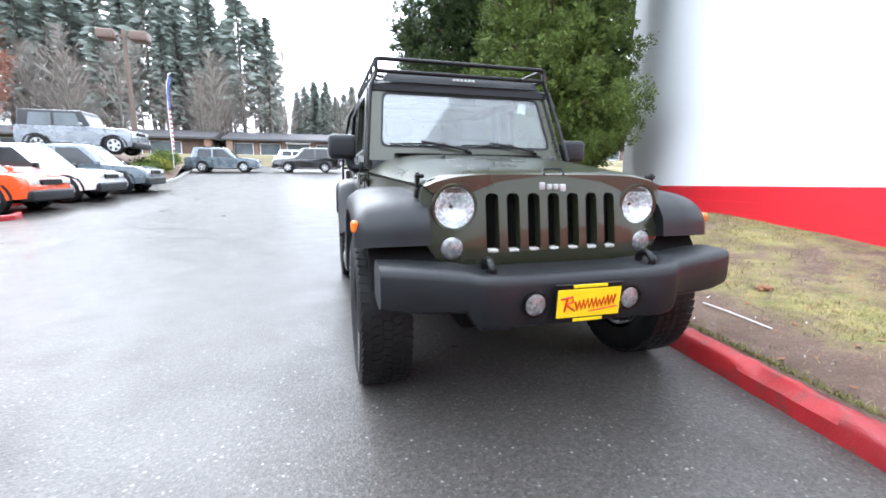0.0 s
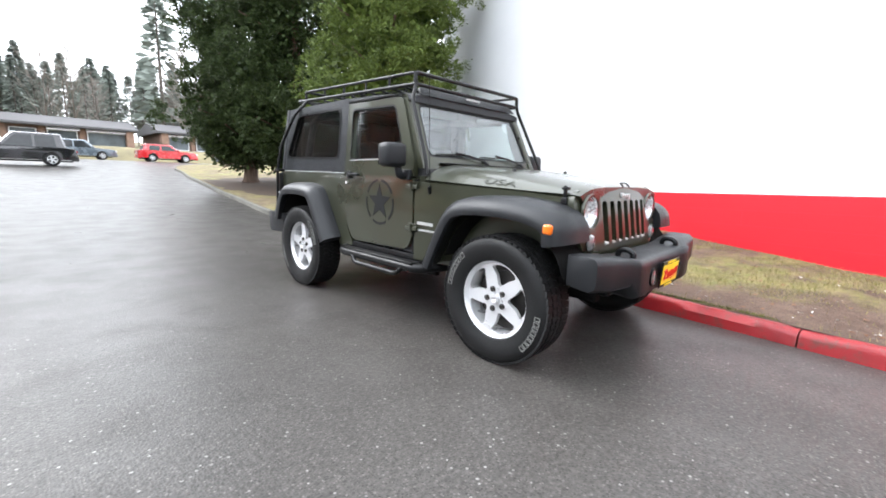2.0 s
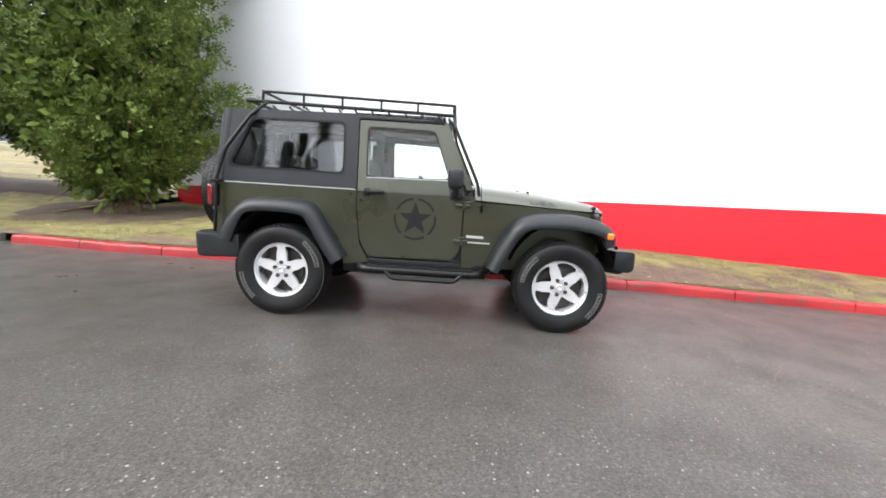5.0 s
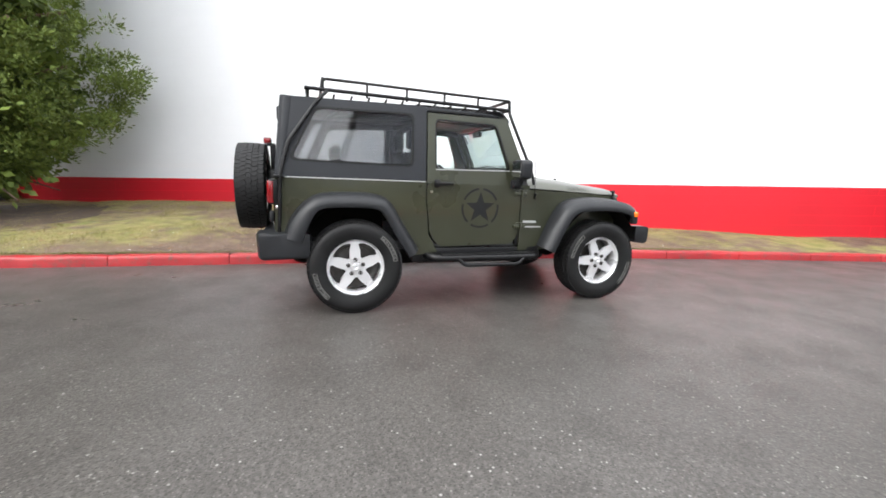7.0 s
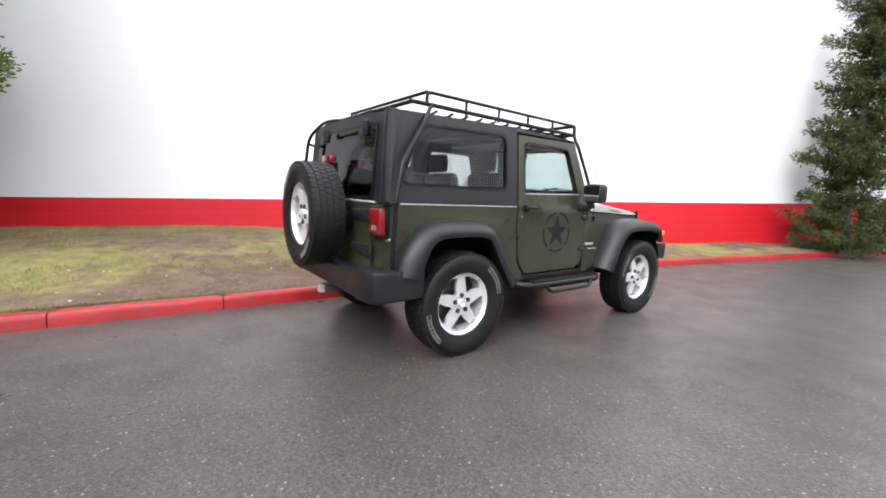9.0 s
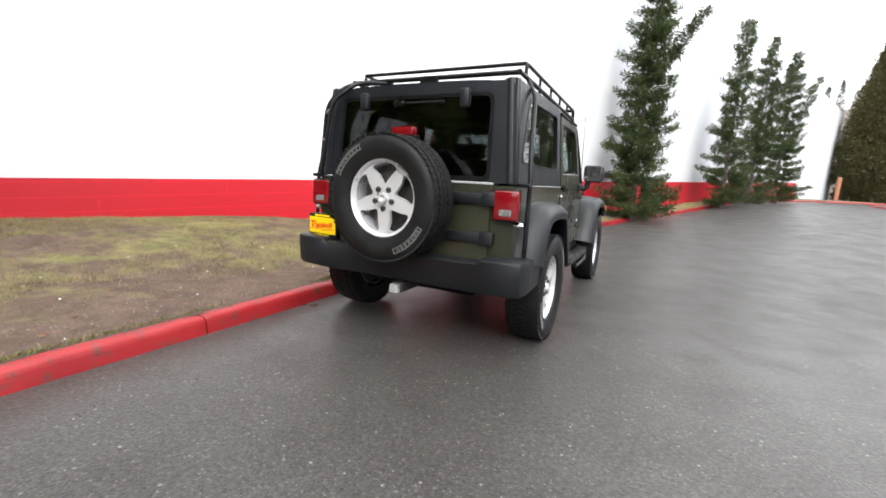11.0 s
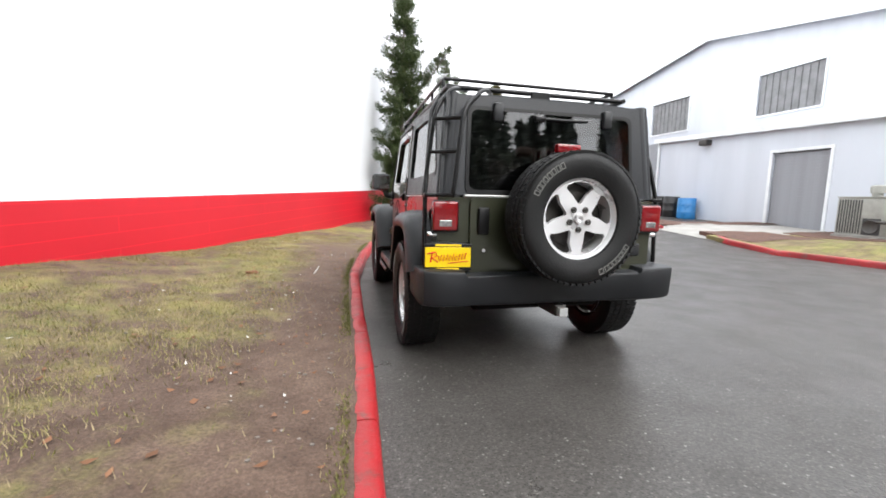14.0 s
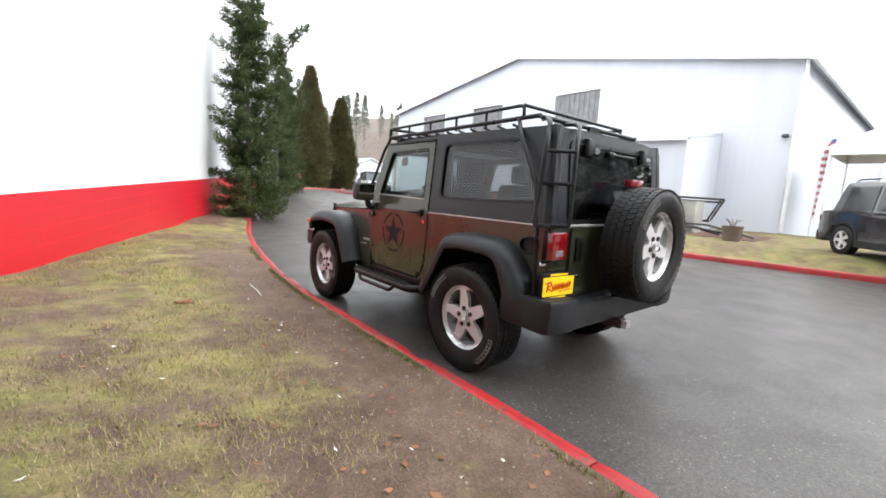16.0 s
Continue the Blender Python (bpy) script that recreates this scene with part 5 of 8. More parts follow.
# expanded-metal floor in the front half
bm = bmesh.new()
for k in range(38):
    u = -0.60 + k * 0.0325
    box(bm, (u - 0.002, -0.14, RL - 0.006), (u + 0.002, 0.66, RL - 0.002))
for k in range(24):
    v = -0.14 + k * 0.0345
    box(bm, (-0.62, v - 0.002, RL - 0.0062), (0.62, v + 0.002, RL - 0.0022))
tagged(part("rack_mesh", bm, M_BLACK, rack), kind="stuff")
bm = bmesh.new()
sheet(bm, round_poly([(-0.610, 1.735), (0.610, 1.735), (0.580, 1.800), (-0.580, 1.800)], 0.02), [], lambda u, v, d: Vector((u, -0.262 + (v - 1.735) * 0.9 + 0.03 * (u / 0.6) ** 2 + d, v)), 0.02)
part("wind_deflector", bm, M_PLASTIC, rack, "dark plastic wind deflector", smooth=True)
bm = bmesh.new()
for k in range(6):
    box(bm, (-0.095 + k * 0.030, -0.240, 1.765), (-0.075 + k * 0.030, -0.2305, 1.778))
part("deflector_mark", bm, M_DECAL_PALE, rack)
bm = bmesh.new()
box(bm, (-0.07, RR + 0.06, RL + 0.01), (0.07, RR + 0.085, RL + 0.055), 0.004)
part("rear_name_plate", bm, M_BLACK, rack)
ladder = thing("ladder", Matrix(), "", "")
ladder.parent = car
for pts in ([(0.50, RR - 0.02, RL + 0.05), (0.65, 1.66, 1.82), (0.775, 1.722, 1.66), (0.838, 1.722, 1.16), (0.838, 1.735, 1.13)],
            [(0.34, RR + 0.02, RL + 0.03), (0.47, 1.74, 1.80), (0.625, 1.835, 1.66), (0.690, 1.875, 1.16), (0.690, 1.860, 1.13)]):
    part("ladder_rail", tube(bmesh.new(), rounded(pts, 0.08), 0.0135, 10), M_BLACK, ladder, smooth=True)
for z in (1.600, 1.400, 1.140):
    f = (1.66 - z) / 0.5
    part("ladder_rung", tube(bmesh.new(), [(0.775 + 0.063 * f, 1.722, z), (0.625 + 0.065 * f, 1.835 + 0.04 * f, z)], 0.012, 8), M_BLACK, ladder, smooth=True)
bm = bmesh.new()
cyl(bm, (-0.748, -0.50, 1.00), (-0.762, -0.50, 1.05), 0.014, segs=10)
cyl(bm, (-0.752, -0.50, 1.04), (-0.742, -0.455, 1.86), 0.0032, 0.002, segs=6)
part("aerial", bm, M_BLACK, car, "thin whip aerial", smooth=True)

# -- hood letters: stencilled, half worn --
def text_mesh(name, body, size):
    cu = bpy.data.curves.new(name, "FONT")
    cu.body, cu.size, cu.align_x, cu.align_y, cu.extrude = body, size, "CENTER", "CENTER", 0.0006
    tmp = bpy.data.objects.new(name, cu)
    me = bpy.data.meshes.new_from_object(tmp)
    bpy.data.objects.remove(tmp)
    bpy.data.curves.remove(cu)
    return me


M_HOOD_LETTER = surf("worn_dark_stencil", (0.024, 0.026, 0.017), 0.42, var=0.4, scale=25)


def hood_at(x, y):
    ys = [-r[0] for r in HOOD]
    w, ze, zc = (float(np.interp(-y, ys, [r[k] for r in HOOD])) for k in (1, 2, 3))
    return w, ze + (zc - ze) * (1 - min(1.0, abs(x) / w) ** HOOD_CROWN)


for s in (-1, 1):
    # letters wrapped onto the rolled edge of the hood
    me = text_mesh("hood_lettering", "USA", 0.118)
    for v in me.vertices:
        y = -1.045 + s * v.co.x * 1.12
        w = hood_at(0, y)[0]
        x = w - 0.016 - (v.co.y + 0.042) * 0.62
        v.co = Vector((s * x, y, hood_at(x, y)[1] + 0.0025 + v.co.z))
    part("hood_lettering", me, M_HOOD_LETTER, car, "dark stencilled letters")

# -- cabin --
for x in (-0.36, 0.36):
    seat = thing("front_seat", Matrix(), "", "")
    seat.parent = car
    bm = bmesh.new()
    box(bm, (x - 0.25, -0.05, 0.72), (x + 0.25, 0.46, 0.90), 0.05, segs=3)
    part("cushion", bm, M_SEAT, seat, smooth=True)
    bm = bmesh.new()
    box(bm, (x - 0.24, 0.42, 0.86), (x + 0.24, 0.56, 1.42), 0.06, Matrix.Translation((0, 0.5, 0.9)) @ Matrix.Rotation(radians(-12), 4, "X") @ Matrix.Translation((0, -0.5, -0.9)), 3)
    part("backrest", bm, M_SEAT, seat, smooth=True)
    bm = bmesh.new()
    box(bm, (x - 0.13, 0.585, 1.42), (x + 0.13, 0.675, 1.60), 0.035, segs=3)
    cyl(bm, (x - 0.06, 0.63, 1.34), (x - 0.06, 0.63, 1.45), 0.008), cyl(bm, (x + 0.06, 0.63, 1.34), (x + 0.06, 0.63, 1.45), 0.008)
    part("headrest", bm, M_SEAT, seat, smooth=True)
bench = thing("rear_bench", Matrix(), "", "")
bench.parent = car
bm = bmesh.new()
box(bm, (-0.45, 0.92, 0.75), (0.45, 1.30, 0.90), 0.05, segs=3)
part("cushion", bm, M_SEAT, bench, smooth=True)
bm = bmesh.new()
box(bm, (-0.45, 1.26, 0.86), (0.45, 1.38, 1.30), 0.05, segs=3)
part("backrest", bm, M_SEAT, bench, smooth=True)
for x in (-0.24, 0.24):
    bm = bmesh.new()
    box(bm, (x - 0.11, 1.30, 1.30), (x + 0.11, 1.38, 1.42), 0.03, segs=3)
    part("headrest", bm, M_SEAT, bench, smooth=True)
bm = bmesh.new()
prism(bm, [(-0.40, 0.85), (-0.06, 0.90), (-0.05, 1.15), (-0.12, 1.225), (-0.38, 1.215)], "x", -0.70, 0.70, 0.02)
part("dashboard", bm, M_TRIM, car, smooth=True)
bm = bmesh.new()
c, ax = Vector((0.36, 0.07, 1.12)), Matrix.Rotation(radians(65), 4, "X")
tube(bm, [c + (ax @ Vector((0.185 * math.cos(a), 0.185 * math.sin(a), 0))) for a in (2 * math.pi * k / 32 for k in range(32))], 0.016, 8, True)
for a in (-0.2, math.pi + 0.2, -math.pi / 2):
    tube(bm, [c, c + ax @ Vector((0.18 * math.cos(a), 0.18 * math.sin(a), 0))], 0.014, 8)
cyl(bm, c, c + Vector((0, -0.28, -0.10)), 0.03)
part("steering_wheel", bm, M_BLACK, car, smooth=True)
bm = bmesh.new()
for s in (-1, 1):
    tube(bm, rounded([(s * 0.60, -0.16, 1.66), (s * 0.60, 0.62, 1.70), (s * 0.60, 1.40, 1.66), (s * 0.60, 1.62, 1.10)], 0.12), 0.035, 10)
    tube(bm, [(s * 0.62, 0.66, 0.60), (s * 0.60, 0.64, 1.68)], 0.035, 10)
tube(bm, [(-0.60, 0.62, 1.70), (0.60, 0.62, 1.70)], 0.035, 10)
part("roll_bar", bm, M_TRIM, car, "padded dark roll bar", smooth=True)
bm = bmesh.new()
box(bm, (-0.11, -0.185, 1.60), (0.11, -0.150, 1.66), 0.012)
part("inside_mirror", bm, M_BLACK, car, smooth=True)
bm = bmesh.new()
box(bm, (-0.72, -0.40, 0.52), (0.72, 1.74, 0.60), 0.0)
box(bm, (-0.72, -0.42, 0.50), (0.72, -0.38, 1.18), 0.0)
part("cabin_floor", bm, M_TRIM, car)

# -- underbody --
bm = bmesh.new()
for s in (-1, 1):
    box(bm, (s * 0.38, -1.66, 0.40), (s * 0.46, 1.70, 0.52), 0.01)
part("chassis_rail", bm, M_UNDER, car)
for y in (-1.212, 1.212):
    bm = bmesh.new()
    cyl(bm, (-0.70, y, 0.398), (0.70, y, 0.398), 0.045)
    bmesh.ops.create_icosphere(bm, subdivisions=2, radius=0.14, matrix=Matrix.Translation((0.12 if y < 0 else 0.0, y, 0.39)))
    for s in (-1, 1):
        cyl(bm, (s * 0.52, y + 0.05, 0.42), (s * 0.48, y + 0.12, 0.80), 0.035)
    part("axle", bm, M_UNDER, car, smooth=True)
bm = bmesh.new()
box(bm, (-0.44, 0.10, 0.32), (0.10, 0.95, 0.46), 0.03)
box(bm, (-0.25, -0.80, 0.34), (0.30, 0.05, 0.50), 0.04)
cyl(bm, (0.22, 0.2, 0.40), (0.30, 1.45, 0.42), 0.028)
cyl(bm, (-0.45, 1.62, 0.44), (0.45, 1.62, 0.44), 0.085)
box(bm, (-0.66, -1.50, 0.50), (0.66, -0.45, 0.62), 0.0)
part("skid_plate", bm, M_UNDER, car, smooth=True)


# the tail stands a little farther back than the tub's own pressings
for ob in car.children_recursive:
    chain, p = [], ob
    while p is not car:
        chain.append(p.matrix_basis == Matrix())
        p = p.parent
    if ob.type == "MESH" and all(chain) and ob.data.users == 1:
        for v in ob.data.vertices:
            v.co.y += 0.045 * smooth01(1.58, 1.74, v.co.y)


# ---- trees ----
def trunk_mesh(path, r0, r1, segs=12, flare=1.5):
    """A tapered trunk through points, with a root flare."""
    bm = bmesh.new()
    n = len(path)
    rings = []
    for i, p in enumerate(path):
        t = i / (n - 1)
        r = r0 * (1 - t) + r1 * t
        if i == 0:
            r *= flare
        rings.append([Vector(p) + Vector((math.cos(a), math.sin(a), 0)) * r * (1 + 0.10 * math.sin(3 * a + i)) for a in (2 * math.pi * k / segs for k in range(segs))])
    return loft(bm, rings)


def cypress(base, height, radius, seed, label, low=0.9, boughs=300, tufts=8, per=70, leaf=0.075, mat=None):
    """A broad evergreen: boughs of tufted scale-leaf sprays with dark gaps between, over a bare lower trunk."""
    mat = mat or M_LEAF_DARK
    rng = np.random.default_rng(seed)
    tree = thing("evergreen_tree", Matrix.Translation(base), label, "tree", "tall evergreens")
    lean = rng.normal(size=2) * 0.15
    path = [(0, 0, -0.2), (0, 0, 0.15)] + [(lean[0] * t, lean[1] * t, height * t) for t in (0.05, 0.12, 0.3, 0.6, 0.95)]
    part("trunk", trunk_mesh(path, 0.36, 0.05, 16), M_BARK, tree, smooth=True)

    def profile(h):
        t = np.clip((h - low) / (height - low), 0, 1)
        return radius * np.minimum(1, (t + 0.055) / 0.155) ** 0.75 * (1 - t ** 2.4) ** 0.75

    def spots(n, r_lo, r_hi):
        h = low + (height - low) * rng.uniform(0, 1, n) ** 1.3
        ang = rng.uniform(0, 2 * np.pi, n)
        lump = 1 + 0.16 * np.sin(3 * ang + h * 1.3 + seed) + 0.14 * np.sin(5 * ang - h * 2.1)
        r = profile(h) * lump * np.sqrt(rng.uniform(r_lo, r_hi, n))
        return np.stack([r * np.cos(ang), r * np.sin(ang), h], 1), ang
    c, ang = spots(boughs, 0.45, 1.05)
    out = unit(np.stack([np.cos(ang), np.sin(ang), np.full(boughs, 0.45)], 1))
    side = unit(np.cross(out, (0, 0, 1)))
    u, v, w = (rng.normal(size=(boughs * tufts, 1)) for _ in range(3))
    size = np.repeat(rng.uniform(0.13, 0.25, boughs), tufts)[:, None]
    tc = np.repeat(c, tufts, 0) + np.repeat(out, tufts, 0) * u * size * 1.25 + np.repeat(side, tufts, 0) * v * size * 1.1 + np.array([0, 0, 1.0]) * w * size * 0.55
    tc[:, 2] -= 0.25 * (u[:, 0] * size[:, 0]).clip(0, 1)
    n = len(tc)
    outer = leaves(rng, tc, unit(np.repeat(out, tufts, 0) + (0, 0, 0.25)), rng.uniform(0.09, 0.17, n), per, leaf, leaf * 0.21, 0.5)
    ci, ai = spots(int(boughs * 1.6), 0.05, 0.50)
    inner = leaves(rng, ci, unit(np.stack([np.cos(ai), np.sin(ai), np.full(len(ai), -0.2)], 1)), 0.5, 52, 0.18, 0.060)
    part("crown", tris_mesh("crown", np.concatenate([outer, inner]), 4, mat), None, tree, "dense tufted green foliage")
    bm = bmesh.new()
    for k in range(34):
        z = low + 0.1 + (height * 0.7 - low) * k / 34
        a = rng.uniform(0, 6.28)
        q = min(radius * 0.85, float(profile(z + 0.3)) * 0.9)
        tube(bm, [(0, 0, z - 0.15), (q * 0.5 * math.cos(a), q * 0.5 * math.sin(a), z + 0.02), (q * math.cos(a), q * math.sin(a), z + 0.30)], 0.03, 6)
    for k in range(9):
        a = rng.uniform(0, 6.28)
        tube(bm, [(0, 0, low + 0.1), (0.7 * math.cos(a), 0.7 * math.sin(a), low - 0.1), (1.3 * math.cos(a), 1.3 * math.sin(a), low - rng.uniform(0.2, 0.6))], 0.014, 5)
    tagged(part("branchwork", bm, M_BARK, tree, smooth=True), kind="stuff")
    return tree


def at_ground(x, y, lawn=True):
    return (x, y, (lawn_z(x, y) if lawn else road_z(x, y)))


cypress(at_ground(4.75, 7.1), 12.5, 1.88, 3, "broad bright green evergreen at the white wall's corner", low=0.75, boughs=420, tufts=9, per=72, leaf=0.072, mat=M_LEAF_CYPRESS)
cypress(at_ground(5.6, 14.0), 15.0, 2.65, 5, "tall dark green evergreen with a thick bare trunk", low=1.0, boughs=420, tufts=7, per=50, leaf=0.105)
cypress(at_ground(4.75, 16.9), 15.5, 2.65, 8, "tall dark green evergreen beside its twin on the lawn", low=1.0, boughs=420, tufts=7, per=50, leaf=0.105)
cypress(at_ground(8.2, 11.2), 13.0, 2.2, 12, "dark evergreen behind the others on the lawn", low=1.2, boughs=260, tufts=6, per=44, leaf=0.12)


# brown needle litter under the evergreens
M_LITTER = surf("brown_needle_litter", (0.070, 0.045, 0.030), 0.95, var=0.45, scale=4, fine=60, relief=0.8)
for x0, y0, r0 in ((4.6, 6.9, 1.9), (5.6, 14.0, 3.2), (4.9, 17.0, 3.0), (8.2, 11.2, 2.6)):
    bm = bmesh.new()
    rows = []
    for j in range(9):
        row = []
        for k in range(40):
            a = 2 * math.pi * k / 40
            q = r0 * j / 8 * (1 + 0.30 * noise.noise((math.cos(a) * 2.6 + x0, math.sin(a) * 2.6 + y0, 0.5)))
            x, y = x0 + q * math.cos(a), y0 + q * math.sin(a)
            x = max(x, kerb_x(y) + 0.2)
            if y < WALL_Y1:
                x = min(x, WALL_A + WALL_B * y - 0.02)
            row.append((x, y, lawn_z(x, y) + 0.022 - 0.018 * (j / 8) ** 3))
        rows.append(row)
    tagged(part("needle_litter", loft(bm, rows, caps=False), M_LITTER, smooth=True), "brown fallen needles under an evergreen", "needle litter", kind="structure")


def spruce(base, height, radius, seed, label, arms=(), thick=10):
    """A ragged spruce: tiers of drooping, upturned sprays round a straight stem, with gaps of sky."""
    rng = np.random.default_rng(seed)
    tree = thing("spruce_tree", Matrix.Translation(base), label, "tree", "spruces by the wall")
    part("trunk", trunk_mesh([(0, 0, -0.2), (0, 0, 0.1), (0.03, 0, height * 0.4), (0, 0.03, height)], 0.14, 0.02, 10), M_BARK_GREY, tree, smooth=True)
    cs, os, bm = [], [], bmesh.new()
    for p, d, ln, rr in [((0, 0, 0), (0, 0, 1), height, radius)] + list(arms):
        p, d = np.array(p, float), unit(np.array(d, float))
        main = np.linalg.norm(p) == 0
        if not main:
            tube(bm, [p, p + d * ln * 0.5 + (0, 0, -0.12), p + d * ln], 0.018, 6)
        n = int(ln / (0.21 if main else 0.17))
        for i in range(n):
            t = i / n
            if main and t < 0.018:
                continue
            tier = rng.uniform(0.55, 1.15)
            for k in range(thick if main else 3):
                a = rng.uniform(0, 6.28)
                reach = tier * rr * max(0.10, 1 - t) ** 0.62 * rng.uniform(0.55, 1.12) * min(1, (t + 0.12) / 0.14)
                q = p + d * ln * t
                ax = np.array([math.cos(a), math.sin(a), 0.0])
                sag = rng.uniform(0.05, 0.30) * reach
                m = max(2, int(reach / 0.085))
                pts = []
                for j in range(m + 1):
                    u = j / m
                    pts.append(q + ax * reach * u + (0, 0, -sag * 4 * u * (1 - u) * 0.6 - sag * u + 0.55 * sag * u ** 4 + 0.10 * u))
                    if u > 0.18:
                        for _ in range(2):
                            cs.append(pts[-1] + np.cross(ax, (0, 0, 1)) * rng.normal() * 0.085 * (1.15 - u) * 1.2 + rng.normal(size=3) * 0.02)
                            os.append(ax + (0, 0, rng.uniform(-0.25, 0.35)))
                if k < 5:
                    tube(bm, pts[::max(1, m // 3)] + [pts[-1]], 0.009, 4)
    cs, os = np.array(cs), unit(np.array(os))
    part("crown", tris_mesh("crown", leaves(rng, cs, os, 0.085, 20, 0.088, 0.013, 0.55), 4, M_LEAF_SPRUCE), None, tree, "ragged dark green sprays")
    tagged(part("branchwork", bm, M_BARK_GREY, tree), kind="stuff")
    return tree


spruce((-0.80, -10.5, 0.26), 8.3, 1.28, 21, "ragged tall spruce with one upswept limb at the kerb", arms=(((-0.1, 0.1, 4.0), (-0.58, 0.58, 0.75), 2.3, 0.20),))
spruce(at_ground(-3.95, -17.6), 7.6, 1.2, 22, "slim sparse spruce before the white wall", thick=6)
spruce(at_ground(-5.4, -21.0), 7.6, 1.25, 23, "slim sparse spruce before the white wall", arms=(((0, 0, 2.2), (-0.2, 0.1, 1.0), 4.2, 0.45),), thick=6)
spruce(at_ground(-7.2, -25.2), 7.9, 1.45, 24, "slim forked spruce before the white wall", arms=(((0, 0, 2.6), (-0.25, 0.2, 1.0), 4.0, 0.45),), thick=6)


def thuja(base, height, radius, seed, label):
    """A dense clipped-looking column of brownish evergreen."""
    rng = np.random.default_rng(seed)
    tree = thing("column_cedar", Matrix.Translation(base), label, "tree", "cedar columns")
    part("trunk", trunk_mesh([(0, 0, -0.3), (0, 0, 0.2), (0, 0, height * 0.9)], 0.2, 0.03, 8), M_BARK, tree)
    n = 1000
    h = height * rng.uniform(0.01, 0.99, n)
    t = h / height
    prof = radius * np.minimum(1, 0.72 + t * 1.1) * (1 - np.clip((t - 0.18) / 0.82, 0, 1) ** 1.45)
    a = rng.uniform(0, 6.28, n)
    r = prof * np.sqrt(rng.uniform(0.5, 1, n)) * (1 + 0.08 * np.sin(4 * a + h))
    c = np.stack([r * np.cos(a), r * np.sin(a), h], 1)
    out = unit(np.stack([np.cos(a), np.sin(a), np.full(n, 0.9)], 1))
    part("crown", tris_mesh("crown", leaves(rng, c, out, 0.50, 90, 0.24, 0.045), 4, M_LEAF_THUJA), None, tree, "dense brownish green foliage")
    return tree


thuja((-19.3, -51.5, 0.75), 15.2, 2.75, 31, "tall brownish green cedar column at the lot's end")
thuja((-22.0, -57.0, 0.75), 14.6, 2.7, 32, "brownish green cedar column behind its neighbour")
thuja((-24.6, -53.5, 0.75), 12.4, 2.35, 33, "shorter brownish green cedar column at the lot's end")


# far woods: firs, bare trees
def fir_quads(rng, n_trees, spots, heights, per):
    out = []
    for (x, y, z), hh in zip(spots, heights):
        m = per
        t = rng.uniform(0, 1, m) ** 0.8
        base = rng.uniform(0.12, 0.3)
        h = hh * (base + (1 - base) * t)
        rr = hh * rng.uniform(0.09, 0.15) * (1 - t) ** 0.8 * rng.uniform(0.4, 1.1, m) + 0.15
        a = rng.uniform(0, 6.28, m)
        c = np.stack([x + rr * np.cos(a), y + rr * np.sin(a), z + h], 1)
        d = unit(np.stack([np.cos(a), np.sin(a), rng.uniform(-0.5, 0.1, m)], 1))
        s = unit(np.cross(d, rng.normal(size=(m, 3))))
        ln = (hh * 0.038 * rng.uniform(0.5, 1.4, m))[:, None]
        out.append(np.stack([c - d * ln, c + s * ln * 0.34, c + d * ln, c - s * ln * 0.34], 1))
    return np.concatenate(out)


def wood_z(x, y):
    return 3.3 + 0.05 * max(0, y - 60) if y > 0 else 2.0 + 0.21 * max(0, math.hypot(x, y) - 70) + 5.0 * noise.noise((x * 0.018, y * 0.018, 2.2)) * min(1, max(0, math.hypot(x, y) - 80) / 60)


rng = np.random.default_rng(77)
spots, hts = [], []
for k in range(60):                      # tall stand behind the shops
    x = rng.uniform(-85, -10)
    y = rng.uniform(74, 100)
    spots.append((x, y, wood_z(x, y)))
    hts.append(rng.uniform(24, 36) if x < -26 else rng.uniform(17, 25))
for x, y, h in ((15.7, 80, 27), (-10, 78, 22), (-14, 76, 27), (-20, 77, 26)):
    spots.append((x, y, wood_z(x, y)))
    hts.append(h)
for k in range(230):                     # lower wood farther off
    x = rng.uniform(-14, 110)
    y = rng.uniform(88, 122)
    spots.append((x, y, wood_z(x, y)))
    hts.append(rng.uniform(9, 14.5))
for k in range(42):                      # hillside beyond the warehouse
    a = rng.uniform(2.55, 3.75)
    d = rng.uniform(90, 170)
    x, y = d * math.sin(-a) * -1 * -1, d * math.cos(a)
    spots.append((-abs(x) * 0.9 - 10, y, wood_z(x, y)))
    hts.append(rng.uniform(8, 15))
for k in range(60):                      # trees across the lot, behind the camera's way
    y = rng.uniform(14, 70)
    x = -rng.uniform(45, 75)
    spots.append((x, y, 1.5))
    hts.append(rng.uniform(10, 19))
forest = part("fir_forest", tris_mesh("fir_forest", fir_quads(rng, len(spots), spots, hts, 520), 4, M_LEAF_HAZE), None)
tagged(forest, "tall firs of the far woods, paled by haze in their colour", "forest", kind="stuff")
bm = bmesh.new()
for (x, y, z), h in zip(spots, hts):
    bmesh.ops.create_cone(bm, segments=6, radius1=h * 0.014, radius2=0.05, depth=h, matrix=Matrix.Translation((x, y, z + h / 2 - 0.3)))
tagged(part("fir_trunks", bm, M_BARK_GREY), "straight grey trunks of the far firs", "forest", kind="stuff")


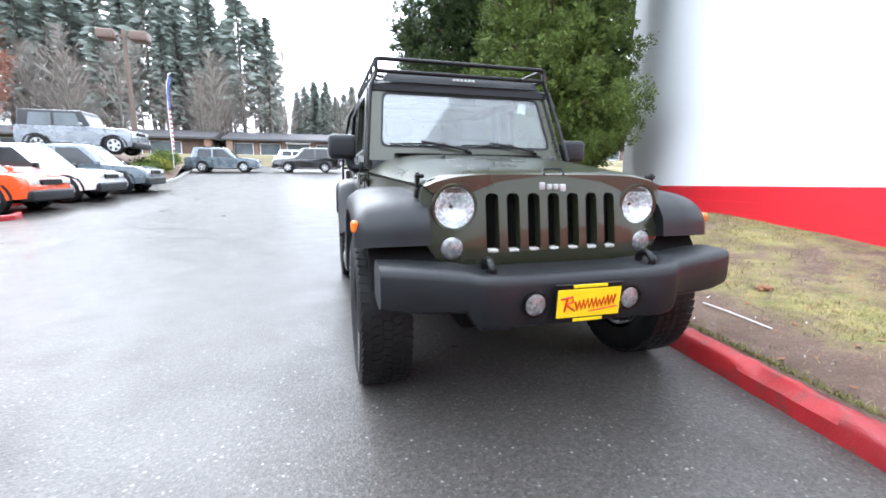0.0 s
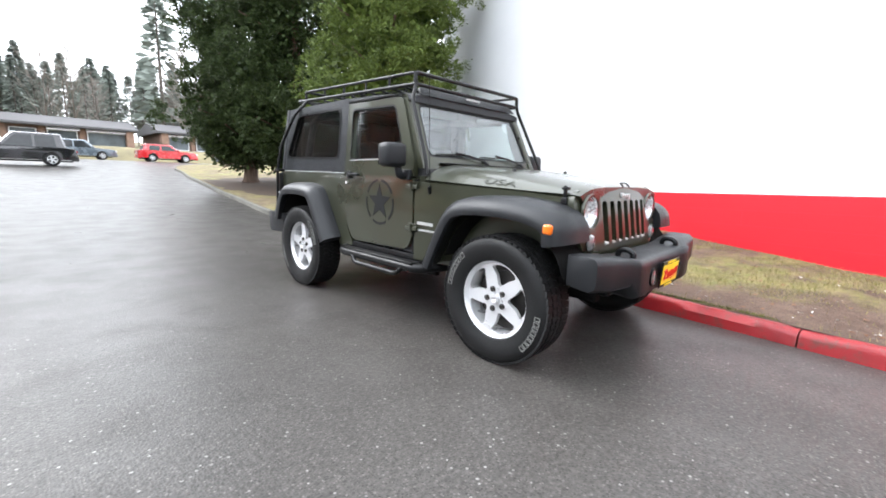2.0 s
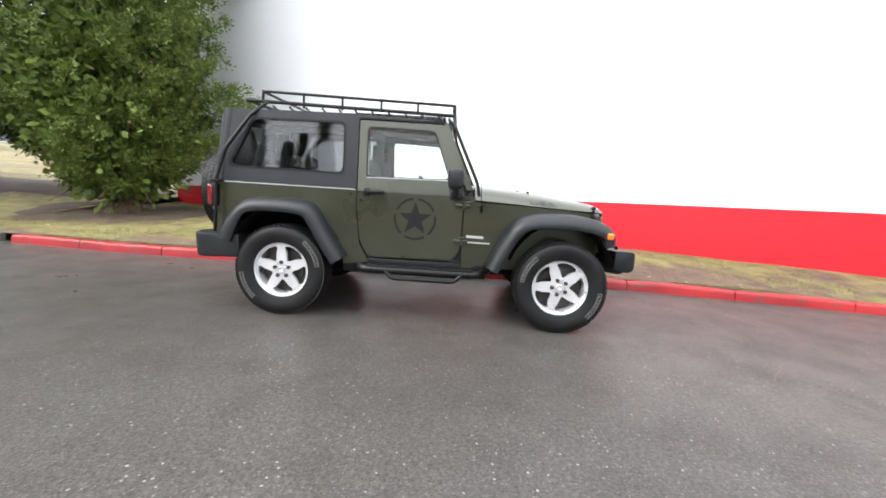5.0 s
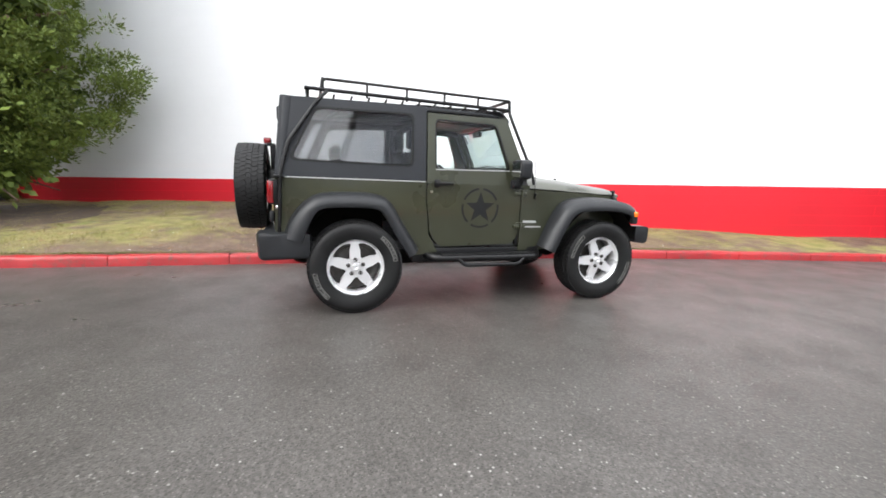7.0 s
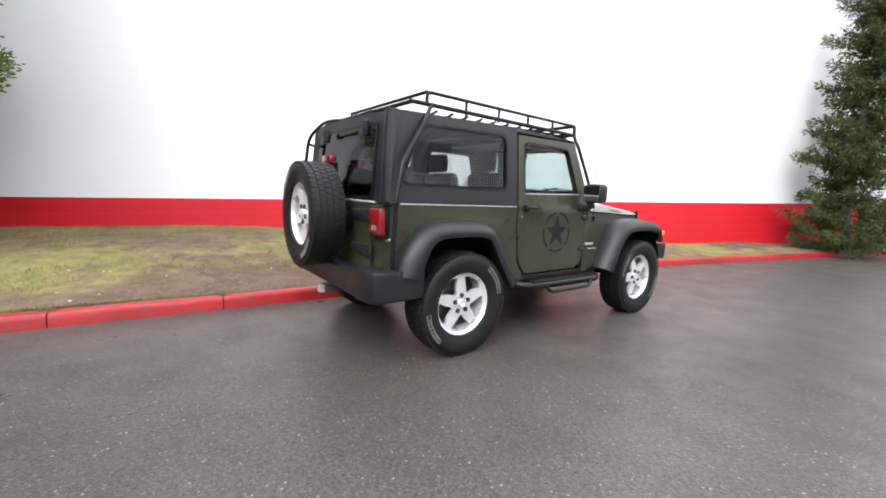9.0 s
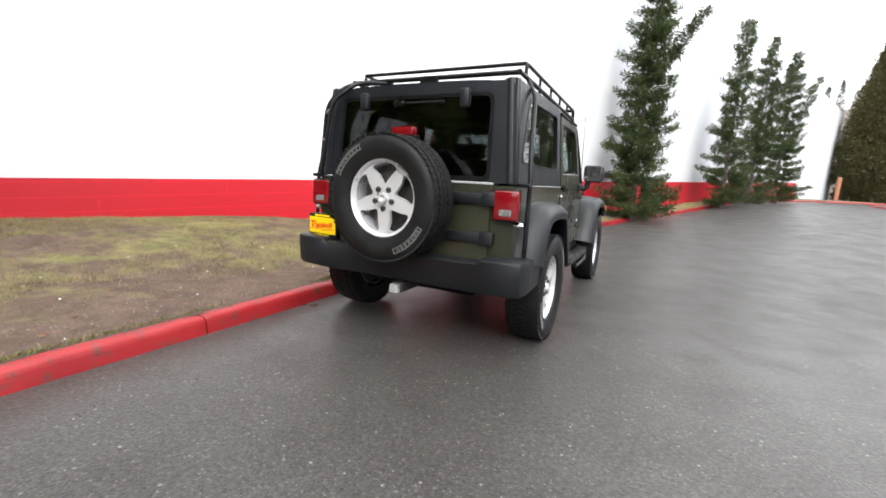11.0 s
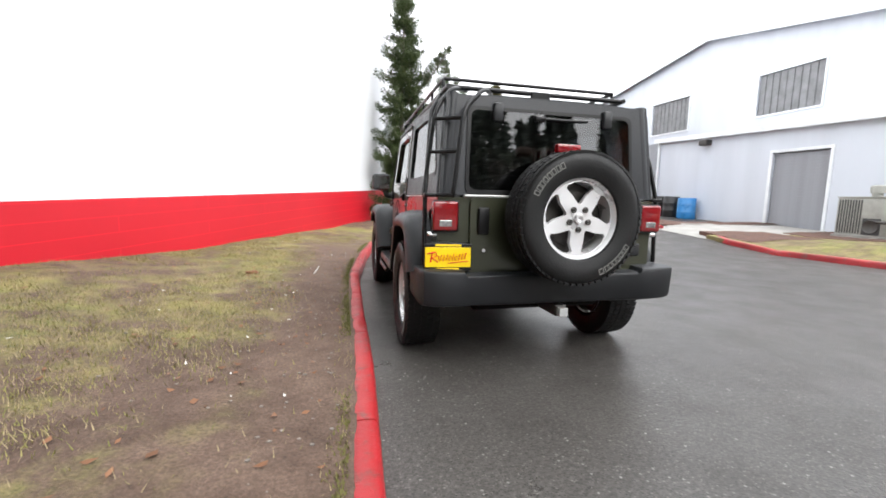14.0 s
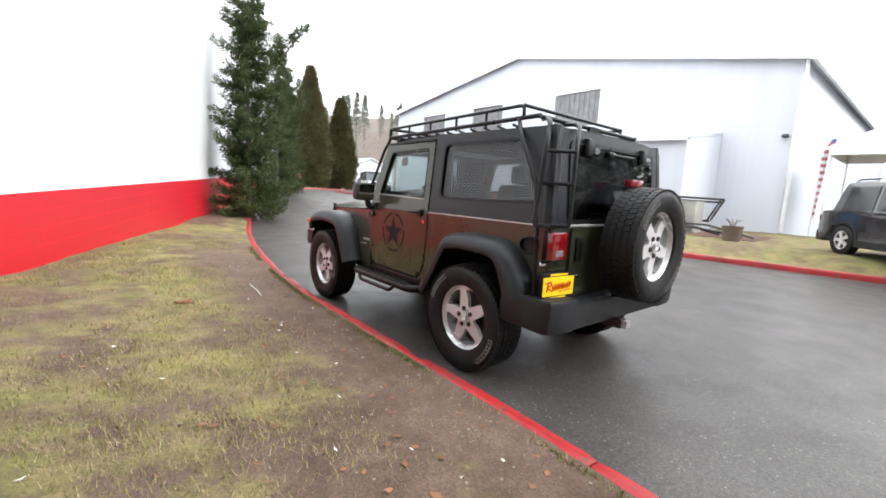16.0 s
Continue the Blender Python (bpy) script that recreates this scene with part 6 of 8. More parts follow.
def bare_tree_quads(rng, x, y, z, h, n=150):
    """Fine bare branches as thin slivers."""
    t = rng.uniform(0.25, 1, n)
    a = rng.uniform(0, 6.28, n)
    sp = h * 0.24 * np.sin(np.pi * np.clip(t, 0, 1) ** 1.2) + 0.3
    r = sp * rng.uniform(0.1, 1, n)
    c = np.stack([x + r * np.cos(a), y + r * np.sin(a), z + h * t], 1)
    d = unit(np.stack([np.cos(a) * 0.6, np.sin(a) * 0.6, rng.uniform(0.4, 1.2, n)], 1))
    s = unit(np.cross(d, rng.normal(size=(n, 3))))
    ln, w = (h * rng.uniform(0.05, 0.14, n))[:, None], (h * rng.uniform(0.0012, 0.0034, n))[:, None]
    return np.stack([c - d * ln, c + s * w, c + d * ln, c - s * w], 1)


quads, bm = [], bmesh.new()
for k in range(120):
    x, y = rng.uniform(-70, -6) if k < 95 else rng.uniform(-6, 60), rng.uniform(68, 92)
    h = rng.uniform(9, 17)
    quads.append(bare_tree_quads(rng, x, y, wood_z(x, y), h, 330))
    bmesh.ops.create_cone(bm, segments=6, radius1=0.16, radius2=0.03, depth=h * 0.8, matrix=Matrix.Translation((x, y, wood_z(x, y) + h * 0.4)))
for k in range(260):
    x, y = rng.uniform(-150, -25), rng.uniform(-170, -80)
    h = rng.uniform(7, 12)
    quads.append(bare_tree_quads(rng, x, y, wood_z(x, y) - 2.2, h, 160))
tagged(part("bare_wood", tris_mesh("bare_wood", np.concatenate(quads), 4, M_TWIG), None), "bare brown winter trees in the far woods", "forest", kind="stuff")
tagged(part("bare_trunks", bm, M_BARK_GREY), "thin bare trunks behind the shops", "forest", kind="stuff")


# rising ground under the woods
def rise(x, y):
    return -0.5 + (wood_z(x, y) + 0.3) * smooth01(46, 56, y)


M_BANK = surf("dry_grass_bank", (0.17, 0.145, 0.075), 0.95, var=0.35, scale=0.5, fine=6, relief=0.5)
bank = part("bank", grid_mesh("bank", np.linspace(-160, 200, 60), np.concatenate([np.linspace(46, 58, 14), np.linspace(62, 240, 12)]), lambda x, y: rise(x, y) + 0.15 * noise.noise((x * 0.3, y * 0.3, 0))), M_BANK)
tagged(bank, "dry yellow grass bank beyond the street", "ground", kind="structure")
M_HILL = surf("brown_winter_scrub", (0.125, 0.100, 0.082), 0.95, var=0.3, scale=0.08, fine=1.2, relief=0.5)
hill = part("hillside", grid_mesh("hillside", np.linspace(-260, 60, 40), np.linspace(-260, -60, 30), lambda x, y: wood_z(x, y) - 2.2), M_HILL)
tagged(hill, "brown winter hillside beyond the lot", "ground", kind="structure")


# ---- warehouse across the lot ----
def ribbed(name, color, step=0.30):
    """Painted sheet siding with shallow upright ribs and streaks of dirt."""
    m, nt, bs = node_mat(name)
    tc, mp = nt.nodes.new("ShaderNodeTexCoord"), nt.nodes.new("ShaderNodeMapping")
    wv = nt.nodes.new("ShaderNodeTexWave")
    wv.wave_profile, wv.bands_direction = "SAW", "Y"
    wv.inputs["Scale"].default_value = 0.314 / step
    nt.links.new(tc.outputs["Object"], wv.inputs["Vector"])
    mp.inputs["Scale"].default_value = (1.5, 1.5, 0.12)
    streak = nt.nodes.new("ShaderNodeTexNoise")
    streak.inputs["Scale"].default_value, streak.inputs["Detail"].default_value = 1.2, 5.0
    nt.links.new(tc.outputs["Object"], mp.inputs["Vector"])
    nt.links.new(mp.outputs["Vector"], streak.inputs["Vector"])
    c = ramp(nt, streak.outputs["Fac"], ((0.28, tuple(v * 0.93 for v in color)), (0.62, color))).outputs["Color"]
    nt.links.new(c, bs.inputs["Base Color"])
    bs.inputs["Roughness"].default_value = 0.45
    bump(nt, bs, wv.outputs["Fac"], 0.12, 0.02)
    return m


M_SIDING = ribbed("blue_white_sheet_siding", (0.575, 0.605, 0.660))
M_FASCIA = surf("white_painted_trim", (0.76, 0.78, 0.80), 0.5, var=0.12, scale=2)
M_DOOR_GREY = surf("grey_roller_door", (0.27, 0.275, 0.295), 0.5, var=0.12, scale=2, fine=30)
M_PANE_GREY = surf("dusty_grey_slats", (0.20, 0.20, 0.205), 0.4, var=0.25, scale=3, fine=20)
M_SHEET_ROOF = surf("pale_sheet_roof", (0.55, 0.57, 0.60), 0.45, var=0.15, scale=1)

wh = thing("warehouse", Matrix(), "white sheet-metal warehouse with a low gable and lean-to", "building")
FX, LX = -17.18, -13.76                # the gabled front and the lean-to's front
GABLE = [(-0.75, 0.0), (-0.75, 6.80), (-14.30, 9.42), (-27.30, 7.42), (-27.30, 0.0)]
WINS = [(-11.52, 2.72), (-18.20, 2.75), (-23.75, 2.65)]
WZ0, WZ1 = 5.12, 6.90
wins = [[(y, WZ0), (y + w, WZ0), (y + w, WZ1), (y, WZ1)] for y, w in WINS]
bm = sheet(bmesh.new(), GABLE, wins, lambda u, v, d: Vector((FX - d, u, v)), 0.2)
part("front_wall", bm, M_SIDING, wh)
bm = bmesh.new()
box(bm, (-48, -0.95, 0), (FX - 0.2, -0.75, 6.80))
part("side_wall", bm, M_SIDING, wh)
bm = bmesh.new()
box(bm, (-48, -27.30, 0), (FX - 0.2, -27.10, 7.42))
part("side_wall", bm, M_SIDING, wh)
bm = bmesh.new()
prism(bm, [(-0.45, 6.82), (-14.30, 9.46), (-27.6, 7.44), (-27.6, 7.58), (-14.30, 9.62), (-0.45, 6.98)], "x", -48, FX + 0.28)
part("roof", bm, M_SHEET_ROOF, wh)
bm = bmesh.new()
prism(bm, [(-0.42, 6.66), (-14.30, 9.32), (-27.62, 7.30), (-27.62, 7.60), (-14.30, 9.64), (-0.42, 7.00)], "x", FX + 0.28, FX + 0.34)
box(bm, (-48, -0.50, 6.68), (FX + 0.32, -0.38, 6.94))
part("eave_trim", bm, M_FASCIA, wh)
for y, w in WINS:
    bm = bmesh.new()
    box(bm, (FX - 0.12, y, WZ0), (FX - 0.08, y + w, WZ1))
    win = part("window", bm, M_PANE_GREY, wh, "dusty slatted upper window")
    for k in range(9):
        bm = bmesh.new()
        box(bm, (FX - 0.08, y + 0.04 + k * w / 9, WZ0 + 0.02), (FX - 0.05, y + (k + 0.9) * w / 9, WZ1 - 0.02), 0.005)
        part("slat", bm, M_PANE_GREY, win)
    bm = bmesh.new()
    sheet(bm, [(y - 0.07, WZ0 - 0.07), (y + w + 0.07, WZ0 - 0.07), (y + w + 0.07, WZ1 + 0.07), (y - 0.07, WZ1 + 0.07)], [[(y, WZ0), (y + w, WZ0), (y + w, WZ1), (y, WZ1)]], lambda u, v, d: Vector((FX + 0.04 - d, u, v)), 0.04)
    part("window_frame", bm, M_FASCIA, win)
# lean-to with its roller door
DY0, DY1, DZ0, DZ1 = -7.76, -5.90, 0.34, 2.97
bm = sheet(bmesh.new(), [(-3.05, 0.1), (-3.05, 3.68), (-13.4, 4.02), (-13.4, 0.1)], [[(DY0, DZ0), (DY1, DZ0), (DY1, DZ1), (DY0, DZ1)]], lambda u, v, d: Vector((LX - d, u, v)), 0.18)
part("lean_to_wall", bm, M_SIDING, wh)
bm = bmesh.new()
prism(bm, [(FX, 0.1), (LX - 0.18, 0.1), (LX - 0.18, 3.73), (FX, 4.19)], "y", -3.23, -3.05)
part("lean_to_end", bm, M_SIDING, wh)
bm = bmesh.new()
box(bm, (FX, -13.4, 0.1), (LX - 0.18, -13.22, 4.02))
part("lean_to_end", bm, M_SIDING, wh)
bm = bmesh.new()
rings = [[(FX, y, z + 0.50), (LX + 0.16, y, z), (LX + 0.16, y, z + 0.10), (FX, y, z + 0.62)] for y, z in ((-13.55, 4.02), (-3.06, 3.70))]
part("lean_to_roof", loft(bm, rings), M_SHEET_ROOF, wh)
bm = bmesh.new()
prism(bm, [(-3.02, 3.62), (-13.58, 3.94), (-13.58, 4.14), (-3.02, 3.82)], "x", LX + 0.12, LX + 0.20)
part("lean_to_gutter", bm, M_FASCIA, wh)


def slatted_door(x, y0, y1, z0, n, label):
    """A shut roller door: a backing sheet with its slats."""
    door2 = part("roller_door", box(bmesh.new(), (x - 0.03, y0, z0), (x - 0.005, y1, z0 + n * 0.1)), M_DOOR_GREY, wh, label)
    me = mesh_of(box(bmesh.new(), (x - 0.01, y0, 0.0), (x + 0.012, y1, 0.098), 0.006), "slat")
    me.materials.append(M_DOOR_GREY)
    for k in range(n):
        part("slat", me, None, door2, at=Matrix.Translation((0, 0, z0 + k * 0.1)))
    return door2


rd = slatted_door(LX - 0.10, DY0 + 0.02, DY1 - 0.02, DZ0, 26, "grey roller door, shut")
bm = bmesh.new()
for a, b in (((DY0 - 0.10, DZ0 - 0.05), (DY0, DZ1)), ((DY1, DZ0 - 0.05), (DY1 + 0.10, DZ1)), ((DY0 - 0.10, DZ1), (DY1 + 0.10, DZ1 + 0.10))):
    box(bm, (LX - 0.01, a[0], a[1]), (LX + 0.03, b[0], b[1]), 0.005)
part("door_frame", bm, M_FASCIA, rd)
slatted_door(FX + 0.02, -18.9, -14.9, 0.6, 40, "tall grey roller door beside the lean-to, shut")
for x, y, z0, z1 in ((LX + 0.06, -13.34, 0.5, 4.0), (FX + 0.10, -0.62, 0.5, 6.75)):
    bm = bmesh.new()
    cyl(bm, (x, y, z0), (x, y, z1), 0.06, segs=10)
    part("downpipe", bm, M_FASCIA, wh, smooth=True)
for x, y, z, k in ((LX, -10.6, 3.66, 1.0), (FX, -23.2, 4.62, 1.0), (FX, -0.95, 4.07, 0.5)):
    bm = bmesh.new()
    box(bm, (x, y - 0.20 * k, z - 0.12 * k), (x + 0.30 * k, y + 0.20 * k, z + 0.10 * k), 0.03 * k)
    part("wall_lamp", bm, M_STEEL, wh, "grey wall-pack lamp", smooth=True)

# things along the lean-to
M_AC = surf("beige_grey_enamel", (0.33, 0.33, 0.30), 0.5, var=0.15, scale=4)
M_DARK_METAL = surf("dark_louvre_metal", (0.05, 0.05, 0.05), 0.5, var=0.2, scale=9)
M_BLUE = surf("blue_plastic_drum", (0.03, 0.20, 0.48), 0.35, var=0.12, scale=5)
M_BLACK_DRUM = surf("black_steel_drum", (0.015, 0.015, 0.016), 0.4, var=0.25, scale=5)
M_TERRA = surf("grey_brown_planter", (0.16, 0.12, 0.10), 0.7, var=0.2, scale=5)


def ac_unit(x, y, z, w, d, h, label, fins=9, fan=True):
    ac = thing("air_conditioner", Matrix.Translation((x, y, z)), label, "air conditioner", "cooling units")
    bm = bmesh.new()
    box(bm, (-d / 2, -w / 2, 0.05), (d / 2, w / 2, h), 0.02)
    part("casing", bm, M_AC, ac, smooth=True)
    for k in range(fins):
        bm = bmesh.new()
        u = -w / 2 + 0.05 + k * (w * 0.46) / 9
        box(bm, (d / 2 - 0.004, u, 0.10), (d / 2 + 0.012, u + 0.028, h - 0.06), 0.003)
        part("louvre", bm, M_DARK_METAL, ac)
    if fan:
        box_bm = box(bmesh.new(), (d / 2 - 0.004, w * 0.01, 0.08), (d / 2 + 0.008, w * 0.33, 0.52), 0.01)
        part("fan_panel", box_bm, M_DARK_METAL, ac)
        bm = bmesh.new()
        lathe(bm, [(d / 2 + 0.010, 0.0001), (d / 2 + 0.014, 0.15), (d / 2 + 0.03, 0.17), (d / 2 + 0.004, 0.185)], "x", 24, Matrix.Translation((0, w * 0.17, 0.30)))
        part("fan_guard", bm, M_STEEL, ac, smooth=True)
    else:
        for u in (-0.18, 0.20):
            seam = box(bmesh.new(), (d / 2 - 0.004, u * w - 0.006, 0.08), (d / 2 + 0.005, u * w + 0.006, h - 0.03))
            part("panel_seam", seam, M_DARK_METAL, ac)
        hoop = tube(bmesh.new(), rounded([(d / 2 + 0.03, -w * 0.35, 0.45), (d / 2 + 0.05, -w * 0.33, h * 0.86), (d / 2 + 0.05, -w * 0.22, h * 0.86), (d / 2 + 0.03, -w * 0.20, 0.40)], 0.05), 0.022, 8)
        part("pipe_hoop", hoop, M_STEEL, ac, smooth=True)
    lid = box(bmesh.new(), (-d / 2 - 0.015, -w / 2 - 0.015, h), (d / 2 + 0.02, w / 2 + 0.015, h + 0.03), 0.008)
    part("lid", lid, M_AC, ac)
    bm = bmesh.new()
    box(bm, (-d / 2 - 0.05, -w / 2 - 0.05, -0.10), (d / 2 + 0.05, w / 2 + 0.05, 0.05), 0.01)
    part("pad", bm, M_CONCRETE, ac)
    return ac


ac_unit(-12.75, -3.98, bed_z(-12.75, -3.98) + 0.02, 1.25, 0.80, 1.07, "beige louvred cooling unit on a concrete pad")
ac_unit(-12.80, -2.66, bed_z(-12.8, -2.66) + 0.02, 1.30, 0.75, 1.04, "beige cooling unit with pipes beside another", 0, False)
for y, h in ((-4.10, 0.33), (-3.54, 0.31)):
    vent = thing("vent_cap", Matrix.Translation((-13.0, y, bed_z(-12.8, y) + 1.11)), "small galvanised vent cap above the cooling units", "vent", "vents")
    bm = bmesh.new()
    lathe(bm, [(0, 0.12), (h * 0.35, 0.12), (h * 0.38, 0.155), (h * 0.92, 0.165), (h, 0.14), (h + 0.02, 0.0001)], "z", 16)
    part("cowl", bm, M_AC, vent, smooth=True)
pipes = thing("pipe_run", Matrix(), "black lagged pipes on the ground by the cooling units", "pipe")
for k, (y0, y1, z, r) in enumerate(((-3.6, -1.2, 0.45, 0.045), (-3.2, -0.6, 0.30, 0.035), (-2.6, -0.3, 0.36, 0.03))):
    b0 = bed_z(-12.1, y0)
    bm = tube(bmesh.new(), rounded([(-12.20 + 0.06 * k, y0, b0 + z), (-12.15 + 0.06 * k, (y0 + y1) / 2, b0 + z), (-12.4, y1, bed_z(-12.4, y1) + 0.04)], 0.2), r, 8)
    part("pipe", bm, M_DARK_METAL if k else M_STEEL, pipes, smooth=True)
rackf = thing("steel_frame", Matrix.Translation((-13.3, -2.10, bed_z(-13.3, -2.1))) @ Matrix.Diagonal((1.2, 1.04, 1.24, 1)), "black welded steel frame leaning by the warehouse", "metal frame")
for a, b in (((0, -0.75, 0.05), (0, -0.75, 0.95)), ((0, -0.80, 0.95), (0, 0.60, 0.92)), ((0, -0.80, 0.86), (0, 0.58, 0.84)), ((0, 0.60, 0.92), (0, 0.28, 0.35)), ((0, 0.50, 0.90), (0, 0.18, 0.33)), ((0, -0.70, 0.30), (0, 0.25, 0.32))):
    bm = bmesh.new()
    cyl(bm, a, b, 0.03, segs=8)
    part("bar", bm, M_BLACK_DRUM, rackf)
pot = thing("planter", Matrix.Translation((-11.12, -0.52, bed_z(-11.12, -0.52))), "grey-brown planter with bare stems", "planter")
bm = bmesh.new()
lathe(bm, [(0, 0.0001), (0, 0.20), (0.40, 0.27), (0.42, 0.28), (0.42, 0.24), (0.30, 0.22), (0.30, 0.0001)], "z", 20)
part("pot", bm, M_TERRA, pot, smooth=True)
bm = bmesh.new()
for k in range(9):
    a = k * 0.7
    tube(bm, [(0, 0, 0.3), (0.08 * math.cos(a), 0.08 * math.sin(a), 0.5), (0.2 * math.cos(a), 0.2 * math.sin(a), 0.62)], 0.008, 4)
part("stems", bm, M_BARK_GREY, pot)


def drum(x, y, mat, label, h=0.88, r=0.29):
    d = thing("barrel", Matrix.Translation((x, y, bed_z(x, y))), label, "barrel", "drums by the lean-to")
    bm = bmesh.new()
    lathe(bm, [(0.0, 0.0001), (0.0, r * 0.96), (0.02, r), (h * 0.33, r), (h * 0.34, r + 0.012), (h * 0.36, r), (h * 0.66, r), (h * 0.67, r + 0.012), (h * 0.69, r), (h - 0.02, r), (h, r * 0.97), (h - 0.02, r * 0.92), (h - 0.02, 0.0001)], "z", 28)
    part("shell", bm, mat, d, smooth=True)
    bm = bmesh.new()
    cyl(bm, (r * 0.5, 0, h - 0.02), (r * 0.5, 0, h + 0.01), 0.035, segs=12)
    part("bung", bm, M_BLACK_DRUM, d)
    return d


drum(-13.30, -10.95, M_BLUE, "bright blue plastic drum on the mulch", 0.92, 0.36)
drum(-13.32, -11.85, M_BLACK_DRUM, "black steel drum beside the blue one", 0.94, 0.34)
drum(-13.34, -12.65, M_BLACK_DRUM, "black steel drum against the lean-to", 0.94, 0.34)

# grey neighbour, canopy tent and flags past the warehouse
bm = bmesh.new()
box(bm, (-58, 0.6, 0), (-46, 27, 6.5))
tagged(part("neighbour_building", bm, M_SIDING), "pale grey sheet-metal building behind the warehouse", "building")
M_CANVAS = surf("white_canvas", (0.80, 0.80, 0.80), 0.8, var=0.06, scale=3)
tent = thing("canopy_tent", Matrix.Translation((-18.4, 2.25, 0.48)) @ Matrix.Diagonal((1.2, 1.2, 1.38, 1)), "white canvas canopy tent on thin legs", "tent")
bm = bmesh.new()
vs = [bm.verts.new(p) for p in ((-1.5, -1.5, 2.25), (1.5, -1.5, 2.25), (1.5, 1.5, 2.25), (-1.5, 1.5, 2.25), (0, 0, 3.1), (-1.5, -1.5, 2.02), (1.5, -1.5, 2.02), (1.5, 1.5, 2.02), (-1.5, 1.5, 2.02))]
for a, b in ((0, 1), (1, 2), (2, 3), (3, 0)):
    bm.faces.new((vs[a], vs[b], vs[4])), bm.faces.new((vs[a], vs[b], vs[b + 5], vs[a + 5]))
canvas = part("canopy", bm, M_CANVAS, tent)
sol = canvas.modifiers.new("thick", "SOLIDIFY")
sol.thickness = 0.02
for sx in (-1.45, 1.45):
    for sy in (-1.45, 1.45):
        bm = bmesh.new()
        cyl(bm, (sx, sy, 0), (sx, sy, 2.2), 0.025, segs=8)
        part("leg", bm, M_FASCIA, tent)


def striped(name):
    """Red and white bands with a blue head."""
    m, nt, bs = node_mat(name)
    tc, sep = nt.nodes.new("ShaderNodeTexCoord"), nt.nodes.new("ShaderNodeSeparateXYZ")
    nt.links.new(tc.outputs["Object"], sep.inputs[0])
    w = nt.nodes.new("ShaderNodeMath")
    w.operation, w.inputs[1].default_value = "PINGPONG", 0.12
    nt.links.new(sep.outputs["Z"], w.inputs[0])
    c = ramp(nt, w.outputs[0], ((0.058, (0.70, 0.70, 0.73)), (0.062, (0.42, 0.10, 0.13)))).outputs["Color"]
    top = nt.nodes.new("ShaderNodeMath")
    top.operation, top.inputs[1].default_value = "GREATER_THAN", 3.3
    nt.links.new(sep.outputs["Z"], top.inputs[0])
    nt.links.new(mix(nt, top.outputs[0], c, (0.10, 0.13, 0.42)), bs.inputs["Base Color"])
    bs.inputs["Roughness"].default_value = 0.7
    return m


M_FLAG = striped("striped_flag_cloth")


def feather_flag(x, y, z, h, label, turn=0.0):
    f = thing("feather_flag", Matrix.Translation((x, y, z)) @ Matrix.Rotation(turn, 4, "Z"), label, "flag", "feather flags")
    bm = bmesh.new()
    tube(bm, [(0, 0, 0), (0, 0, h * 0.6), (0.05, 0, h * 0.88), (0.22, 0, h * 0.99), (0.38, 0, h)], 0.018, 6)
    part("pole", bm, M_FASCIA, f)
    rows = []
    for k in range(15):
        t = k / 14
        zz = h * (0.22 + 0.77 * t)
        x0 = 0.01 + (0.26 * max(0, t - 0.8) / 0.2 if t > 0.8 else 0)
        wd = 0.17 * (0.55 + 0.45 * t) * (1 if t < 0.9 else 1 - (t - 0.9) * 5)
        rows.append([(x0 + wd * u, 0.05 * math.sin(4 * u + 5 * t), zz - 0.25 * u * (1 - t)) for u in (0, 0.33, 0.66, 1)])
    cl = part("cloth", loft(bmesh.new(), rows, close=False), M_FLAG, f, "red, white and blue striped cloth", smooth=True)
    s2 = cl.modifiers.new("thick", "SOLIDIFY")
    s2.thickness = 0.006
    return f


feather_flag(-16.9, 0.22, bed_z(-16.9, 0.22), 3.45, "striped feather flag by the warehouse corner", 1.2)

shed = thing("gabled_shed", Matrix.Translation((-31.0, -56.0, 0.7)), "small white gabled building beyond the cedar columns", "building")
bm = bmesh.new()
prism(bm, [(-4.2, 0), (4.2, 0), (4.2, 3.4), (0, 4.9), (-4.2, 3.4)], "y", -8, 0)
part("wall", bm, M_FASCIA, shed)
bm = bmesh.new()
prism(bm, [(-4.6, 3.28), (0, 4.93), (4.6, 3.28), (4.6, 3.45), (0, 5.10), (-4.6, 3.45)], "y", -8.3, 0.4)
part("roof", bm, M_SHEET_ROOF, shed)

# ---- shops across the street ----
M_SHINGLE = surf("dark_roof_shingle", (0.085, 0.082, 0.085), 0.85, var=0.25, scale=1.5, fine=12, relief=0.4)
M_BRICK = surf("tan_brick", (0.26, 0.165, 0.12), 0.8, var=0.2, scale=2, fine=25, relief=0.3)
M_SHOPWALL = surf("brown_timber_wall", (0.16, 0.10, 0.075), 0.75, var=0.2, scale=1.5, fine=18)
M_SHOPGLASS = surf("dim_shop_glass", (0.10, 0.12, 0.13), 0.12, var=0.3, scale=0.8)


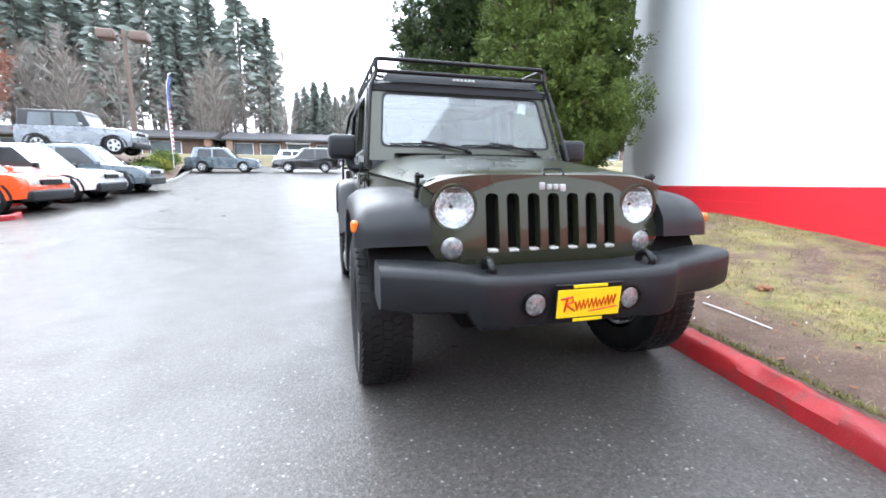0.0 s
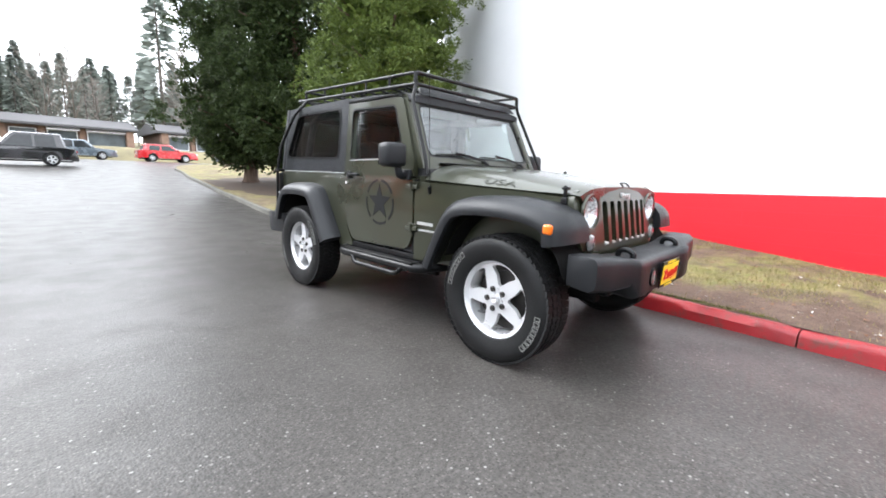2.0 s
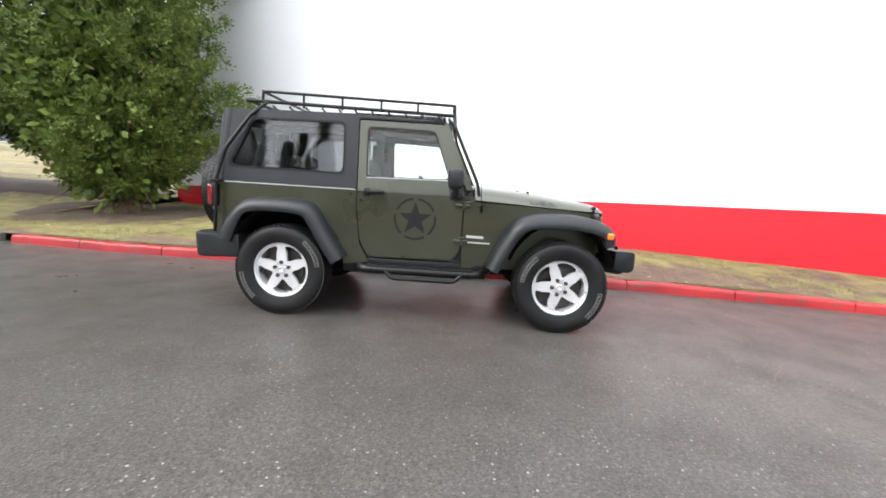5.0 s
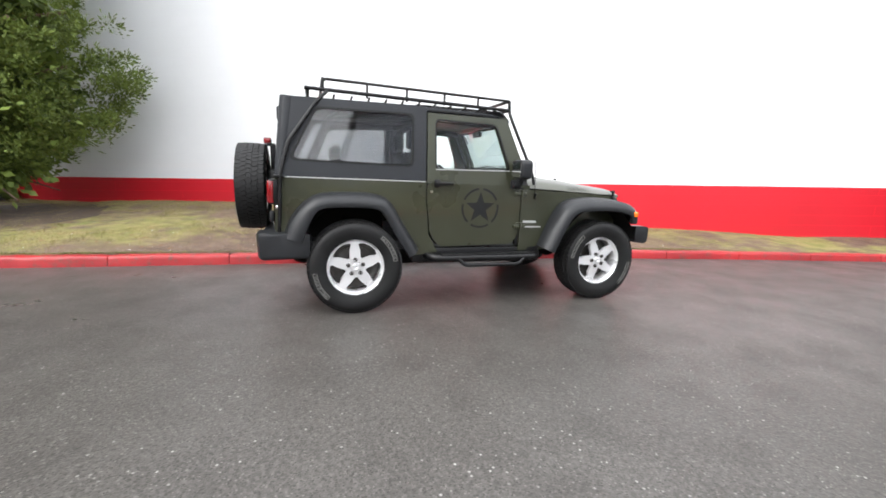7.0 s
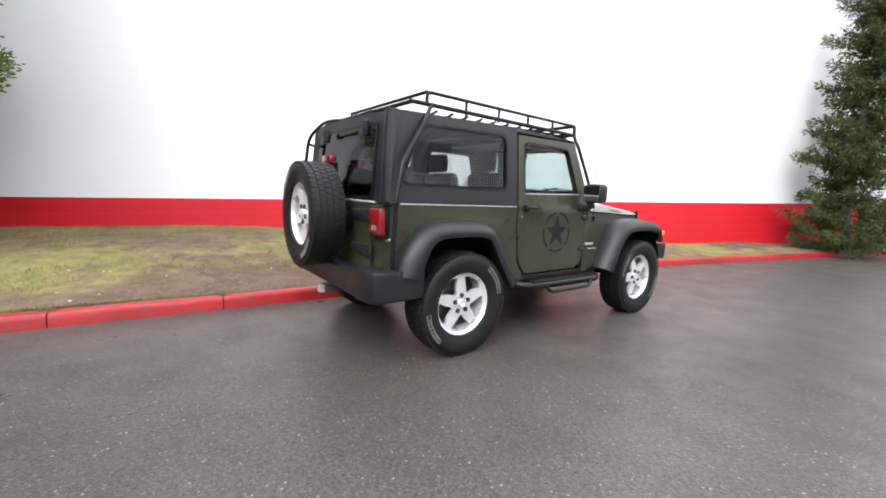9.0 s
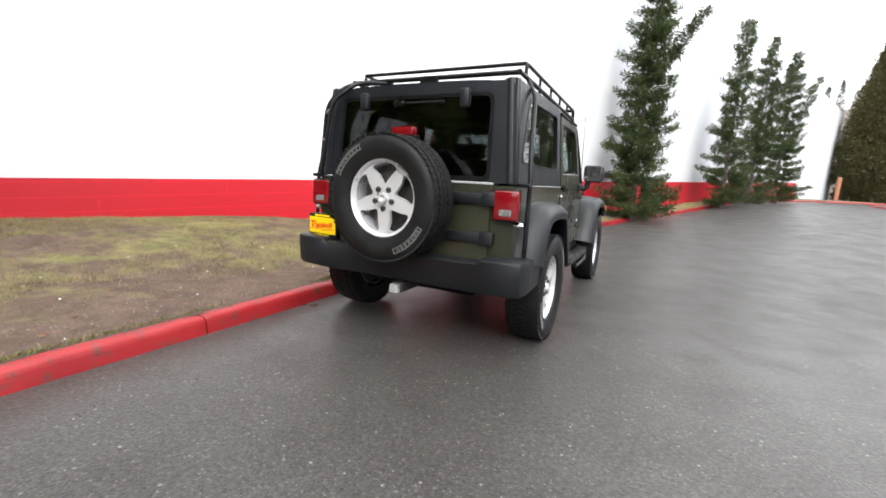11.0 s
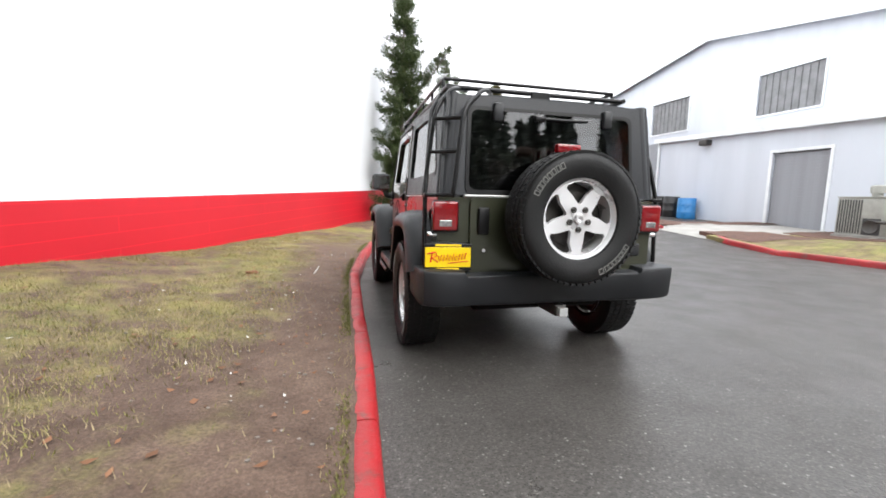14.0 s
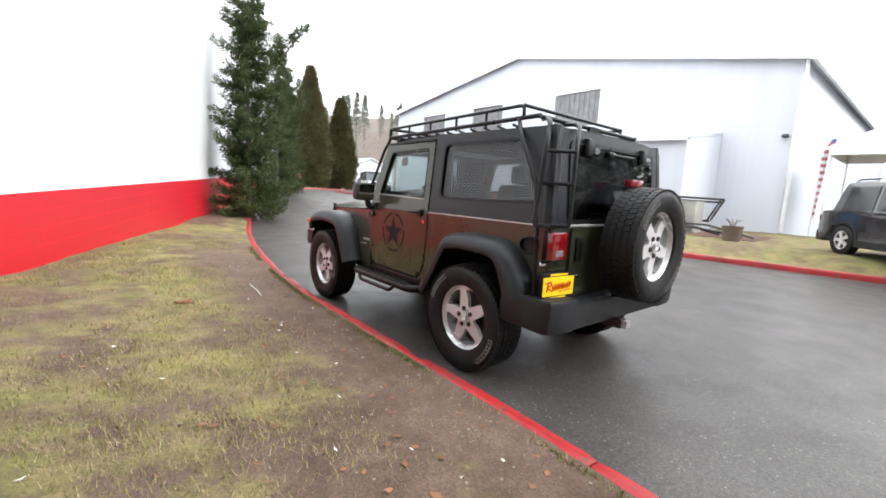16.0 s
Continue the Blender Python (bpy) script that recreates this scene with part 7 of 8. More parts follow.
def shop_block(x0, x1, y, z, depth=11.0, wall=2.6, seed=1):
    """A low row of shops with a shingled roof, piers and bright fascia panels."""
    rnd = random.Random(seed)
    s = thing("shop_row", Matrix.Translation((x0, y, z)), "low brown shop row with a dark shingle roof", "building", "shops over the street")
    L = x1 - x0
    bm = bmesh.new()
    box(bm, (0, 0.2, 0), (L, depth, wall))
    part("wall", bm, M_SHOPWALL, s)
    bm = bmesh.new()
    prism(bm, [(-1.4, wall - 0.1), (-1.4, wall + 0.15), (depth * 0.45, wall + 1.5), (depth + 0.5, wall + 0.15), (depth + 0.5, wall - 0.1)], "x", -0.6, L + 0.6)
    part("roof", bm, M_SHINGLE, s)
    u = 0.0
    while u < L - 4:
        w = rnd.uniform(3.2, 5.0)
        bm = bmesh.new()
        box(bm, (u, -0.05, 0), (u + 0.5, 0.2, wall))
        part("pier", bm, M_BRICK, s)
        bm = bmesh.new()
        box(bm, (u + 0.8, 0.12, 0.5), (u + w - 0.3, 0.2, 2.1))
        win = part("window", bm, M_SHOPGLASS, s)
        bm = bmesh.new()
        sheet(bm, [(u + 0.7, 0.4), (u + w - 0.2, 0.4), (u + w - 0.2, 2.18), (u + 0.7, 2.18)], [[(u + 0.8, 0.5), (u + w - 0.3, 0.5), (u + w - 0.3, 2.1), (u + 0.8, 2.1)]], lambda a, b, d: Vector((a, 0.06 + d, b)), 0.06)
        part("window_frame", bm, M_FASCIA, win)
        if rnd.random() < 0.5:
            bm = bmesh.new()
            prism(bm, [(0.1, 2.75), (-0.9, 2.25), (-0.9, 2.15), (0.1, 2.6)], "x", u + 0.6, u + w)
            part("awning", bm, M_CANVAS, s)
        u += w
    for e in (-0.05, L - 0.75):
        bm = bmesh.new()
        box(bm, (e, -1.0, 0), (e + 0.8, 0.25, wall + 0.1))
        part("end_wall", bm, M_BRICK, s)
    return s


shop_block(-60, -17, 66, 3.0, seed=2)
shop_block(-15, 9, 67, 3.0, seed=3)
shop_block(12, 46, 66, 3.1, seed=4)
shop_block(49, 84, 67, 3.1, seed=5)


# ---- other vehicles ----
M_CARGLASS = glass("car_park_glass", (0.12, 0.13, 0.14), 0.0, 0.06)
PAINTS = {
    "orange": surf("orange_car_paint", (0.78, 0.085, 0.012), 0.25, var=0.05, coat=1.0), "white": surf("white_car_paint", (0.78, 0.78, 0.78), 0.25, var=0.03, coat=1.0),
    "grey": surf("slate_grey_car_paint", (0.12, 0.15, 0.175), 0.28, metal=0.3, var=0.05, coat=1.0), "silver": surf("silver_car_paint", (0.24, 0.26, 0.28), 0.28, metal=0.4, var=0.05, coat=1.0),
    "black": surf("black_car_paint", (0.010, 0.010, 0.012), 0.22, var=0.1, coat=1.0), "red": surf("red_car_paint", (0.50, 0.010, 0.015), 0.25, var=0.05, coat=1.0),
}


def car_wheel(r, w, parent, at):
    wh2 = thing("wheel", at, "", "")
    wh2.parent = parent
    bm = bmesh.new()
    lathe(bm, [(-w / 2, r * 0.64), (-w / 2, r * 0.9), (-w * 0.4, r), (w * 0.4, r), (w / 2, r * 0.9), (w / 2, r * 0.64)], "x", 32)
    part("tyre", bm, M_RUBBER, wh2, smooth=True)
    bm = bmesh.new()
    holes = []
    for k in range(5):
        c = 2 * math.pi * k / 5
        holes.append([(r * q * math.cos(c + a), r * q * math.sin(c + a)) for q, a in ((0.22, -0.2), (0.55, -0.42), (0.58, 0), (0.55, 0.42), (0.22, 0.2))])
    sheet(bm, circle(0, 0, r * 0.65, 30), holes, lambda u, v, d: Vector((w * 0.42 - d, u, v)), 0.03)
    part("rim", bm, M_ALLOY, wh2)
    bm = bmesh.new()
    lathe(bm, [(w * 0.1, 0.0001), (w * 0.1, r * 0.62)], "x", 20)
    part("brake_disc", bm, M_DARK_METAL, wh2)
    return wh2


def make_car(name, label, m, paint, L=4.25, W=1.80, H=1.68, belt=0.98, hood=0.95, r=0.345, wb=2.57, ws0=-0.95, ws1=-0.25, r0=1.75, r1=1.95, clad=True, rails=True, boxy=False, group="", tall=False):
    """A road car facing -y: body, glasshouse, glass, wheels, lamps, bumpers, mirrors."""
    car2 = thing(name, m, label, "car", group)
    pm = PAINTS[paint]
    fx, bx, ax = -L / 2, L / 2, (-wb / 2 - 0.02, wb / 2 - 0.02)
    low = 0.24
    out = [(fx + 0.05, low + 0.12), (fx, low + 0.30), (fx + 0.02, hood - 0.25), (fx + 0.10, hood - 0.10), (fx + 0.30, hood - 0.02), (ws0, hood + 0.05), (r0, belt + 0.03), (bx - 0.06, belt), (bx, belt - 0.25), (bx, low + 0.25), (bx - 0.06, low + 0.10)]
    for a in (ax[1], ax[0]):
        out += [(a + (r + 0.05) * math.cos(t), low + 0.08 + (r + 0.10) * math.sin(t)) for t in (math.pi * k / 10 for k in range(11))]
    cy, cz = 0.0, 0.62
    rings = []
    for x, k in ((-W / 2, 0.965), (-W / 2 + 0.035, 0.99), (-W / 2 + 0.12, 1.0), (W / 2 - 0.12, 1.0), (W / 2 - 0.035, 0.99), (W / 2, 0.965)):
        rings.append([(x, cy + (y - cy) * k, cz + (z - cz) * (k if z > cz else 1)) for y, z in out])
    part("body", loft(bmesh.new(), rings), pm, car2, smooth=True)
    # glasshouse
    wb2, wt = W / 2 - 0.06, W / 2 - (0.12 if boxy else 0.27 if tall else 0.20)
    low_ring = [(-wb2, ws0 + 0.12), (-wb2 + 0.14, ws0), (wb2 - 0.14, ws0), (wb2, ws0 + 0.12), (wb2, r1 - 0.12), (wb2 - 0.10, r1), (-wb2 + 0.10, r1), (-wb2, r1 - 0.12)]
    top_ring = [(-wt, ws1 + 0.10), (-wt + 0.10, ws1), (wt - 0.10, ws1), (wt, ws1 + 0.10), (wt, r0 - 0.10), (wt - 0.10, r0 - 0.02), (-wt + 0.10, r0 - 0.02), (-wt, r0 - 0.10)]
    mid = [((a[0] * 0.12 + b[0] * 0.88), (a[1] * 0.12 + b[1] * 0.88)) for a, b in zip(low_ring, top_ring)]
    rings = [[(x, y, belt - 0.06) for x, y in low_ring], [(x, y, H - 0.10) for x, y in mid], [(x * 0.97, y, H - 0.03) for x, y in top_ring], [(x * 0.80, y * 0.96 + 0.02, H) for x, y in top_ring]]
    part("cabin", loft(bmesh.new(), rings), pm if not boxy else M_HARDTOP, car2, smooth=True)

    def pane(nm, corners, lab=""):
        p = [Vector(c) for c in corners]
        n = (p[1] - p[0]).cross(p[3] - p[0]).normalized() * 0.012
        cen = sum(p, Vector()) / 4
        if n.dot(Vector((cen.x, cen.y * 0.6, cen.z - 1.0))) < 0:
            n = -n
        bm = bmesh.new()
        a, b = [bm.verts.new(v + n) for v in p], [bm.verts.new(v - n * 0.3) for v in p]
        fs = [bm.faces.new(a), bm.faces.new(b[::-1])] + [bm.faces.new((a[i], a[(i + 1) % 4], b[(i + 1) % 4], b[i])) for i in range(4)]
        bmesh.ops.recalc_face_normals(bm, faces=fs)
        part(nm, bm, M_SHOPGLASS if not rails else M_DARKGLASS, car2, lab)

    def side(s, y, t):
        """A point on the glasshouse side: t 0 at the belt, 1 under the roof."""
        z0, z1 = belt + 0.03, H - 0.13
        k = (z0 - (belt - 0.06)) / (H - 0.10 - belt + 0.06)
        xb, xt = wb2 + (wt - wb2) * 0.88 * k, wb2 + (wt - wb2) * 0.82
        return (s * (xb + (xt - xb) * t), y, z0 + (z1 - z0) * t)
    for s in (-1, 1):
        yf0, yf1 = ws0 + 0.32, ws1 + 0.16
        ym = (ws1 + r0) / 2 - 0.15
        pane("side_window", [side(s, yf0, 0), side(s, ym - 0.05, 0), side(s, ym - 0.05, 1), side(s, yf1, 1)])
        pane("side_window", [side(s, ym + 0.05, 0), side(s, ym + 0.90, 0), side(s, ym + 0.82, 1), side(s, ym + 0.05, 1)])
        if r1 - 0.28 - (ym + 1.0) > 0.15:
            pane("side_window", [side(s, ym + 1.0, 0), side(s, r1 - 0.25, 0), side(s, r0 - 0.20, 1), side(s, ym + 0.92, 1)])
        bm = bmesh.new()
        box(bm, (s * (W / 2 - 0.02), ws0 + 0.18, belt), (s * (W / 2 + 0.16), ws0 + 0.30, belt + 0.15), 0.03)
        part("mirror", bm, pm if paint != "white" else M_BLACK, car2, smooth=True)
        bm = bmesh.new()
        box(bm, (s * (W / 2 - 0.40), fx - 0.01, hood - 0.26), (s * (W / 2 - 0.10), fx + 0.10, hood - 0.12), 0.02)
        part("headlamp", bm, M_WHITE_LENS, car2, smooth=True)
        bm = bmesh.new()
        if tall:
            box(bm, (s * (W / 2 - 0.43), bx - 0.12, belt - 0.07), (s * (W / 2 - 0.03), bx - 0.008, belt + 0.05), 0.02)
        else:
            box(bm, (s * (W / 2 - 0.42), bx - 0.10, belt - 0.24), (s * (W / 2 - 0.03), bx + 0.015, belt - 0.10), 0.02)
        part("tail_lamp", bm, M_RED_LENS, car2, smooth=True)
        bm = bmesh.new()
        box(bm, (s * (W / 2 - 0.01), -0.72, 0.80), (s * (W / 2 + 0.005), 0.0, 0.806)), box(bm, (s * (W / 2 - 0.008), 0.06, 0.86), (s * (W / 2 + 0.02), 0.24, 0.89), 0.006)
        part("door_handle", bm, M_BLACK, car2)
        for a in ax:
            if clad:
                pts = [(a + (r + 0.075) * math.cos(t), low + 0.08 + (r + 0.12) * math.sin(t)) for t in (math.pi * k / 12 for k in range(13))]
                sec = lambda i, y, z: [(s * (W / 2 - 0.06), 0.012), (s * (W / 2 + 0.012), 0.008), (s * (W / 2 + 0.012), -0.05), (s * (W / 2 - 0.06), -0.05)]
                part("arch_trim", loft(bmesh.new(), sweep_y(pts, sec)), M_PLASTIC, car2, smooth=True)
            well = [(a + q * (r + 0.10) * math.cos(t), r - 0.03 + q * (r + 0.085) * math.sin(t)) for q, ts in ((1.0, np.linspace(0, math.pi, 13)), (0.84, np.linspace(math.pi, 0, 13))) for t in ts]
            part("wheel_well", sheet(bmesh.new(), well, [], lambda u, v, d: Vector((s * (W / 2 - 0.012 - d), u, v)), 0.16), M_UNDER, car2)
            turn = Matrix.Rotation(math.pi, 4, "Z") if s < 0 else Matrix()
            car_wheel(r, 0.22, car2, Matrix.Translation((s * (W / 2 - 0.11), a, r)) @ turn)
        if clad:
            bm = bmesh.new()
            box(bm, (s * (W / 2 - 0.08), ax[0] + r + 0.05, 0.22), (s * (W / 2 + 0.008), ax[1] - r - 0.05, 0.40), 0.02)
            part("sill_cladding", bm, M_PLASTIC, car2)
        if rails:
            bm = tube(bmesh.new(), [(s * (wt - 0.06), ws1 + 0.25, H - 0.01), (s * (wt - 0.06), ws1 + 0.32, H + 0.045), (s * (wt - 0.06), r0 - 0.35, H + 0.045), (s * (wt - 0.06), r0 - 0.25, H - 0.01)], 0.016, 6)
            part("roof_rail", bm, M_BLACK, car2)

    def end(a, b, t, x):
        return (x, a + (b - a) * 0.88 * t, belt - 0.06 + (H - 0.10 - belt + 0.06) * t)
    pane("windscreen", [end(ws0, ws1, 0.08, -wb2 + 0.20), end(ws0, ws1, 0.08, wb2 - 0.20), end(ws0, ws1, 0.86, wt - 0.12), end(ws0, ws1, 0.86, -wt + 0.12)])
    rw, rt = (0.36, 0.97) if tall else (0.22, 0.84)
    pane("rear_window", [end(r1, r0 - 0.02, rw, -wb2 + 0.16), end(r1, r0 - 0.02, rw, wb2 - 0.16), end(r1, r0 - 0.02, rt, wt - 0.14), end(r1, r0 - 0.02, rt, -wt + 0.14)])
    for nm, y0, y1 in (("front_bumper", fx - 0.04, fx + 0.25), ("rear_bumper", bx - 0.25, bx + 0.05)):
        bm = bmesh.new()
        box(bm, (-W / 2 + 0.02, y0, 0.28), (W / 2 - 0.02, y1, 0.55), 0.05, segs=3)
        part(nm, bm, M_PLASTIC if clad and not tall else pm, car2, smooth=True)
    if tall:
        bm = bmesh.new()
        box(bm, (-wt + 0.02, r0 - 0.20, H - 0.10), (wt - 0.02, r0 + 0.10, H - 0.04), 0.025, segs=3)
        part("roof_spoiler", bm, pm, car2, smooth=True)
        bm = bmesh.new()
        box(bm, (-W / 2 + 0.03, bx - 0.20, 0.20), (W / 2 - 0.03, bx + 0.058, 0.41), 0.03, segs=3)
        part("rear_valance", bm, M_PLASTIC, car2, "dark plastic lower bumper", smooth=True)
        bm = bmesh.new()
        box(bm, (-W / 2 + 0.06, bx - 0.03, 0.58), (W / 2 - 0.06, bx + 0.075, 0.66), 0.025, segs=3)
        part("bumper_step", bm, pm, car2, smooth=True)
        for sx2 in (-1, 1):
            bm = bmesh.new()
            box(bm, (sx2 * 0.55, bx + 0.02, 0.44), (sx2 * 0.80, bx + 0.056, 0.47), 0.008)
            part("reflector", bm, M_RED_LENS, car2)
        bm = tube(bmesh.new(), [end(r1, r0 - 0.02, 0.40, 0.0), end(r1 + 0.03, r0 + 0.02, 0.46, 0.40)], 0.014, 6)
        part("rear_wiper", bm, M_BLACK, car2)
    bm = bmesh.new()
    box(bm, (-0.42, fx - 0.02, hood - 0.28), (0.42, fx + 0.06, hood - 0.14), 0.015)
    part("grille", bm, M_BLACK, car2)
    bm = bmesh.new()
    box(bm, (-0.16, bx - 0.005, belt - 0.30), (0.16, bx + 0.018, belt - 0.17), 0.004)
    part("number_plate", bm, M_WHITE_LENS, car2)
    bm = bmesh.new()
    box(bm, (-0.30, fx + 0.3, 0.22), (0.30, bx - 0.2, 0.30))
    part("underbody", bm, M_UNDER, car2)
    return car2


M_DARKGLASS = surf("dark_car_glass", (0.020, 0.023, 0.025), 0.06, var=0.2, scale=2)


def stand(x, y, turn, dz=0.0):
    """A pose on the road, turned by degrees from facing -y."""
    return Matrix.Translation((x, y, road_z(x, y) + dz)) @ Matrix.Rotation(radians(turn), 4, "Z")


ROW = "compact cars in the front row"
make_car("compact_suv", "bright orange compact SUV parked nose to the lane", stand(-9.95, 9.75, 90), "orange", group=ROW)
make_car("compact_suv", "white compact SUV parked beside an orange one", stand(-9.70, 12.35, 90), "white", group=ROW)
make_car("compact_suv", "slate grey compact SUV at the end of the row", stand(-9.35, 14.95, 90), "grey", group=ROW)
# raised island with a silver off-road car, shrubs, light pole and flag
isl = [(-8.35, 17.0), (-8.2, 19.0), (-8.6, 22.0), (-9.6, 27.0), (-10.6, 33.0), (-11.4, 36.5), (-13.0, 36.5)]


def island_z(x, y):
    return road_z(x, y) + 0.12 + 1.15 * smooth01(-8.4, -11.0, x) * smooth01(16.6, 18.2, y) * (1 - smooth01(23, 34, y))


M_DIRT = surf("brown_planting_soil", (0.12, 0.075, 0.05), 0.9, var=0.35, scale=5, fine=50, relief=0.6)
vs_y = np.arange(16.6, 36.6, 0.5)
rows = []
for y in vs_y:
    edge = float(np.interp(y, [p[1] for p in isl], [p[0] for p in isl]))
    rows.append([(x, y, island_z(x, y)) for x in np.linspace(edge - 0.12, edge - 14, 26)])
me = bpy.data.meshes.new("island")
n = 26
me.from_pydata([v for r2 in rows for v in r2], [], [(j * n + i, j * n + i + 1, (j + 1) * n + i + 1, (j + 1) * n + i) for j in range(len(rows) - 1) for i in range(n - 1)])
tagged(part("island", me, M_DIRT), "planted raised island with brown soil", "planting bed", kind="structure")
kerb_run("kerb_5", [(-22, 16.5), (-9.2, 16.5), (-8.5, 16.9)] + isl[1:], M_CONCRETE, "grey concrete kerb round the raised island", step=4, side=-1)
kerb_run("kerb_6", [(-16, 7.2), (-8.6, 7.2), (-7.75, 7.45), (-7.6, 8.1), (-7.9, 8.6)], M_KERB_RED, "red kerb nose at the parking row", step=3, side=-1)
make_car("off_road_car", "silver four-door off-road car on a raised bed", Matrix.Translation((-11.3, 19.4, island_z(-11.3, 19.4) - 0.02)) @ Matrix.Rotation(radians(90), 4, "Z"), "silver", L=4.3, W=1.85, H=1.82, belt=1.15, hood=1.12, r=0.40, wb=2.75, ws0=-0.55, ws1=-0.25, r0=2.0, r1=2.08, boxy=True, rails=False)


def shrub(x, y, z, r, seed, mat, label):
    rg = np.random.default_rng(seed)
    s = thing("shrub", Matrix.Translation((x, y, z)), label, "shrub", "island shrubs")
    nn = 90
    d = unit(rg.normal(size=(nn, 3)))
    d[:, 2] = abs(d[:, 2])
    c = d * r * rg.uniform(0.5, 1, nn)[:, None] * (1, 1, 0.75)
    part("foliage", tris_mesh("foliage", leaves(rg, c, d, r * 0.35, 50, 0.09, 0.022), 4, mat), None, s)
    bm = bmesh.new()
    for k in range(6):
        tube(bm, [(0, 0, -0.05), tuple(d[k] * r * 0.7)], 0.012, 4)
    part("stems", bm, M_BARK_GREY, s)
    return s


M_LEAF_YELLOW = foliage("yellow_green_leaf", (0.10, 0.13, 0.02), (0.30, 0.30, 0.05))
for k, (x, y, r, mm, lab) in enumerate(((-9.2, 17.6, 0.5, M_LEAF_YELLOW, "yellow-green shrub on the island"), (-9.0, 18.6, 0.65, M_LEAF_CYPRESS, "round dark green shrub on the island"), (-9.4, 20.2, 0.7, M_LEAF_CYPRESS, "round dark green shrub on the island"), (-9.5, 22.0, 0.6, M_LEAF_YELLOW, "pale green shrub on the island"), (-9.9, 24.0, 0.7, M_LEAF_CYPRESS, "round dark green shrub on the island"), (-10.6, 27.5, 0.6, M_LEAF_CYPRESS, "round dark green shrub on the island"))):
    shrub(x, y, island_z(x, y), r, 90 + k, mm, lab)
feather_flag(-9.2, 23.5, island_z(-9.2, 23.5), 5.2, "tall striped feather flag on the island", 0.9)
pole = thing("light_pole", Matrix.Translation((-11.6, 25.5, 8.75 - 8.1)), "brown car-park light pole with two box heads", "street lamp")
M_POLE = surf("brown_pole_paint", (0.13, 0.085, 0.065), 0.5, var=0.15, scale=3)
bm = bmesh.new()
cyl(bm, (0, 0, 0), (0, 0, 8.1), 0.13, 0.10, segs=14)
part("pole", bm, M_POLE, pole, smooth=True)
for s in (-1, 1):
    bm = bmesh.new()
    cyl(bm, (0, 0, 7.80), (s * 0.55, 0, 7.70), 0.05, segs=10)
    arm = part("arm", bm, M_POLE, pole)
    bm = bmesh.new()
    box(bm, (s * 0.36, -0.40, 7.50), (s * 1.22, 0.40, 8.02), 0.10, segs=3)
    part("lamp_head", bm, M_POLE, pole, "brown box lamp head", smooth=True)
rust = thing("rust_leaf_tree", Matrix.Translation((-16.8, 22.2, island_z(-16.8, 22.2))), "young tree holding rust-brown winter leaves", "tree")
part("trunk", trunk_mesh([(0, 0, -0.1), (0, 0, 0.1), (0.05, 0, 2.0), (0, 0, 6.5)], 0.11, 0.02, 8), M_BARK_GREY, rust)
rg = np.random.default_rng(5)
hh = rg.uniform(1.6, 7.4, 420)
pr = 1.5 * np.sin(np.pi * np.clip((hh - 1.2) / 6.6, 0, 1)) ** 0.7
aa = rg.uniform(0, 6.28, 420)
cc = np.stack([pr * np.sqrt(rg.uniform(0.1, 1, 420)) * np.cos(aa), pr * np.sqrt(rg.uniform(0.1, 1, 420)) * np.sin(aa), hh], 1)
part("crown", tris_mesh("crown", leaves(rg, cc, unit(cc * (1, 1, 0.2)), 0.28, 26, 0.12, 0.03), 4, M_LEAF_RUST), None, rust, "rust-brown withered leaves")

# street traffic stands still
make_car("dark_suv", "dark grey SUV on the street", stand(-7.9, 29.6, 92), "grey", L=4.6, H=1.65, clad=False, group="cars on the street")
make_car("black_suv", "black SUV on the street", stand(-2.4, 30.0, -90), "black", L=4.7, H=1.75, clad=False, group="cars on the street")
make_car("white_car", "white estate car on the street", stand(-3.5, 40.0, 90), "white", L=4.6, H=1.55, clad=False, group="cars on the street")
make_car("silver_suv", "silver-grey SUV on the street", stand(1.8, 46.6, 90), "grey", L=4.7, H=1.68, clad=False, group="cars on the street")
make_car("silver_sedan", "pale silver saloon on the street", stand(13.5, 42.4, 90), "silver", L=4.5, H=1.40, belt=0.92, hood=0.88, ws0=-0.9, ws1=-0.05, r0=1.0, r1=1.55, clad=False, rails=False, group="cars on the street")
make_car("red_car", "bright red estate car on the street", stand(7.4, 43.0, 90), "red", L=4.6, H=1.55, clad=False, group="cars on the street")

# by the warehouse
make_car("large_suv", "large white SUV parked by the mulch bed", Matrix.Translation((-7.92, -9.25, road_z(-7.92, -9.25) - 0.07)) @ Matrix.Rotation(radians(-27), 4, "Z"), "white", L=4.55, W=1.77, H=1.66, belt=1.00, hood=0.96, r=0.36, wb=2.75, r0=1.90, r1=2.16, clad=True, tall=True)
make_car("off_road_car", "black off-road car parked facing the lot", Matrix.Translation((-13.9, -25.4, bed_z(-13.9, -25.4))) @ Matrix.Rotation(radians(160), 4, "Z"), "black", L=4.2, W=1.85, H=1.80, belt=1.12, hood=1.08, r=0.40, wb=2.5, ws0=-0.55, ws1=-0.25, r0=1.9, r1=2.0, boxy=True, rails=False)
make_car("compact_suv", "dark grey compact SUV on the grass by the warehouse", Matrix.Translation((-10.25, 3.32, bed_z(-10.4, 2.4))) @ Matrix.Rotation(radians(132), 4, "Z"), "black", L=4.1, wb=2.5, r0=1.65, r1=1.85, H=1.72, belt=1.02)
make_car("hatchback", "dark hatchback parked far down the lot", stand(-19.8, -37.5, -25), "black", H=1.5, clad=False, rails=False)
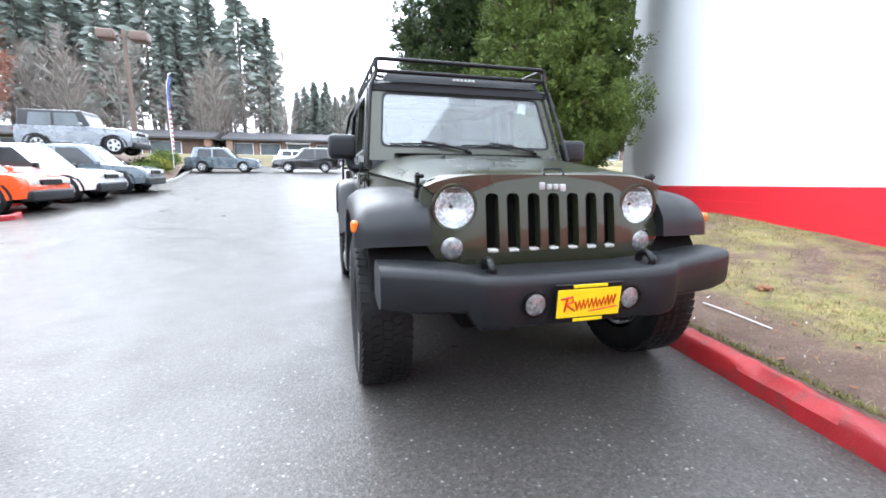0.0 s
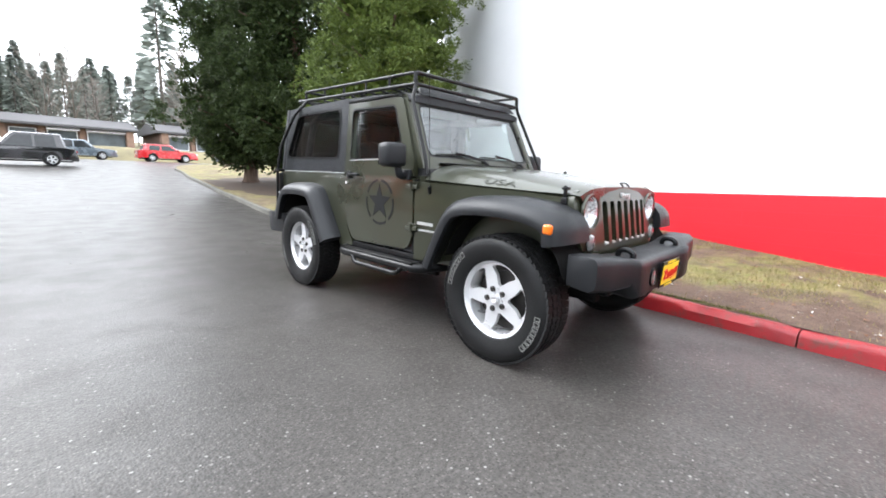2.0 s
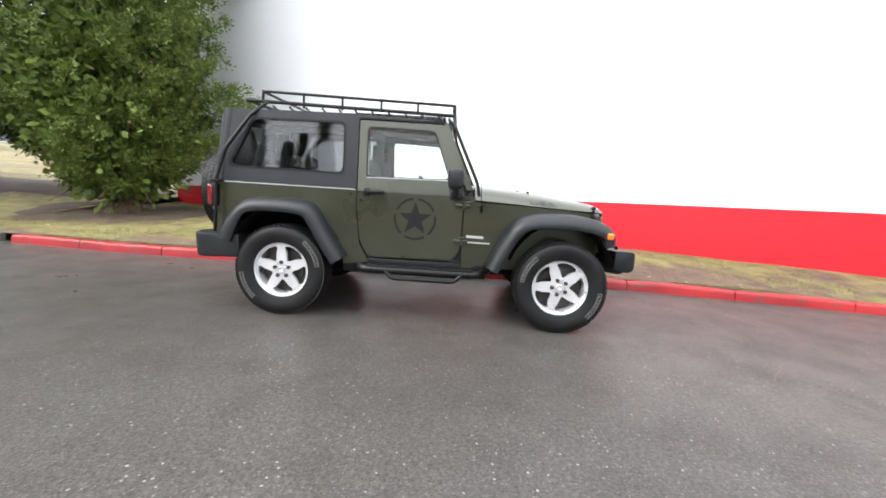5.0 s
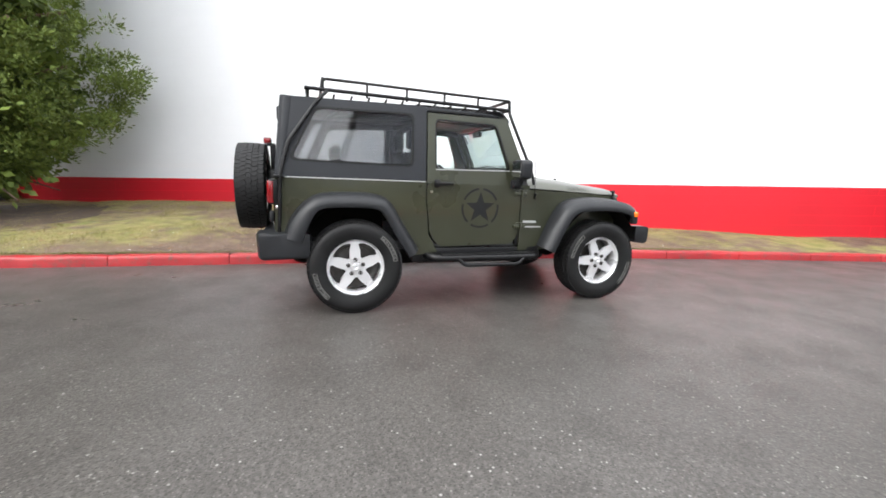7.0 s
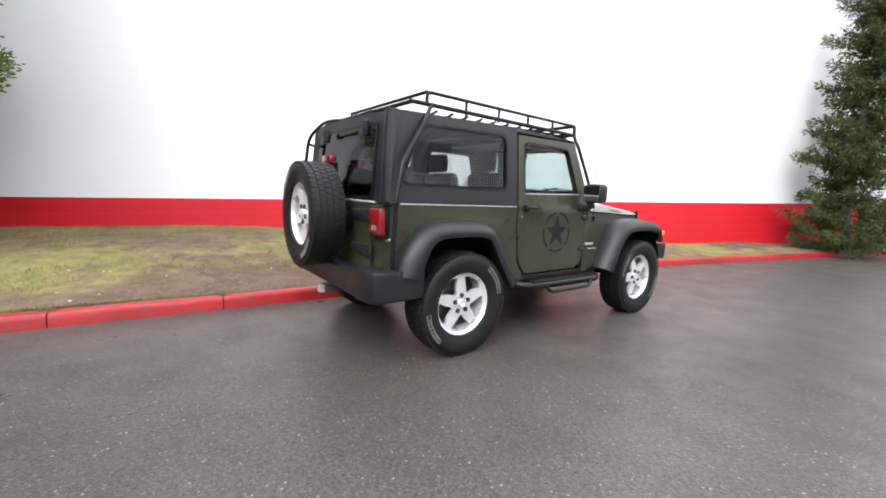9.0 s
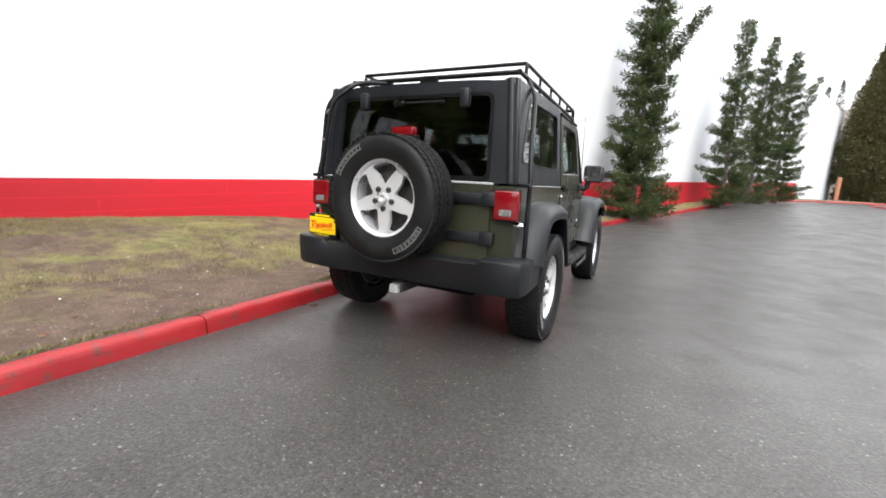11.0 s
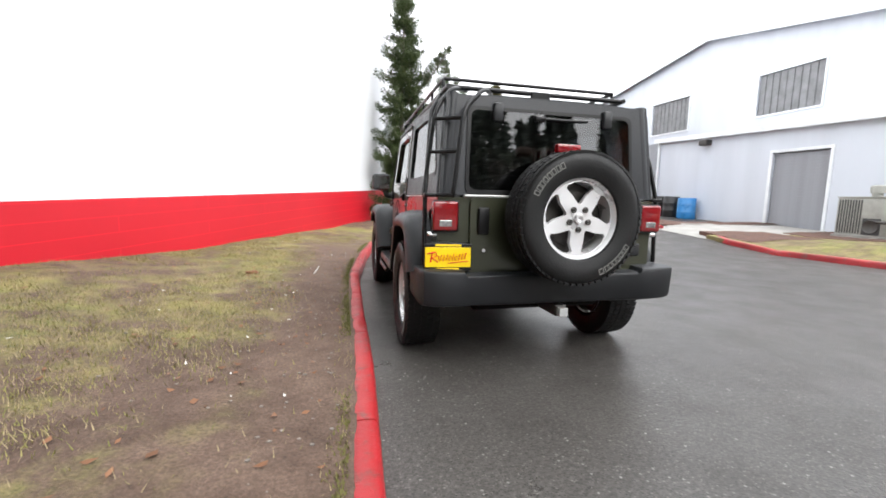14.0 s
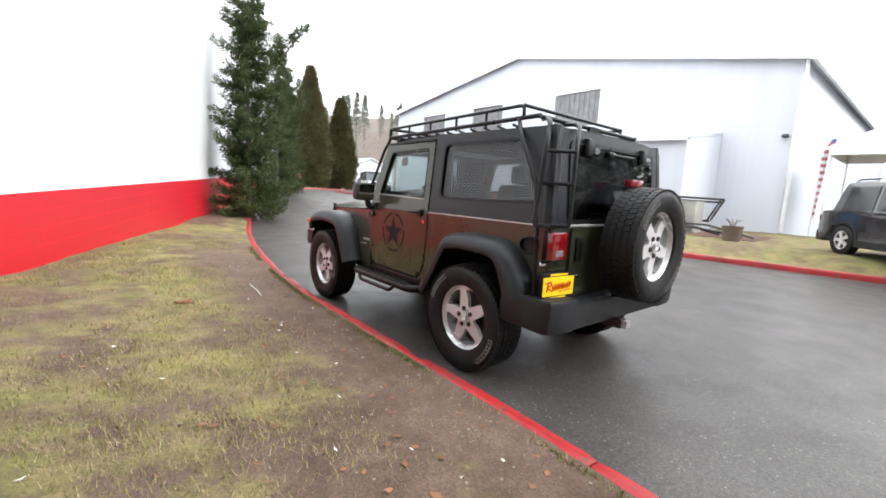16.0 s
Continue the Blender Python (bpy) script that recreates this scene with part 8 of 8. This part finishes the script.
post = thing("marker_post", Matrix.Translation((-15.5, -45.2, road_z(-15.5, -45.2))) @ Matrix.Scale(1.45, 4), "short orange-brown timber post at the lot's end", "post")
bm = bmesh.new()
box(bm, (-0.09, -0.09, -0.1), (0.09, 0.09, 1.5), 0.02)
part("shaft", bm, surf("orange_brown_timber", (0.36, 0.14, 0.07), 0.7, var=0.2, scale=6), post)
bm = bmesh.new()
box(bm, (-0.10, -0.10, 1.5), (0.10, 0.10, 1.55), 0.02)
part("cap", bm, M_BRICK, post)


# ---- grass blades, litter and moss on the lawn ----
def blade_noise(x, y):
    return 0.55 * noise.noise((x * 0.55, y * 0.55, 1.7)) + 0.45 * noise.noise((x * 2.4, y * 2.4, 4.2))


def blades(seed, count, y0, y1, reach, length, width, bias):
    """Short grass blades on the lawn, thin near the trodden kerb strip and in bare patches."""
    rg = random.Random(seed)
    out = []
    while len(out) < count:
        y = rg.uniform(y0, y1)
        u = rg.uniform(0.12, reach) if rg.random() < 0.97 else rg.uniform(0.0, 0.10)
        x = kerb_x(y) + 0.13 + u
        if x > WALL_A + WALL_B * y - 0.05 and y < 8.1:
            continue
        near = smooth01(0.55, 1.45, u + 0.8 * blade_noise(x, y)) if abs(y) < 4.5 else smooth01(0.1, 0.6, u)
        keep = (0.03 + near * smooth01(-0.25 + bias, 0.12 + bias, blade_noise(x, y))) if u > 0.10 else 0.10
        if rg.random() > keep:
            continue
        z = lawn_z(x, y) - 0.004
        a, ln, wd = rg.uniform(0, 6.28), length * rg.uniform(0.5, 1.4), width * rg.uniform(0.7, 1.3)
        t = rg.uniform(0.3, 1.1)
        dx, dy, dz = math.cos(a) * math.sin(t) * ln, math.sin(a) * math.sin(t) * ln, math.cos(t) * ln
        sx, sy = -math.sin(a) * wd, math.cos(a) * wd
        out.append(((x - sx, y - sy, z), (x + sx, y + sy, z), (x + dx, y + dy, z + dz)))
    return np.array(out)


M_BLADE = foliage("olive_grass_blade", (0.105, 0.118, 0.024), (0.265, 0.225, 0.085), 0.8)
M_STRAW = foliage("straw_grass_blade", (0.24, 0.185, 0.095), (0.36, 0.29, 0.17), 0.85)
M_MOSS = foliage("kerb_moss", (0.060, 0.066, 0.016), (0.135, 0.125, 0.040), 0.9)
tagged(part("grass", tris_mesh("grass", blades(3, 60000, -5.5, 8.0, 6.5, 0.034, 0.0026, 0.0), 3, M_BLADE), None), "short olive winter grass on worn earth", "grass", kind="stuff")
tagged(part("dry_grass", tris_mesh("dry_grass", blades(4, 34000, -5.5, 8.0, 6.5, 0.040, 0.0022, 0.05), 3, M_STRAW), None), "dead straw-coloured grass in the lawn", "grass", kind="stuff")
rg = random.Random(12)
moss = []
while len(moss) < 5000:
    y = rg.uniform(-4.5, 6.3)
    if noise.noise((y * 0.9, 3.3, 0)) + 0.25 * rg.random() < 0.05:
        continue
    x = kerb_x(y) + 0.132 + abs(rg.gauss(0, 0.030))
    z, a, ln = lawn_z(x, y) + 0.002, rg.uniform(0, 6.28), rg.uniform(0.006, 0.020)
    moss.append(((x - 0.004 * math.sin(a), y + 0.004 * math.cos(a), z), (x + 0.004 * math.sin(a), y - 0.004 * math.cos(a), z), (x + ln * math.cos(a), y + ln * math.sin(a), z + rg.uniform(0.006, 0.024))))
tagged(part("moss", tris_mesh("moss", moss, 3, M_MOSS), None), "dark green moss along the back of the kerb", "moss", kind="stuff")


def scraps(name, seed, count, size, mat, label, category):
    """Curled flat scraps lying on the lawn."""
    rg = random.Random(seed)
    quads = []
    for _ in range(count):
        y = rg.uniform(-5.0, 6.5)
        x = kerb_x(y) + 0.2 + abs(rg.gauss(0, 1.3))
        if x > WALL_A + WALL_B * y - 0.1:
            continue
        z = lawn_z(x, y) + 0.008
        a, s, w = rg.uniform(0, 6.28), size * rg.uniform(0.5, 1.5), rg.uniform(0.35, 0.7)
        c, n = math.cos(a) * s, math.sin(a) * s
        quads.append(((x - c, y - n, z + rg.uniform(0, 0.012)), (x + n * w, y - c * w, z), (x + c, y + n, z + rg.uniform(0, 0.016)), (x - n * w, y + c * w, z + 0.004)))
    return tagged(part(name, tris_mesh(name, quads, 4, mat), None), label, category, kind="stuff")


M_PALE = surf("pale_scrap", (0.62, 0.60, 0.56), 0.7, var=0.2, scale=40)
M_DEAD_LEAF = foliage("dead_leaf", (0.10, 0.045, 0.022), (0.24, 0.115, 0.060), 0.8)
M_PEBBLE = surf("grey_brown_pebble", (0.22, 0.19, 0.165), 0.8, var=0.35, scale=30)
scraps("dead_leaves", 31, 420, 0.022, M_DEAD_LEAF, "scattered brown dead leaves on the lawn", "leaves")
scraps("paper_scraps", 32, 80, 0.013, M_PALE, "small pale scraps of litter on the lawn", "litter")
bm = bmesh.new()
for _ in range(260):
    y = rg.uniform(-5.0, 6.3)
    x = kerb_x(y) + 0.18 + abs(rg.gauss(0, 0.5))
    bmesh.ops.create_icosphere(bm, subdivisions=1, radius=rg.uniform(0.004, 0.013), matrix=Matrix.Translation((x, y, lawn_z(x, y) + 0.002)) @ Matrix.Diagonal((1, rg.uniform(0.6, 1), 0.6, 1)))
tagged(part("pebbles", bm, M_PEBBLE, smooth=True), "small pebbles on the bare earth by the kerb", "pebbles", kind="stuff")
stick = thing("peeled_stick", Matrix.Translation((1.64, -1.25, lawn_z(1.64, -1.25) + 0.012)), "thin white peeled stick on the bare earth", "stick")
part("shaft", tube(bmesh.new(), [(0.02, 0.27, 0.004), (0.0, 0.05, 0.010), (-0.015, -0.27, 0.002)], 0.006, 6), M_PALE, stick, smooth=True)
bag = thing("crushed_wrapper", Matrix.Translation((2.35, -0.9, lawn_z(2.35, -0.9) + 0.015)), "crushed brown paper wrapper on the lawn", "litter")
bm = bmesh.new()
bmesh.ops.create_icosphere(bm, subdivisions=3, radius=0.06, matrix=Matrix.Diagonal((1.2, 0.8, 0.35, 1)))
for v in bm.verts:
    v.co *= 1 + 0.45 * noise.noise(v.co * 40)
part("paper", bm, M_DEAD_LEAF, bag)
